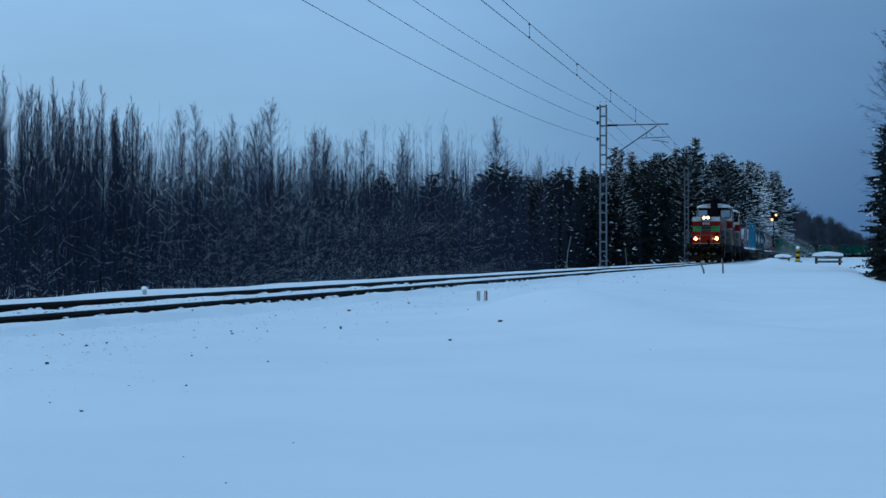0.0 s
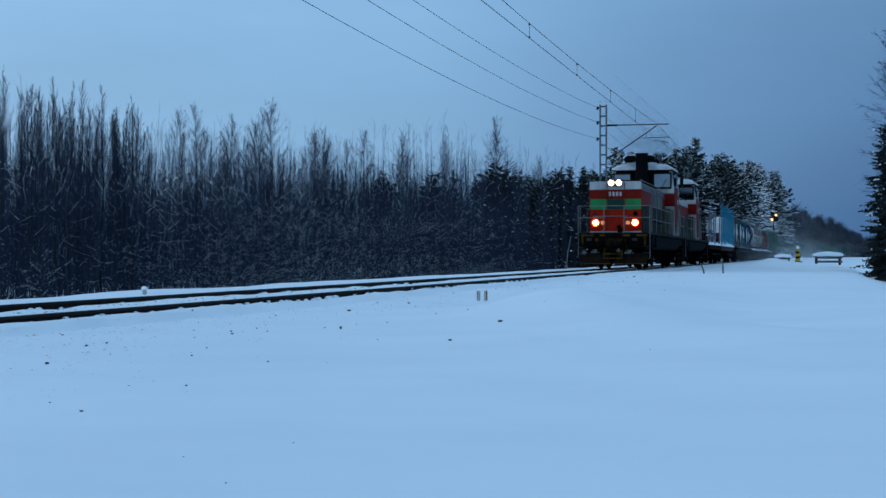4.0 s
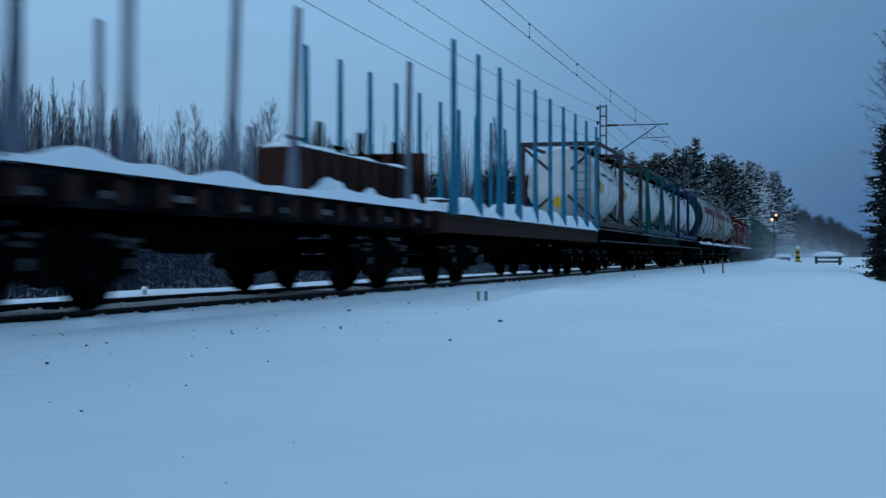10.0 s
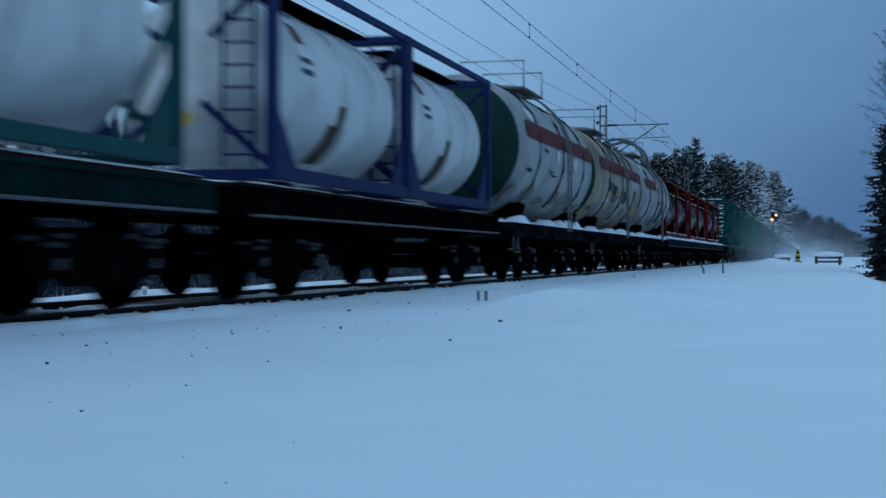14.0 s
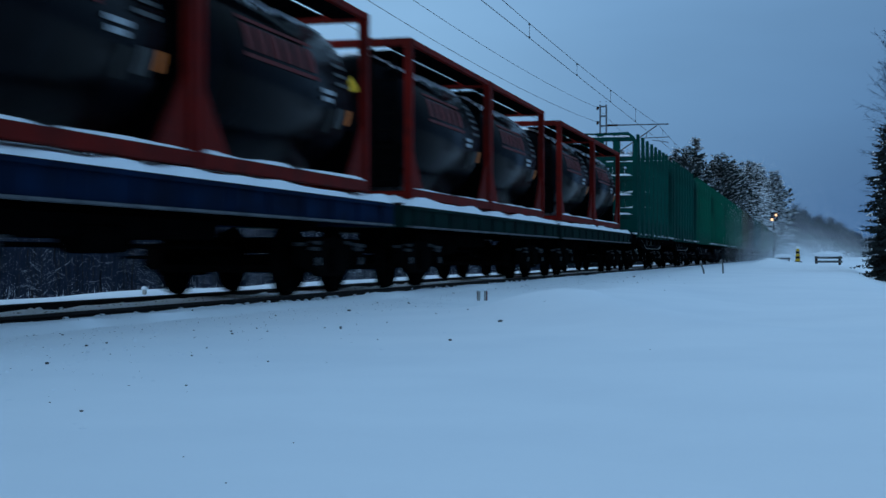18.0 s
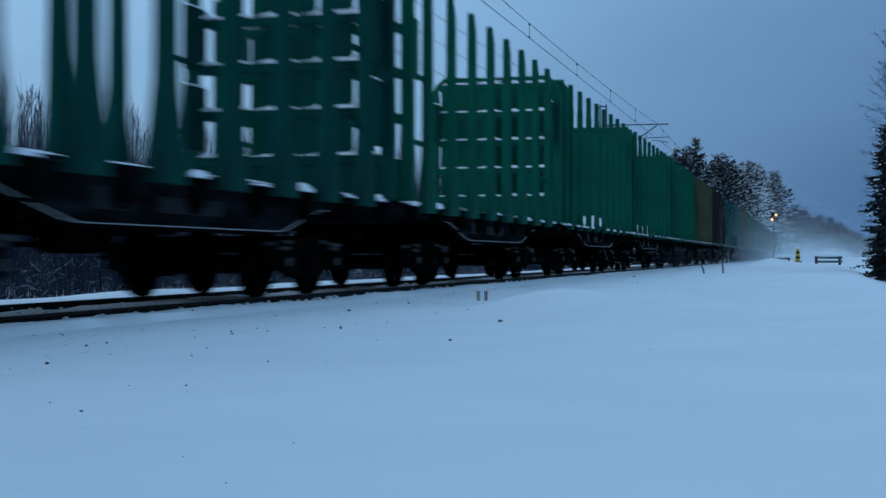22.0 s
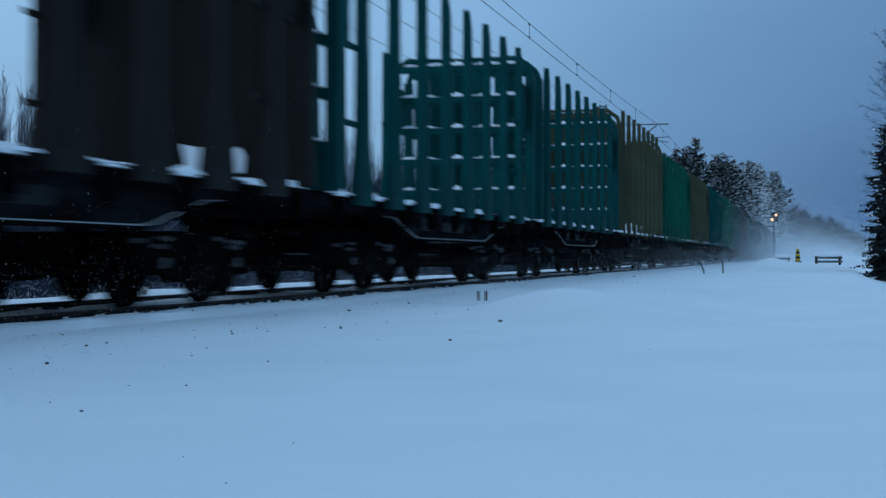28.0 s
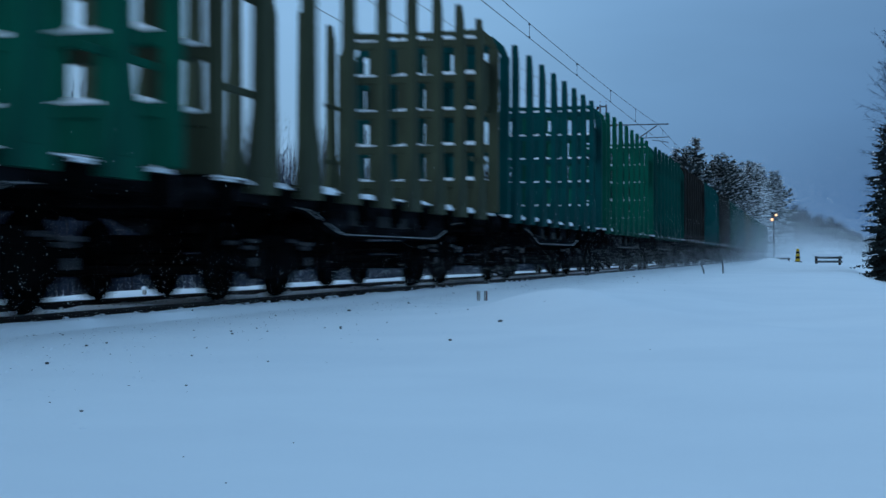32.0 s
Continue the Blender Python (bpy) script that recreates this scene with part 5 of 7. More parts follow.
def bulkhead(parent, y, face, kind, mat, snowy, top):
    """An end wall of a timber wagon: 'lattice' of bars or 'solid' ribbed plate. face: -1 faces the front."""
    z0 = 1.34
    W = 3.22
    cut = (0.10 if kind == "solid" else 0.34) if top < 5 else 0.5
    wall = part("end_wall", Geo().tube([(-W / 2 + 0.09, y, top - cut), (-W / 2 + 0.16, y, top - cut * 0.5), (-W / 2 + cut, y, top), (W / 2 - cut, y, top),
                                        (W / 2 - 0.16, y, top - cut * 0.5), (W / 2 - 0.09, y, top - cut)], 0.075, 6), mat, parent)
    for s in (-1, 1):
        part("post", Geo().box((s * (W / 2 - 0.09), y, (z0 + top - cut) / 2), (0.18, 0.16, top - z0 - cut), bevel=0.02), mat, wall)
    if kind == "solid":
        n = 8
        panels = []
        for hi in (top - 0.06, top - cut * 0.62):
            panels.append(Geo().box((0, 0, (z0 + hi) / 2), ((W - 0.36) / n - 0.006, 0.05, hi - z0), bevel=0.012).box((0, face * 0.03, (z0 + hi) / 2), (0.07, 0.04, hi - z0 - 0.1), bevel=0.012).mesh("panel", mat))
        half = (W - 0.36) / n / 2 - 0.003
        for i in range(n):
            x = -W / 2 + 0.18 + (W - 0.36) * (i + 0.5) / n
            if i in (0, n - 1):
                lo, hi = top - cut * 0.86, top - cut * 0.16
                a, b = (lo, hi) if i == 0 else (hi, lo)
                v = [(x + dx, y + dy, z) for dy in (-0.025, 0.025) for dx, z in ((-half, z0), (half, z0), (half, b), (-half, a))]
                part("panel", Geo().add(v, [(0, 1, 2, 3), (7, 6, 5, 4), (0, 4, 5, 1), (1, 5, 6, 2), (2, 6, 7, 3), (3, 7, 4, 0)]), mat, wall)
            else:
                part("panel", panels[0], None, wall, at=(x, y, 0))
        rnd = random.Random(int(y * 10))
        x = rnd.uniform(-0.1, 0.5)
        for k, (dx, kx, kz) in enumerate(((0.0, 1.5, 1.3), (0.42, 0.9, 1.1), (0.5, 1.0, 0.4))):
            o = part("snow_patch", Geo().slab([(-0.15 * kx, -0.13 * kz), (0.02 * kx, -0.15 * kz), (0.13 * kx, -0.08 * kz), (0.17 * kx, 0.14 * kz), (0.03 * kx, 0.11 * kz), (-0.10 * kx, 0.15 * kz), (-0.17 * kx, 0.05 * kz)], -0.012, 0.012), SNOW, wall, "patch of snow stuck to the panel")
            o.matrix_basis = pose(x + dx, y + face * 0.065, z0 + (0.36, 0.33, 0.06)[k], 0, 0, 90)
    else:
        me = Geo().box((0, 0, (z0 + top) / 2), (0.25, 0.08, top - z0), bevel=0.015).mesh("upright", mat)
        for i in range(4):
            part("upright", me, None, wall, at=(-W / 2 + 0.18 + (W - 0.36) * (i + 1) / 5, y, 0))
        me = Geo().box((0, 0, 0), (W - 0.3, 0.12, 0.15), bevel=0.015).mesh("crossbar", mat)
        cap = snow_heap(Geo(), -W / 2 + 0.2, W / 2 - 0.2, -0.065, 0.065, 0.075, 0.10, 26, 3, 77, 0, 2.6, 1.1).mesh("snow_cap", SNOW, True)
        part("kick_plate", Geo().box((0, y, z0 + 0.26), (W - 0.34, 0.06, 0.5), bevel=0.01), mat, wall)
        step = (top - z0 - 0.75) / 4
        for k in range(5):
            z = z0 + 0.56 + step * k
            part("crossbar", me, None, wall, at=(0, y, z))
            if snowy:
                part("snow_cap", cap, None, wall, at=(0, y, z))
    return wall


def timber_wagon(label, mat, kind, wide, seed, top=4.84, snowy=True, bed=1.0):
    length = 13.5
    w = thing("timber_wagon", label, "timber wagon", "timber wagons of the train")
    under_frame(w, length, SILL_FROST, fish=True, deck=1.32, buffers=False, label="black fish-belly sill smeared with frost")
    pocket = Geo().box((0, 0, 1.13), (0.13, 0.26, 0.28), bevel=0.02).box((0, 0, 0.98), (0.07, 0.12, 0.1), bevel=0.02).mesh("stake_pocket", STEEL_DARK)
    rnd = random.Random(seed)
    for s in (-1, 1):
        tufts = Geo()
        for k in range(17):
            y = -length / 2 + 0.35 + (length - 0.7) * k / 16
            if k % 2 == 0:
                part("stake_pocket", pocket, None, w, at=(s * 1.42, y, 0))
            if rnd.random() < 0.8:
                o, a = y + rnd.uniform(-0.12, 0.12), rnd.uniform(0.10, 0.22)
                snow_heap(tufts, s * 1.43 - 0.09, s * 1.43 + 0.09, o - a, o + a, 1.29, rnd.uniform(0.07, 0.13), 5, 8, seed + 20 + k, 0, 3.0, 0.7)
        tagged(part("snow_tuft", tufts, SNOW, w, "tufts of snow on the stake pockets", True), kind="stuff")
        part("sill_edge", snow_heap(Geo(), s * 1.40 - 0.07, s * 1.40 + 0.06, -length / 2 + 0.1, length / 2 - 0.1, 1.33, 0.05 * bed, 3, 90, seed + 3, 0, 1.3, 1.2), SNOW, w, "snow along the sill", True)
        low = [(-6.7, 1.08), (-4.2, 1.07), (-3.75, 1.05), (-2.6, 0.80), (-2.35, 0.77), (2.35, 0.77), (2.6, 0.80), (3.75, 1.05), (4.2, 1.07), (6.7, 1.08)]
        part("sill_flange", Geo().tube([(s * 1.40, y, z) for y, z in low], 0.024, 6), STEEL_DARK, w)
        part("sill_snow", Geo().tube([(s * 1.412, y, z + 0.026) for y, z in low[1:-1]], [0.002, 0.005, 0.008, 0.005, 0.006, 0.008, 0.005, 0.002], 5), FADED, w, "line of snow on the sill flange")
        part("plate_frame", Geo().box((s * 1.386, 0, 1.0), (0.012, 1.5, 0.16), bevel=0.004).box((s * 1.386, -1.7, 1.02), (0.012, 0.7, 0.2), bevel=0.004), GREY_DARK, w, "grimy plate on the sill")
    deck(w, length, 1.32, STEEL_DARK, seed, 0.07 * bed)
    me = stake_mesh("stake", mat, top - 1.12 if wide else top - 1.10, 0.33 if wide else 0.15, 0.12, 0.62, 0.30 if wide else 0.09)
    for k in range(8):
        y = -5.45 + 1.565 * k
        for s in (-1, 1):
            part("stake", me, None, w, at=(s * 1.46, y, 1.2))
    for e in (-1, 1):
        bulkhead(w, e * (length / 2 - 0.10) - 0.2, -1, kind, mat, snowy, top)
    if wide:                               # plates welded between the outer stakes
        for s in (-1, 1):
            for y in (-length / 2 + 0.45, length / 2 - 0.45):
                for z in ((2.55, 3.72) if seed < 62 else (3.75,)):
                    p = part("side_plate", Geo().box((s * 1.42, y, z), (0.05, 0.72, 0.94), bevel=0.012).box((s * 1.45, y, z), (0.02, 0.56, 0.76), bevel=0.008), mat, w, "flat plate by the end wall")
                    part("snow_cap", snow_heap(Geo(), s * 1.42 - 0.04, s * 1.42 + 0.04, y - 0.34, y + 0.34, z + 0.47, 0.07, 2, 6, seed + 9), SNOW, p, "", True)
        for s in (-1, 1):
            g = Geo()
            for z in (2.3, 3.35):
                for y in (-1, 1):
                    g.box((s * 1.40, y * (length / 2 - 1.1), z), (0.05, 1.3, 0.08), bevel=0.01)
            part("side_bar", g, mat, w)
    return w


# ---- the train, front to rear ----
def place(ob, front, length):
    return join_train(ob, front + length / 2)


def make_train():
    # u counts from the first headlamp; a locomotive's y starts at its front, so it joins by its front end
    join_train(locomotive("weathered red and grey diesel locomotive, headlamps lit", 17.0, (1.0, 10.5), (10.55, 13.25), (13.3, 16.3), True, True), -1.12)
    join_train(locomotive("second red, white and grey diesel locomotive, dirty and unlit", 17.5, (1.4, 6.8), (6.85, 9.3), (9.35, 16.85), False, False, True), 16.05)
    place(old_flat(13.2), 34.6, 13.2)
    place(blue_flat(18.5), 48.4, 18.5)
    # wagon front and length, first container, paints and labels
    spec = ((67.5, 13.3, FRAME_BROWN, TANK_WHITE, 68.45, STEEL_DARK, "brown-grey framed white tank container with hazard labels", "dark flat wagon under two white tank containers"),
            (81.6, 13.3, FRAME_TEAL, TANK_WHITE, 82.65, FLAT_GREEN, "teal framed white tank container, frosted and dirty", "green flat wagon under two teal tank containers"),
            (95.9, 13.1, FRAME_BLUE, TANK_WHITE, 97.15, STEEL_DARK, "blue framed white tank container with rusty stains", "dark flat wagon under two blue tank containers"),
            (145.4, 13.2, FRAME_RED, TANK_BLACK, 146.1, FLAT_BLUE, "red framed black tank container with snow on its frame", "blue flat wagon under two black tank containers"),
            (159.4, 13.6, FRAME_RED, TANK_BLACK, 160.3, FLAT_GREEN, "red framed black tank container with snow on its frame", "green flat wagon under two black tank containers"),
            (173.8, 14.2, FRAME_RED, TANK_BLACK, 174.7, FLAT_GREEN, "red framed black tank container with snow on its frame", "green flat wagon under two black tank containers"))
    light = [(-2.35, 1.40, 0.3, 0.45, STRIPE_RED), (-1.95, 1.25, 0.35, 0.35, SIGN_YELLOW), (-1.45, 1.2, 0.25, 0.3, SIGN_YELLOW), (-0.9, 1.66, 1.3, 0.10, SIGN_DARK),
             (0.5, 1.58, 1.2, 0.10, SIGN_DARK), (0.5, 2.0, 1.3, 0.26, FADED)] + [(1.85, 2.05 - 0.14 * k, 0.55, 0.06, SIGN_DARK) for k in range(5)]
    plain = [(1.5, 1.75, 0.6, 0.08, FADED), (1.5, 1.55, 0.6, 0.08, FADED), (-1.2, 1.9, 0.9, 0.16, FADED), (-0.4, 0.45, 0.6, 0.3, RUST_STAIN)]
    stained = [(-1.6, 1.95, 0.3, 0.26, STRIPE_RED), (-1.6, 1.60, 0.45, 0.07, SIGN_DARK), (-1.6, 1.45, 0.45, 0.07, SIGN_DARK), (-0.2, 0.62, 0.7, 0.5, RUST_STAIN), (-0.1, 1.0, 0.35, 0.3, RUST_STAIN)]
    black = [(-1.35 + 0.42 * k, 1.62, 0.26, 0.30, STRIPE_RED) for k in range(6)] + [(-0.3, 1.84, 2.5, 0.05, STRIPE_RED), (-0.3, 1.40, 2.5, 0.05, STRIPE_RED)]
    black += [(1.95, 1.95 - 0.13 * k, 0.5, 0.05, PALE_GREY) for k in range(5)] + [(1.95, 0.98, 0.26, 0.26, PALE_GREY), (1.55, 0.92, 0.2, 0.3, GREY), (1.35, 1.28, 0.5, 0.06, FADED), (1.35, 1.18, 0.4, 0.06, FADED), (2.3, 1.02, 0.16, 0.2, SIGN_ORANGE)]
    for k, (front, length, fm, tm, first, sill, lab, wlab) in enumerate(spec):
        place(container_flat(wlab, length, sill, 30 + k, 0.16 if tm == TANK_BLACK else 0.1), front, length)
        for i in range(2):
            c = tank_container(lab, 5.94, fm, tm, black if tm == TANK_BLACK else {FRAME_BROWN: light, FRAME_TEAL: plain, FRAME_BLUE: stained}[fm], False, 40 + 2 * k + i)
            c["lift"] = 1.43
            join_train(c, first + 2.98 + 6.0 * i)
    join_train(tank_wagon("dirty pale tank wagon with green end and red stripe", 5.35, TANK_PALE, False, False, 51), 116.0)
    join_train(tank_wagon("stained cream tank wagon with long red stripe", 5.75, TANK_CREAM, False, False, 52), 127.75)
    join_train(tank_wagon("frosted pale tank wagon with short red stripes, tube arches", 5.25, TANK_PALE, True, True, 53), 139.3)
    kinds = {
        "gl": ("green steel timber wagon, empty, with barred end walls full of snow", TIMBER_PINE, "lattice", True),
        "bl": ("bright green timber wagon, empty, with barred end walls and snow", TIMBER_GREEN, "lattice", True),
        "gs": ("green steel timber wagon, empty, with ribbed solid end walls", TIMBER_GREEN, "solid", False),
        "os": ("olive-brown timber wagon, empty, with ribbed solid end walls", TIMBER_OLIVE, "solid", False),
        "oh": ("high olive-brown timber wagon, empty, with chamfered solid end walls", TIMBER_OLIVE, "solid", False),
        "ol": ("olive-brown timber wagon, empty, with barred end walls", TIMBER_OLIVE, "lattice", True),
        "dl": ("dark weathered timber wagon, empty, with solid end walls", TIMBER_DARK, "solid", True),
        "tl": ("blue-green timber wagon, empty, with barred end walls and snow", TIMBER_TEAL, "lattice", True),
    }
    order = "gl gl bl gs gs gs os dl tl tl oh bl ol tl bl gl dl tl dl gl tl ol gl tl gs tl gl".split()
    first = {}
    for i, key in enumerate(order):
        lab, mat, kind, wide = kinds[key]
        if key in first:
            w = copy_thing(first[key], Matrix())
            for o in w.children_recursive:
                if o.name.startswith("wheelset"):
                    WHEELS.append((o, 0.46))
        else:
            w = first[key] = timber_wagon(lab, mat, kind, wide, 60 + i, 5.24 if key == "oh" else 4.84, True, 0.5 if key in ("gl", "gs", "os") else 1.1)
        place(w, 188.7 + 14.33 * i, 13.5)


make_train()


# ---- overhead line ----
def mast(y, label):
    m = thing("catenary_mast", label, "mast", "masts of the line", pose(-10.15, y, -0.15))
    H = 8.5
    for sx in (-1, 1):
        g = Geo()
        for sy in (-1, 1):
            g.box((sx * 0.16, sy * 0.10, H / 2), (0.055, 0.055, H), bevel=0.006, top=(1, 1))
        part("leg", g, GALV, m)
    g = Geo()
    for k in range(17):
        z = 0.4 + 0.5 * k
        for sy in (-1, 1):
            g.box((0, sy * 0.10, z), (0.30, 0.03, 0.07), bevel=0.006)
        for sx in (-1, 1):
            g.box((sx * 0.16, 0, z + 0.25), (0.03, 0.18, 0.05), bevel=0.006)
    part("rung", g, GALV, m, "short battens between the legs")
    part("footing", Geo().box((0, 0, -0.02), (0.6, 0.5, 0.3), bevel=0.05), CONCRETE, m)
    # bracket arm over the track
    arm = Geo().tube([(0.75, 0, 7.42), (3.35, 0, 7.42)], 0.035, 8)
    part("top_tube", arm, GALV, m)
    part("stay_tube", Geo().tube([(0.75, 0, 6.0), (2.75, 0, 7.35)], 0.035, 8), GALV, m)
    part("steady_arm", Geo().tube([(1.95, 0, 6.72), (3.4, 0, 6.76)], 0.025, 6).tube([(2.5, 0, 6.62), (3.35, 0, 6.48)], 0.02, 6).tube([(2.25, 0, 7.02), (2.2, 0, 6.72)], 0.02, 6), GALV, m)
    for a, b in (((0.16, 0, 7.42), (0.75, 0, 7.42)), ((0.16, 0, 5.7), (0.75, 0, 6.0))):
        a, b = Vector(a), Vector(b)
        g = Geo()
        n = 8
        pts = [tuple(a.lerp(b, i / (2 * n))) for i in range(2 * n + 1)]
        g.tube(pts, [0.035 if i % 2 == 0 else 0.075 for i in range(2 * n + 1)], 10)
        part("insulator", g, PORCELAIN, m)
    for z in (8.35, 7.6, 6.75):
        g = Geo().box((-0.24, 0, z), (0.16, 0.08, 0.06), bevel=0.01)
        g.tube([(-0.3, 0, z - 0.12), (-0.3, 0, z - 0.06), (-0.3, 0, z), (-0.3, 0, z + 0.05)], [0.04, 0.07, 0.04, 0.06], 8)
        part("wire_holder", g, PORCELAIN, m)
    return m


MASTS = [10.0, 73.2, 126.1, 180.0]
for _y in MASTS[1:]:
    mast(_y, "galvanised lattice mast carrying the overhead line bracket")
mast(MASTS[0], "galvanised lattice mast beside the snowy track")


def span(y0, y1, x0, z, sag, r, n=24, x1=None):
    x1 = x0 if x1 is None else x1
    pts = []
    for i in range(n + 1):
        t = i / n
        pts.append((x0 + (x1 - x0) * t, y0 + (y1 - y0) * t, z - sag * 4 * t * (1 - t)))
    return Geo().tube(pts, r, 5)


for _i in range(len(MASTS) - 1):
    _a, _b = MASTS[_i], MASTS[_i + 1]
    for _x, _z, _sag, _n in ((-10.45, 8.2, 0.66, "feeder_wire"), (-10.45, 7.45, 0.68, "feeder_wire"), (-10.45, 6.6, 0.72, "feeder_wire")):
        tagged(new(_n, span(_a, _b, _x, _z, _sag, 0.008).mesh(_n, WIRE)), "thin dark feeder wire sagging between masts", "wire", "wires of the line")
    line = thing("overhead_line", "contact wire hung by droppers from a sagging messenger wire", "wire", "wires of the line")
    part("messenger_wire", span(_a, _b, LINE_X, 7.28, 0.38, 0.009), WIRE, line)
    part("contact_wire", span(_a, _b, LINE_X, 6.5, 0.0, 0.010), WIRE, line)
    for _k in range(7):
        _t = (_k + 0.385) / 7.55
        _y = _a + (_b - _a) * _t
        part("dropper", Geo().tube([(LINE_X, _y, 6.5), (LINE_X, _y, 7.28 - 0.38 * 4 * _t * (1 - _t))], 0.006, 4).box((LINE_X, _y, 6.52), (0.04, 0.08, 0.06)).box((LINE_X, _y, 7.25 - 0.38 * 4 * _t * (1 - _t)), (0.04, 0.08, 0.06)), WIRE, line)


# ---- lineside things ----
def light_signal():
    s = thing("light_signal", "railway light signal with two warm lamps on a thin mast", "signal", m=pose(-4.05, 190, -0.1))
    part("post", Geo().tube([(0, 0, 0), (0, 0, 6.2)], 0.075, 10), STEEL_DARK, s)
    part("base", Geo().box((0, 0, 0.1), (0.5, 0.5, 0.35), bevel=0.05), CONCRETE, s)
    h = part("head", Geo().box((0.1, -0.1, 5.75), (0.95, 0.16, 1.3), bevel=0.06), BLACK_PAINT, s, "black backing board")
    for x, z in ((-0.22, 5.35), (0.3, 5.95)):
        part("lens", Geo().turned([(0, 0.17), (-0.05, 0.15), (-0.07, 0.08)], 16, "y", (x, -0.19, z)), SIGNAL_WARM, h, "glowing orange lens")
        part("hood", Geo().turned([(0, 0.21), (-0.18, 0.21), (-0.18, 0.19), (0, 0.19)], 16, "y", (x, -0.19, z)), BLACK_PAINT, h)
    g = Geo()
    for x in (-0.2, 0.2):
        g.tube([(x, 0.2, 0.2), (x, 0.2, 5.6)], 0.015, 5)
    for k in range(17):
        g.tube([(-0.2, 0.2, 0.4 + 0.3 * k), (0.2, 0.2, 0.4 + 0.3 * k)], 0.012, 5)
    part("ladder", g, STEEL_DARK, s)
    part("snow_cap", snow_heap(Geo(), -0.36, 0.56, -0.18, -0.02, 6.38, 0.12, 6, 3, 9), SNOW, s, "", True)


def beacon():
    b = thing("marker_post", "short yellow and black striped marker post in the snow", "marker post", m=pose(-0.47, 88, ground_z(-0.47, 88)))
    part("foot", Geo().turned([(0.0, 0.27), (0.05, 0.26), (0.08, 0.16)], 14, "z"), BLACK_PAINT, b)
    for k in range(5):
        z, r = 0.08 + 0.15 * k, 0.15 - 0.012 * k
        part("band", Geo().turned([(z, r), (z + 0.146, r - 0.012)], 14, "z"), BLACK_PAINT if k % 2 else SIGN_YELLOW, b)
    part("cap", Geo().turned([(0.83, 0.10), (0.95, 0.10), (1.0, 0.06)], 12, "z"), SNOW, b, "pale snow cap", True)


def barrier(x, y, w, turn=38):
    b = thing("road_barrier", "low wooden rail barrier under a thick cushion of snow", "barrier", m=pose(x, y, ground_z(x, y) + 0.02, 0, 0, turn))
    for k in (-1, 1):
        part("post", Geo().box((k * (w / 2 - 0.12), 0, 0.25), (0.12, 0.12, 0.60), bevel=0.02), BROWN, b)
    for z in (0.16, 0.40):
        part("board", Geo().box((0, -0.08, z), (w, 0.05, 0.13), bevel=0.015), PALE_GREY, b)
    cap = Geo()
    n = 9
    for i in range(n):
        u = -1 + 2 * i / (n - 1)
        k = 1 - 0.5 * abs(u) ** 4
        cap.v += [(u * (w / 2 + 0.08), q * 0.20 * k, 0.50 + c * 0.26 * k + 0.02 * math.sin(5 * i)) for q, c in ((-1, 0), (-1.05, 0.4), (-0.6, 0.9), (0, 1.0), (0.6, 0.9), (1.05, 0.4), (1, 0))]
    for i in range(n - 1):
        for j in range(7):
            cap.f.append((i * 7 + j, i * 7 + (j + 1) % 7, i * 7 + 7 + (j + 1) % 7, i * 7 + 7 + j))
            cap.m.append(0)
    cap.f += [tuple(range(7)), tuple(range(7 * n - 1, 7 * n - 8, -1))]
    cap.m += [0, 0]
    part("snow_cap", cap, SNOW, b, "thick rounded snow cushion", True)


def lean_stake(x, y, h, lean, r=0.03):
    z = ground_z(x, y)
    s = thing("snow_stake", "thin pale bent stake standing in the snow", "stake", "stakes in the snow", pose(x, y, z - 0.1))
    part("stick", Geo().tube([(0, 0, 0), (lean * 0.3, 0, h * 0.5), (lean, 0, h)], [r, r, r * 0.8], 7), PIPE, s)


def stub_pair(x, y):
    b = thing("cable_stub", "pair of short pale stubs standing in the snow", "marker", m=pose(x, y, ground_z(x, y) + 0.02))
    for dx in (-0.05, 0.05):
        part("stub", Geo().box((dx, 0, 0.07), (0.035, 0.05, 0.15), bevel=0.008), CONCRETE, b)
        part("dark_side", Geo().box((dx + (0.021 if dx > 0 else -0.021), 0, 0.07), (0.008, 0.05, 0.14), bevel=0.002), STRIPE_RED, b)
    part("snow_cap", Geo().box((0, 0, 0.155), (0.13, 0.07, 0.03), bevel=0.012), SNOW, b, "", True)


def trackside_box(x, y):
    b = thing("point_marker", "small lineside marker capped with snow", "marker", m=pose(x, y, ground_z(x, y)))
    part("post", Geo().box((0, 0, 0.03), (0.05, 0.05, 0.07), bevel=0.01), CONCRETE, b)
    part("snow_cap", Geo().turned([(0.065, 0.03), (0.08, 0.055), (0.10, 0.05), (0.125, 0.02)], 10, "z"), SNOW, b, "", True)


light_signal()
beacon()
barrier(1.3, 89, 1.75, 24)
barrier(-1.7, 112, 1.1, 5)
lean_stake(-3.42, 50.2, 0.48, -0.14)
lean_stake(-2.88, 52.0, 0.66, -0.04)
lean_stake(-11.4, 69.0, 1.7, 0.25)
lean_stake(-11.0, 90.0, 1.2, -0.1)
stub_pair(-4.62, 20.4)
trackside_box(-9.75, 19.8)

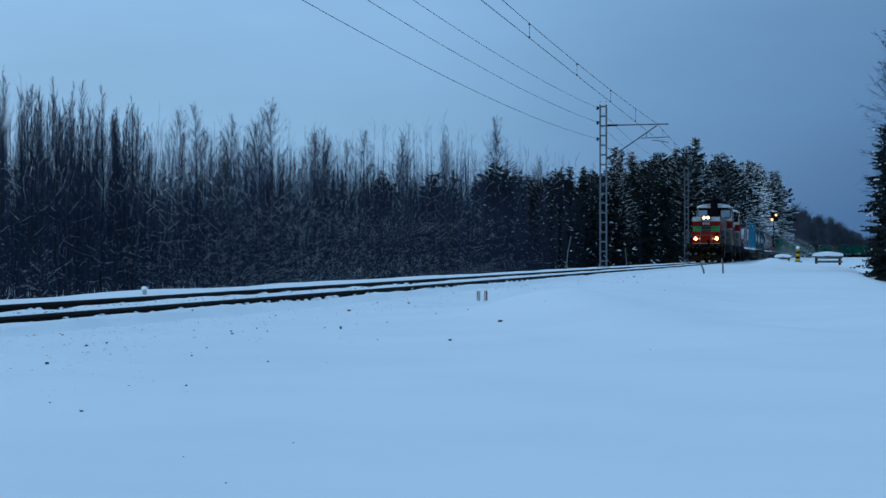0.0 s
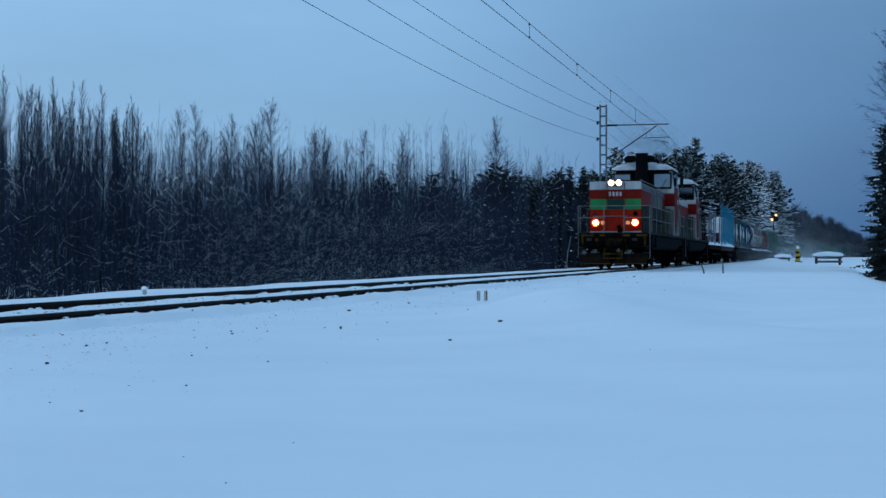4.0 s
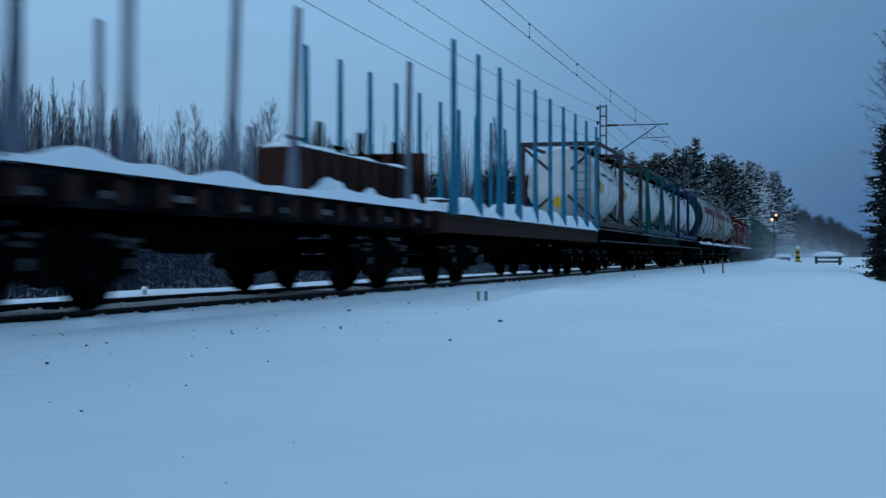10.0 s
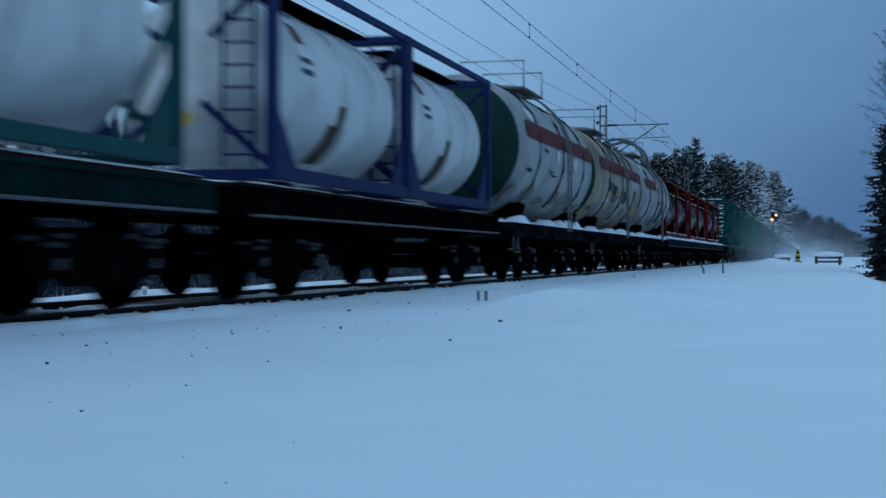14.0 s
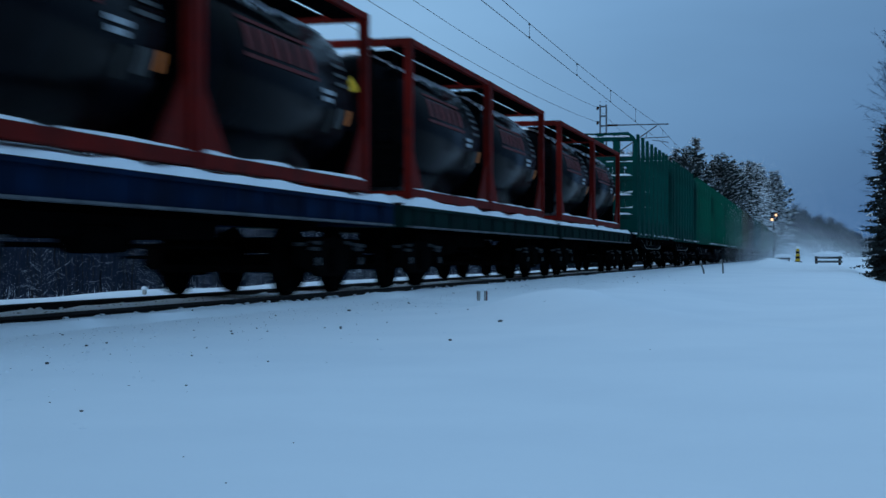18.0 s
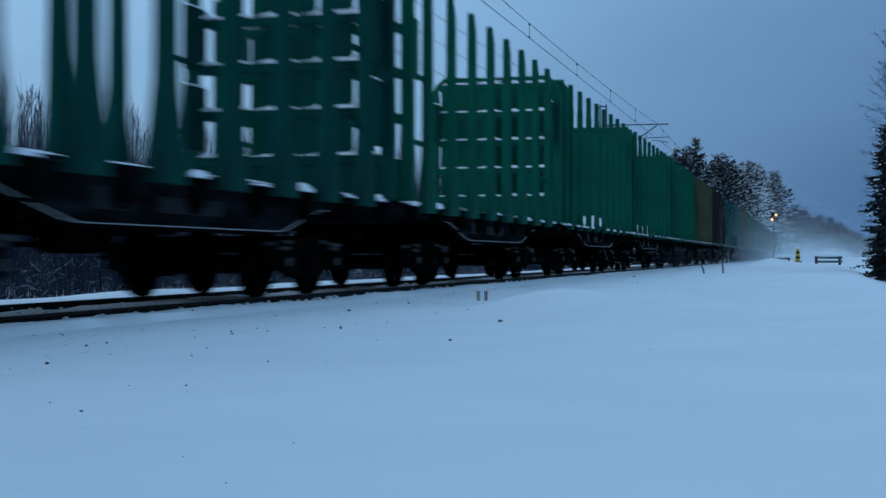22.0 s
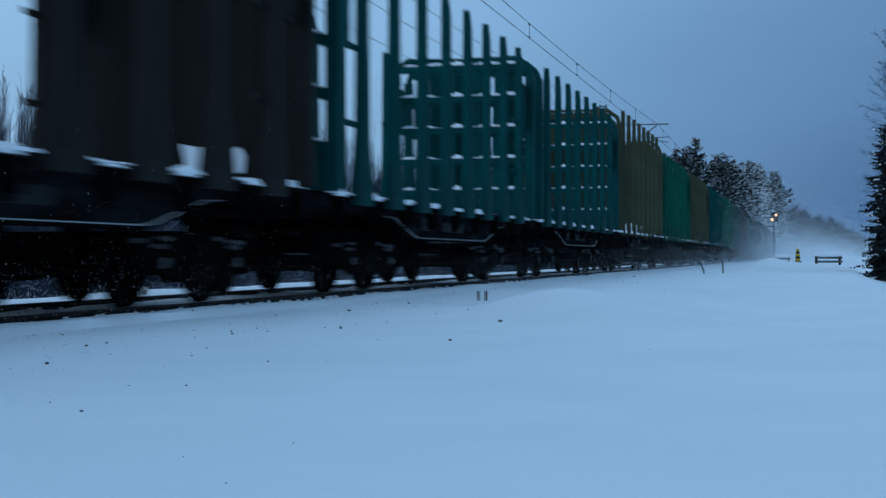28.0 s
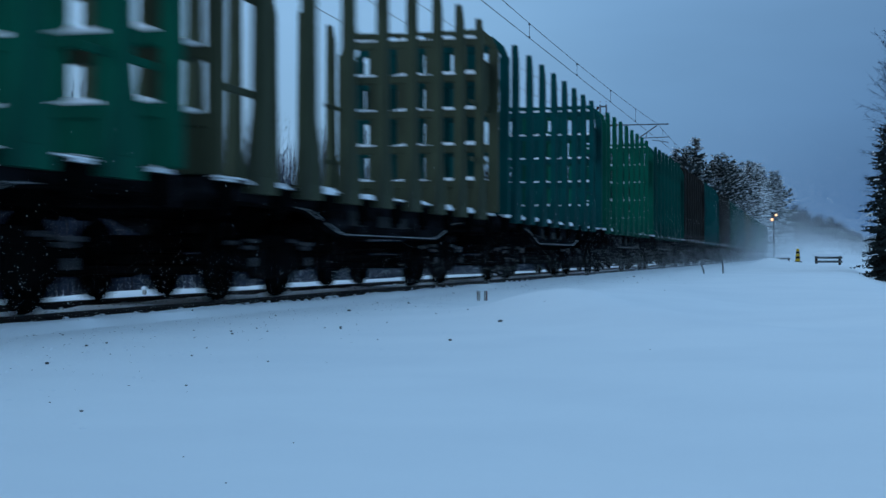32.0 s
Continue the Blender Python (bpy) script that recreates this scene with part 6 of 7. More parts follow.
# stones lying on the snow beside the track
STONE_SPOTS = ((-2.66, 12.47, 0.05), (-4.93, 15.06, 0.05), (-3.94, 11.8, 0.03), (-5.18, 18.4, 0.045), (-4.19, 7.28, 0.03), (-4.62, 8.53, 0.025),
               (-4.63, 8.83, 0.02), (-2.87, 6.27, 0.016), (-3.06, 5.34, 0.01), (-1.64, 4.42, 0.008), (-1.53, 3.6, 0.007), (-2.53, 10.11, 0.03),
               (-3.13, 10.25, 0.015), (-3.66, 14.02, 0.02), (-6.0, 13.26, 0.03), (-5.51, 9.8, 0.02), (-4.87, 41.6, 0.08), (-4.11, 25.1, 0.03))


def stone_mesh(seed):
    rnd = random.Random(seed)
    bm = bmesh.new()
    bmesh.ops.create_icosphere(bm, subdivisions=1, radius=1)
    for v in bm.verts:
        v.co *= rnd.uniform(0.7, 1.2)
        v.co.z *= 0.6
    me = bpy.data.meshes.new("stone")
    bm.to_mesh(me)
    bm.free()
    me.materials.append(STONE)
    return me


STONES = [stone_mesh(i) for i in range(5)]
_r = random.Random(8)
for _i, (_x, _y, _s) in enumerate(STONE_SPOTS):
    o = tagged(new("stone", STONES[_i % 5]), "dark ballast stone lying on the snow", "stone", "stones on the snow")
    o.matrix_basis = pose(_x, _y, ground_z(_x, _y) + _s * 0.15, 0, 0, _r.uniform(0, 360)) @ Matrix.Diagonal((_s * 0.5, _s * 0.5, _s * 0.5, 1))
for _i in range(130):
    _y = 5 + 40 * _r.random() ** 1.6
    _x, _s = LINE_X + 1.5 + abs(_r.gauss(0, 1.5)), _r.choice((0.004, 0.005, 0.006, 0.009, 0.013))
    o = tagged(new("stone", STONES[_i % 5]), "small dark ballast stone lying on the snow", "stone", "stones on the snow")
    o.matrix_basis = pose(_x, _y, ground_z(_x, _y) + _s * 0.2, 0, 0, _r.uniform(0, 360)) @ Matrix.Diagonal((_s, _s, _s, 1))


# crumbs of snow and ballast thrown out along the track
def crumbs(name, label, count, sizes, mat, seed, reach, start=1.25):
    rng = np.random.default_rng(seed)
    Y = 4 + 46 * rng.random(count) ** 1.5
    X = LINE_X + start + (np.abs(rng.normal(0, reach, count)) if start > 0 else rng.uniform(0, reach, count))
    S = rng.uniform(*sizes, count)[:, None]
    P = np.stack([X, Y, [ground_z(x, y) for x, y in zip(X, Y)]], 1)
    dirs = np.array([(1, 0, 0), (0, 1, 0), (-1, 0, 0), (0, -1, 0), (0, 0, 0.35)])
    v = np.stack([P + d * S * rng.uniform(0.6, 1.3, (count, 1)) for d in dirs], 1).reshape(-1, 3)
    base = (np.arange(count) * 5)[:, None]
    f = np.concatenate([base + np.array(q) for q in ((0, 1, 4), (1, 2, 4), (2, 3, 4), (3, 0, 4))])
    me = bpy.data.meshes.new(name)
    me.from_pydata(v.tolist(), [], f.tolist())
    me.materials.append(mat)
    return tagged(new(name, me), label, "debris", kind="stuff")


crumbs("snow_crumbs", "small crumbs of snow thrown out from the track", 6000, (0.006, 0.022), SNOW, 3, 1.1)
crumbs("grit", "dark grit scattered on the snow by the track", 1500, (0.003, 0.008), STONE, 4, 1.3)
crumbs("grit", "dark grit between the rails", 1100, (0.006, 0.022), STONE, 14, 1.2, -0.6)


# ---- trees ----
def rod(v, f, a, b, ra, rb, n=3):
    """A thin tapered bar into plain lists."""
    d = b - a
    u = d.orthogonal().normalized()
    w = d.normalized().cross(u)
    k = len(v)
    for p, r in ((a, ra), (b, rb)):
        for i in range(n):
            t = 2 * math.pi * i / n
            v.append(tuple(p + (u * math.cos(t) + w * math.sin(t)) * r))
    for i in range(n):
        j = (i + 1) % n
        f.append((k + i, k + j, k + n + j, k + n + i))


def plain_mesh(name, v, f, mat):
    me = bpy.data.meshes.new(name)
    me.from_pydata(v, [], f)
    me.materials.append(mat)
    return me


def crown_mesh(v, f, mat, sv, sf):
    """Twigs or needles, with the snow that lies on them."""
    k, n = len(v), len(f)
    me = plain_mesh("crown", v + sv, f + [tuple(i + k for i in q) for q in sf], mat)
    me.materials.append(SNOW)
    me.polygons.foreach_set("material_index", [0] * n + [1] * len(sf))
    return me


def bare_tree(seed, H, birch, low, spread_k, snow, steep=1.0, twigs=9, stout=1.0, mat=None, droop=0.0):
    """A leafless tree: trunk, curved limbs with fine twigs, and snow on the low ones."""
    rnd = random.Random(seed)
    tv, tf, bv, bf, sv, sf = [], [], [], [], [], []
    n = 9
    pts = [Vector((0, 0, -0.3))]
    lean = Vector((rnd.gauss(0, 0.02), rnd.gauss(0, 0.02), 0)) * H
    for i in range(1, n + 1):
        s = i / n
        pts.append(Vector((rnd.gauss(0, 0.006) * H, rnd.gauss(0, 0.006) * H, H * s)) + lean * s * s)
    r0 = (0.0042 * H + 0.006) * stout
    for i in range(n):
        rod(tv, tf, pts[i], pts[i + 1], r0 * (1 - i / n) ** 0.9 + 0.004, r0 * (1 - (i + 1) / n) ** 0.9 + 0.004, 5)

    def on(t):
        q = t * n
        i = min(n - 1, int(q))
        return pts[i].lerp(pts[i + 1], q - i)
    count = int(18 + 8 * H)
    for b in range(count):
        s = (b + rnd.random()) / count
        t = low + (0.99 - low) * s
        a = rnd.uniform(0, 2 * math.pi)
        L = spread_k * H * (0.05 + 0.20 * math.sin(math.pi * (0.30 + 0.66 * s))) * rnd.uniform(0.5, 1.3)
        rise = steep * rnd.uniform(0.6, 1.2) * (0.16 + 0.5 * s + 1.3 * s * s)
        d = Vector((math.cos(a), math.sin(a), rise)).normalized()
        p = on(t)
        knots = [p]
        for k in range(3):
            knots.append(knots[-1] + d * L / 3)
            d = (d + Vector((rnd.gauss(0, 0.08), rnd.gauss(0, 0.08), rnd.gauss(0.10, 0.08) - droop * k))).normalized()
        w = 0.0046 * stout * (1.15 - 0.5 * s)
        for k in range(3):
            rod(bv, bf, knots[k], knots[k + 1], w * (1 - 0.28 * k), w * (0.72 - 0.26 * k))
        for k in range(twigs):
            q = rnd.uniform(0.15, 1.0) * 2.999
            i = int(q)
            o = knots[i].lerp(knots[i + 1], q - i)
            td = (d * 0.8 + Vector((rnd.gauss(0, 0.42), rnd.gauss(0, 0.42), rnd.gauss(0.32 - 2 * droop, 0.34)))).normalized()
            e = o + td * L * rnd.uniform(0.14, 0.40)
            rod(bv, bf, o, e, 0.0030 * stout, 0.0015 * stout)
        if t < 0.66 and rnd.random() < snow:
            lift = Vector((0, 0, 0.006))
            for k in ((0, 1), (1,), (1, 2))[b % 3]:
                rod(sv, sf, knots[k] + lift, knots[k + 1] + lift, 0.0048, 0.0028)
    return (plain_mesh("trunk", tv, tf, mat or (BARK_BIRCH if birch else BARK)), crown_mesh(bv, bf, mat or TWIG, sv, sf))


def thicket(name, label, count, area, heights, seed, snow, thick=1.0, shoots=26, tall_end=0.0):
    """Stems too many to count, joined: three-sided stems with fine side shoots, and snow on some low sprays."""
    rng = np.random.default_rng(seed)
    x0, x1, y0, y1 = area
    X, Y = rng.uniform(x0, x1, count), rng.uniform(y0, y1, count)
    Z = np.array([ground_z(x, y) for x, y in zip(X, Y)]) - 0.1
    H = rng.uniform(*heights, count)
    foot = np.stack([X, Y, Z], 1)
    top = foot + np.stack([rng.normal(0, 0.35, count), rng.normal(0, 0.35, count), H], 1)
    A, B, R0, R1 = [foot], [top], [0.0030 * H + 0.004], [np.full(count, 0.003)]
    for k in range(shoots):
        t = rng.uniform(0.06, 0.98, count)[:, None]
        a = foot + (top - foot) * t
        ang = rng.uniform(0, 2 * np.pi, count)
        L = (H * (0.13 * (1 - t[:, 0]) + 0.055) * rng.uniform(0.5, 1.4, count))[:, None]
        d = np.stack([np.cos(ang), np.sin(ang), rng.uniform(-0.12, 0.34, count) + 2.4 * t[:, 0] ** 2 * rng.uniform(0.5, 1.0, count)], 1)
        d /= np.linalg.norm(d, axis=1)[:, None]
        A.append(a)
        B.append(a + d * L)
        R0.append(np.full(count, 0.0040 * thick))
        R1.append(np.full(count, 0.0018 * thick))
    A, B, R0, R1 = (np.concatenate(v) for v in (A, B, R0, R1))

    def bars(A, B, R0, R1, mat, nm):
        d = (B - A) / np.linalg.norm(B - A, axis=1)[:, None]
        u = np.cross(d, [0.3, 0.9, 0.1])
        u /= np.linalg.norm(u, axis=1)[:, None]
        w = np.cross(d, u)
        rings = [P + (u * math.cos(a) + w * math.sin(a)) * R[:, None] for P, R in ((A, R0), (B, R1)) for a in (0, 2.094, 4.189)]
        v = np.stack(rings, 1).reshape(-1, 3)
        base = (np.arange(len(A)) * 6)[:, None]
        f = np.concatenate([base + np.array(q) for q in ((0, 1, 4, 3), (1, 2, 5, 4), (2, 0, 3, 5))])
        return plain_mesh(nm, v.tolist(), f.tolist(), mat)
    ob = tagged(new(name, bars(A, B, R0, R1, TWIG if thick < 3 else HAZE_TWIG, name)), label, "thicket", kind="stuff")
    # frost lying along some of the lower shoots, most where the wood stands open
    n = int(count * snow)
    if n:
        height = (A[count:, 2] - np.tile(Z, shoots)) / np.tile(H, shoots)
        along = np.tile(Y, shoots)
        odds = np.clip((along - 40) / 28, 0.16, 1) * np.clip((112 - along) / 22, 0.12, 1) * (height < 0.72) * (1.1 - height)
        who = count + rng.choice(len(odds), n, False, odds / odds.sum())
        a, b = A[who], B[who]
        cut = rng.uniform(0.3, 0.8, n)[:, None]
        r = rng.uniform(0.0026, 0.0066, n) * max(1.0, thick * 0.7)
        lift = np.array([0, 0, 0.006])
        tagged(part("branch_snow", bars(a + lift, a + (b - a) * cut + lift, r, r * 0.6, SNOW, "branch_snow"), None, ob), kind="stuff")
    return ob


def conifer(seed, H, pine, snow, low_k=0.05, wide=0.24, full=0.8):
    """A spruce in drooping whorls, or a pine with a high uneven crown."""
    rnd = random.Random(seed)
    tv, tf, nv, nf, sv, sf = [], [], [], [], [], []
    rod(tv, tf, Vector((0, 0, -0.3)), Vector((0, 0, H * 0.5)), 0.012 * H, 0.008 * H, 7)
    rod(tv, tf, Vector((0, 0, H * 0.5)), Vector((rnd.gauss(0, 0.1), 0, H)), 0.008 * H, 0.012, 6)
    rows = int(H * (2.4 if pine else 2.9))
    low = 0.38 if pine else low_k
    for w in range(rows):
        t = low + (0.99 - low) * w / rows
        z = H * t
        reach = (0.19 * H * math.sin(math.pi * min(1, (t - low) / (1 - low) * 0.75 + 0.25)) if pine else wide * H * (1 - t) ** full) + 0.10
        for b in range(6 if pine else 7):
            if rnd.random() < (0.25 if pine else 0.12):
                continue
            a = rnd.uniform(0, 2 * math.pi)
            L = reach * rnd.uniform(0.6, 1.15)
            d = Vector((math.cos(a), math.sin(a), rnd.uniform(0.05, 0.6) if pine else rnd.uniform(-0.5, -0.1) + 0.6 * t))
            p = Vector((0, 0, z + rnd.uniform(-0.2, 0.2)))
            rod(tv, tf, p, p + d * L, 0.02, 0.006)
            side = Vector((-math.sin(a), math.cos(a), 0))
            m = 10 if pine else 11
            for k in range(m):
                s = (k + 1) / m if not pine else rnd.uniform(0.4, 1.05)
                o = p + d * L * s
                for _ in range(3):
                    wd = L * (0.19 if pine else 0.22 * (1.25 - s)) * rnd.uniform(0.7, 1.3) + 0.06
                    dr = (side * rnd.choice((-1, 1)) * rnd.uniform(0.4, 1.0) + d * rnd.uniform(0.1, 0.7) + Vector((0, 0, rnd.uniform(-0.5, 0.35) if not pine else rnd.uniform(-0.1, 0.7)))).normalized()
                    tip = o + dr * wd
                    n2 = dr.cross(Vector((rnd.gauss(0, 1), rnd.gauss(0, 1), rnd.gauss(0, 1)))).normalized() * wd * 0.30
                    i = len(nv)
                    mid = o.lerp(tip, 0.55)
                    nv.extend((tuple(o), tuple(mid + n2), tuple(tip), tuple(mid - n2)))
                    nf.append((i, i + 1, i + 2, i + 3))
                if rnd.random() < snow:
                    i = len(sv)
                    wd = 0.03 + L * rnd.uniform(0.05, 0.11) * (1.15 - s * 0.6)
                    up = Vector((0, 0, 0.03 + 0.10 * wd))
                    back, fore = o - d * L * 0.14, o + d * L * 0.16
                    sv.extend((tuple(back + up), tuple(o + side * wd - up * 0.8), tuple(fore - up * 1.2), tuple(o - side * wd - up * 0.8), tuple(o + up * 2.2)))
                    sf.extend(((i, i + 1, i + 4), (i + 1, i + 2, i + 4), (i + 2, i + 3, i + 4), (i + 3, i, i + 4)))
    return plain_mesh("trunk", tv, tf, BARK), crown_mesh(nv, nf, NEEDLE, sv, sf)


def grow(meshes, x, y, z, scale, turn, name, label, group):
    t = thing(name, label, "tree" if name != "bush" else "bush", group, pose(x, y, z, 0, 0, turn) @ Matrix.Diagonal((scale, scale, scale, 1)))
    for n, me in zip(("trunk", "crown"), meshes):
        part(n, me, None, t)
    return t


def plant():
    rnd = random.Random(12)
    thin = [bare_tree(100 + i, 8.0, i % 4 == 0, 0.08, 0.42, 0.14, 2.0, 26, 0.72) for i in range(7)]
    frosted = [bare_tree(130 + i, 8.0, i % 3 == 0, 0.06, 0.44, 0.6, 1.7, 24, 0.78) for i in range(6)]
    tall = [bare_tree(200 + i, 11.0, True, 0.30, 0.66, 0.12, 1.4, 24, 1.1, None, 0.05) for i in range(6)]
    weeping = [bare_tree(240 + i, 11.0, True, 0.30, 0.42, 0.0, 1.0, 26, 1.2, None, 0.16) for i in range(2)]
    shrub = [bare_tree(300 + i, 3.2, False, 0.05, 1.0, 0.8, 0.8, 12) for i in range(4)]
    hazed = [bare_tree(350 + i, 20.0, False, 0.16, 1.25, 0.0, 0.9, 12, 9.0, HAZE_TWIG) for i in range(4)]
    spruce = [conifer(400 + i, 10.0, False, 0.04, 0.07) for i in range(4)]
    slim = [conifer(460 + i, 10.0, False, 0.03, 0.05, 0.17, 0.5) for i in range(3)]
    snowy = [conifer(420 + i, 16.0, False, 0.5, 0.10, 0.20, 0.55) for i in range(4)]
    pine = [conifer(440 + i, 15.0, True, 0.5) for i in range(4)]
    dark_pine = [conifer(480 + i, 13.0, True, 0.03) for i in range(3)]
    lab_thin = "slender leafless young tree with frosted lower twigs"
    lab_tall = "tall leafless birch with a fine open crown"
    lab_shrub = "leafless snow-laden bush at the edge of the wood"
    lab_spruce = "dark spruce with drooping branches"
    lab_snowy = "tall conifer with snow on its branches"

    def put(kind, x, y, h, base, name, label, group):
        me = rnd.choice(kind)
        grow(me, x, y, ground_z(x, y) - 0.05, h / base, rnd.uniform(0, 360), name, label, group)
    # young wood beyond the line, closest and tallest at its near end
    for i in range(190):
        y = 36 + 60 * rnd.random()
        x = -22.5 - 9 * rnd.random() ** 1.2
        put(frosted if rnd.random() < (y - 42) / 24 else thin, x, y, rnd.uniform(5.2, 7.2) * (1.10 - 0.0020 * y) * (1.0 if x > -27 else 1.12), 8.0, "young_tree", lab_thin, "young trees beyond the line")
    for i in range(70):
        x = -23 - 9 * rnd.random()
        put(thin, x, -x * rnd.uniform(1.55, 1.98), rnd.uniform(6.4, 7.4) * (0.75 - 0.0115 * x), 8.0, "young_tree", lab_thin, "young trees beyond the line")
    for i in range(55):
        y = rnd.uniform(90, 190)
        put(thin, -16.5 - 9 * rnd.random() - max(0, 150 - y) * 0.1, y, rnd.uniform(5.0, 8.0), 8.0, "young_tree", lab_thin, "young trees beyond the line")
    thicket("thicket", "dense leafless undergrowth filling the wood", 4200, (-46, -23.5, 36, 104), (4.2, 7.6), 5, 6.0, 1.0, 24)
    thicket("thicket", "dense leafless undergrowth farther along the wood", 3200, (-44, -20, 88, 205), (5.0, 11.0), 6, 1.6, 1.6, 22)
    thicket("brushwood", "low frosted brushwood at the foot of the wood", 1500, (-25.5, -20.5, 34, 130), (1.2, 3.2), 7, 3.2, 1.0, 18)
    for i in range(40):
        y = rnd.uniform(58, 190)
        x = -25 - 12 * rnd.random()
        put(tall, x, y, rnd.uniform(7.0, 10.0) * (0.82 + 0.0024 * y), 11.0, "birch", lab_tall, "birches beyond the line")
    for x, y, h in ((-31, 77, 9.2), (-30, 86, 9.4), (-30, 95, 10.2), (-31, 108, 11.0), (-30, 119, 11.6), (-30, 139, 15.0), (-31, 143, 14.2), (-28, 150, 12.0), (-33, 66, 8.6)):
        put(tall, x, y, h, 11.0, "birch", lab_tall, "birches beyond the line")
    for i in range(80):
        y = rnd.uniform(34, 130)
        put(shrub, -20.5 - 4 * rnd.random(), y, rnd.uniform(1.4, 2.8), 3.2, "bush", lab_shrub, "bushes at the wood's edge")
    # spruces deeper in the wood, and where it closes in on the line
    for i in range(80):
        y = 40 + 90 * rnd.random()
        put(spruce, -34 - 10 * rnd.random(), y, rnd.uniform(4.4, 6.2), 10.0, "spruce", lab_spruce, "spruces deep in the wood")
    for i in range(96):
        y = rnd.uniform(112, 225)
        x = -15.5 - 17 * rnd.random() - max(0, 165 - y) * 0.14
        deep = i % 4 == 0
        put(pine if deep else spruce, x, y, rnd.uniform(5.2, 9.2) * (0.62 + 0.0038 * y), 15.0 if deep else 10.0, "spruce", lab_spruce, "spruces beyond the line")
    # dark pines and spruces that close the gap up to the line
    for i in range(44):
        y = rnd.uniform(138, 235)
        x = -y * rnd.uniform(0.100, 0.175)
        kind = dark_pine if i % 3 == 0 else spruce
        put(kind, x, y, 0.9 + y * rnd.uniform(0.050, 0.069), 13.0 if i % 3 == 0 else 10.0, "spruce", lab_spruce, "spruces beyond the line")
    for x, y, h, kind, base in ((-28.0, 130, 10.6, dark_pine, 13.0), (-26.6, 131, 9.3, dark_pine, 13.0), (-29.6, 133, 9.0, dark_pine, 13.0), (-24.9, 131, 9.0, dark_pine, 13.0),
                                (-21.5, 132, 10.2, slim, 10.0), (-33, 126, 9.4, dark_pine, 13.0), (-19.4, 136, 9.6, spruce, 10.0)):
        put(kind, x, y, h, base, "pine" if kind is dark_pine else "spruce", "dark pine with a dense uneven crown" if kind is dark_pine else lab_spruce, "spruces beyond the line")
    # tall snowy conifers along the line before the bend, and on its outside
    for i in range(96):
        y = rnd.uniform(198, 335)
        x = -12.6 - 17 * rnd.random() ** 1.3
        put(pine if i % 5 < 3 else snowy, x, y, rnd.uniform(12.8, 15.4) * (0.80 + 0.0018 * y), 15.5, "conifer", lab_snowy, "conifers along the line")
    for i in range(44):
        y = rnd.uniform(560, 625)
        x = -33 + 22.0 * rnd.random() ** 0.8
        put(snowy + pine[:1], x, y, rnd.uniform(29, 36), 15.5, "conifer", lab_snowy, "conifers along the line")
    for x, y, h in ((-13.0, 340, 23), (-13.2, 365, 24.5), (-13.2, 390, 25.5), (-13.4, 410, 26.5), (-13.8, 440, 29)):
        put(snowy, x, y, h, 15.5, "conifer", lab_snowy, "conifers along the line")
    # distant wood, its twigs coloured paler to stand for haze
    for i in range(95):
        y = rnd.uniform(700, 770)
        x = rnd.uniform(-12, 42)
        put(hazed, x, y, rnd.uniform(0.72, 1.08) * max(11, 25 - (x + 5) * 0.42), 20.0, "distant_tree", "distant bare tree across the fields, paled for haze", "distant wood")
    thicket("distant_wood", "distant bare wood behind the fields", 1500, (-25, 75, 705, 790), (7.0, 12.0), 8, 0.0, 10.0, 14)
    # trees on the camera's side of the line
    for x, y, h, k in ((3.15, 62, 6.7, slim), (3.3, 60, 6.0, slim), (3.75, 58, 7.4, slim), (4.0, 66, 8.0, slim), (4.75, 72, 8.6, slim), (3.55, 63.5, 11.6, weeping), (3.8, 59, 10.8, weeping),
                       (5.7, 66, 9, spruce), (6.5, 58, 10, tall), (5.3, 76, 9.5, slim)):
        fir = k in (slim, spruce)
        put(k, x, y, h, 10.0 if fir else 11.0, "spruce" if fir else "birch", lab_spruce if fir else lab_tall, "trees beside the field")


plant()


# ---- powder snow whirled up along the train, and the exhaust ----
def specks(name, count, box, size, fall, mat, seed):
    """A cloud of tiny flakes; fall: they thin out upwards with this height."""
    rng = np.random.default_rng(seed)
    x0, x1, y0, y1, z1 = box
    P = np.stack([rng.uniform(x0, x1, count), rng.uniform(y0, y1, count), np.minimum(z1, rng.exponential(fall, count))], 1)
    edge = np.clip((P[:, 0] - x0) / (x1 - x0), 0, 1)
    P[:, 2] *= 1.15 - 0.75 * edge
    s = rng.uniform(*size, count)[:, None]
    corners = [rng.normal(0, 0.9, (count, 3)) for _ in range(3)]
    v = np.stack([P + c * s for c in corners], 1).reshape(-1, 3)
    f = np.arange(count * 3).reshape(-1, 3)
    return plain_mesh(name, v.tolist(), f.tolist(), mat)


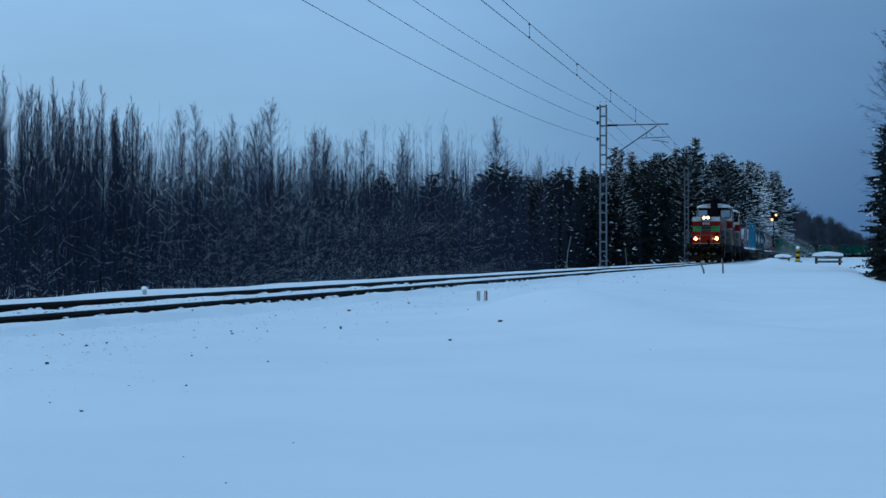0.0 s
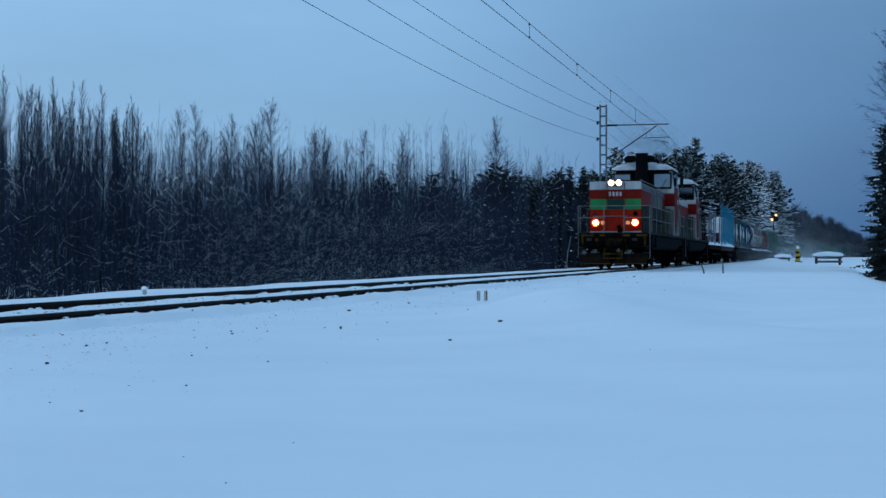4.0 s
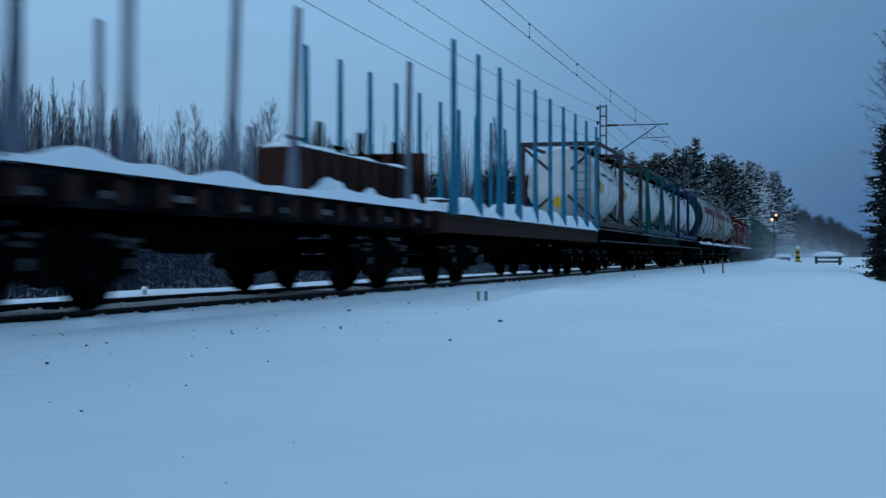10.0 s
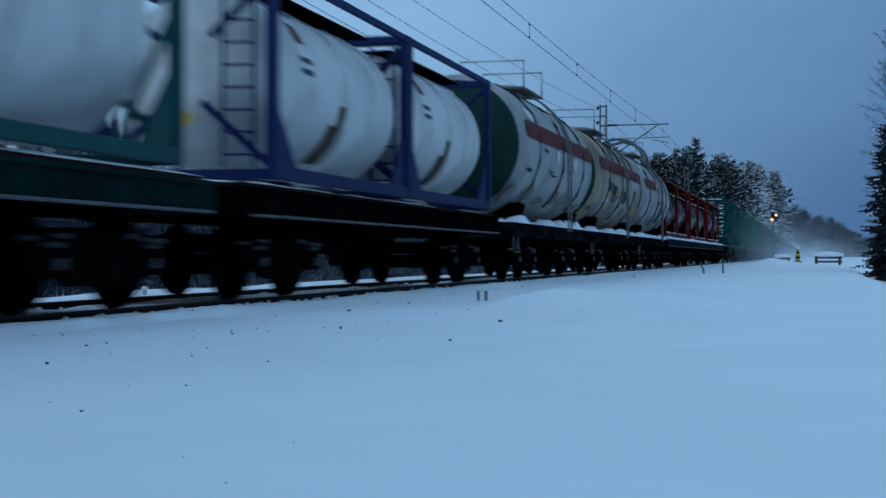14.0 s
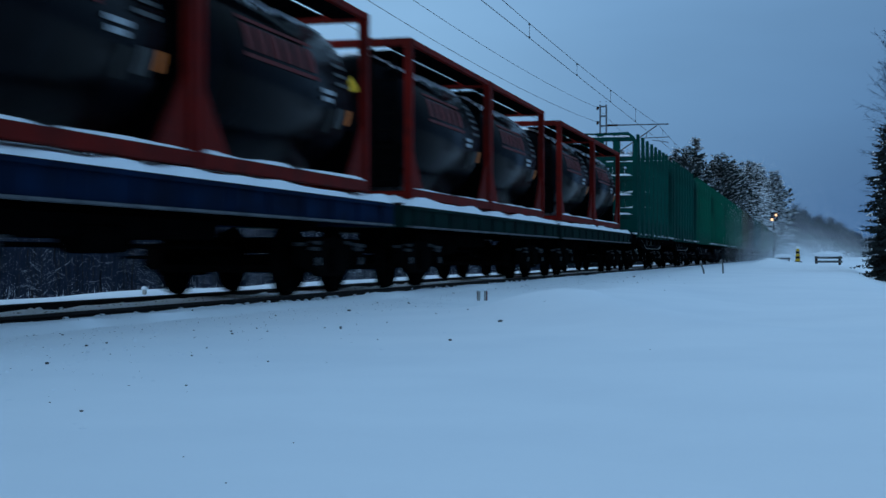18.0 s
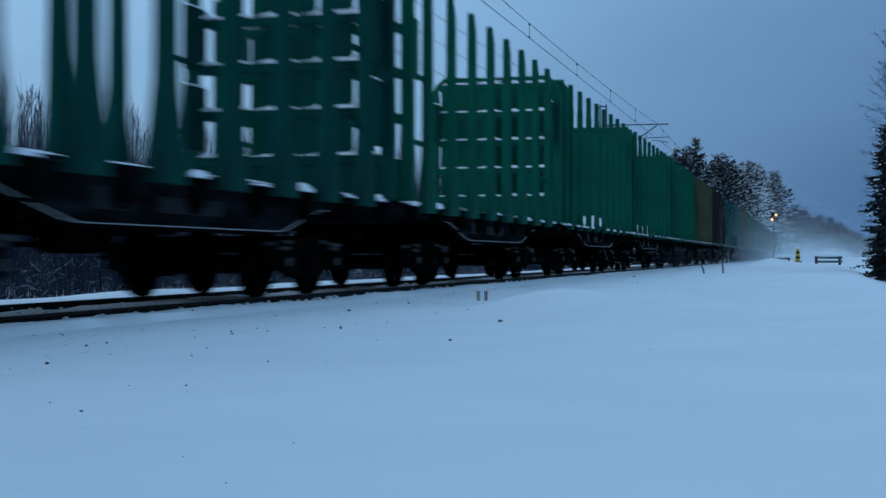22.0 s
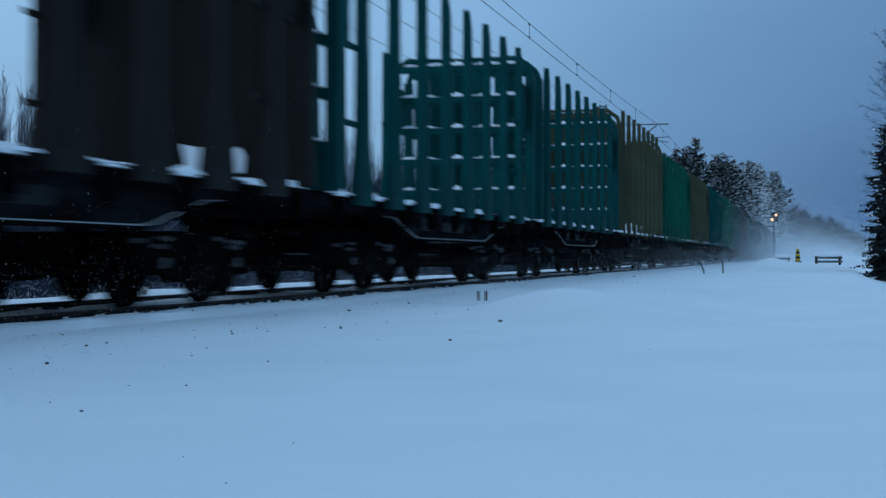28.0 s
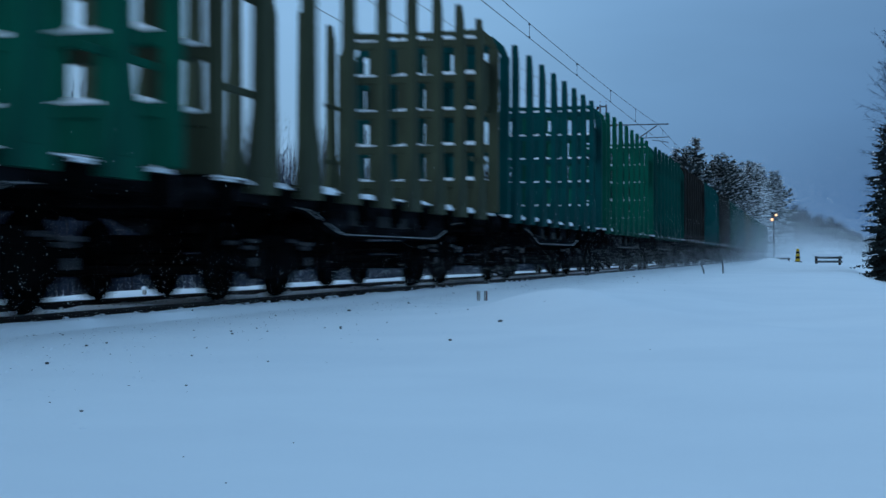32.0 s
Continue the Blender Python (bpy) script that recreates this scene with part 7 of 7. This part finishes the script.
DUST = []
_near = specks("snow_dust", 120000, (1.6, 5.0, -13, 13, 2.4), (0.0014, 0.0030), 0.45, FLAKES, 1)
_far = [specks("snow_dust", 210000, (1.5, 15.0, -16, 16, 10.0), (0.006, 0.0115), 2.3, FLAKES, 2 + _k) for _k in range(3)]
_thin = specks("snow_dust", 42000, (1.6, 5.0, -13, 13, 1.8), (0.0012, 0.0026), 0.32, FLAKES, 11)
for _s in (31, 48):
    DUST.append((tagged(new("snow_dust", _thin), "thin wisp of powder snow about the wheels", "snow dust", kind="stuff"), _s))
for _s in (64, 84, 104):
    DUST.append((tagged(new("snow_dust", _near), "low veil of powder snow beside the train", "snow dust", kind="stuff"), _s))
for _k in range(17):
    DUST.append((tagged(new("snow_dust", _far[_k % 3]), "drifting cloud of powder snow raised by the train", "snow dust", kind="stuff"), 125 + 24 * _k + 16 * max(0, _k - 11)))
FUMES = tagged(new("exhaust_fumes", specks("exhaust_fumes", 130000, (-1.4, 1.2, -4, 9, 3.0), (0.002, 0.0042), 0.9, SMOKE, 9)), "thin dark exhaust haze above the leading locomotive", "exhaust", kind="stuff")


# ---- what moves ----
START, SPEED, GAIN = 109.85, 13.16, 0.070      # metres to the first headlamp at 0 s, metres a second, and its growth


def gone(t):
    return SPEED * t + GAIN * t * t / 2


def motions():
    times = [i * 0.5 for i in range(int(SPAN * 2) + 1)]
    for ob, u in CONSIST:
        lift = ob["lift"] if "lift" in ob else 0.0
        rows = []
        for t in times:
            x, y, turn = on_line(START + u - gone(t))
            rows.append((t, pose(x, y, lift, 0, 0, turn)))
        walk(ob, rows)
    # the powder rises from the snow as the train runs through
    for ob, s in DUST:
        rows = []
        for t in [2.0 * i for i in range(17)]:
            x, y, turn = on_line(s - 0.5 * t)
            rows.append((t, pose(x, y, -0.1 - 6.5 * (1 - min(1, t / 26) ** 0.6), 0, 0, turn)))
        walk(ob, rows)
    walk(FUMES, [(t, pose(LINE_X, START + 12 - gone(t), 5.6)) for t in times])
    leads = {}
    for w, r in WHEELS:
        if r not in leads:
            leads[r] = w
            walk(w, [(k / FPS, pose(0, 0, 0, math.degrees(gone(k / FPS) / r) % 360)) for k in range(int(SPAN * FPS) + 1)])
        else:                               # wheelsets of one size turn alike
            w.rotation_mode = "QUATERNION"
            data = w.animation_data_create()
            data.action = leads[r].animation_data.action
            data.action_slot = leads[r].animation_data.action_slot


motions()
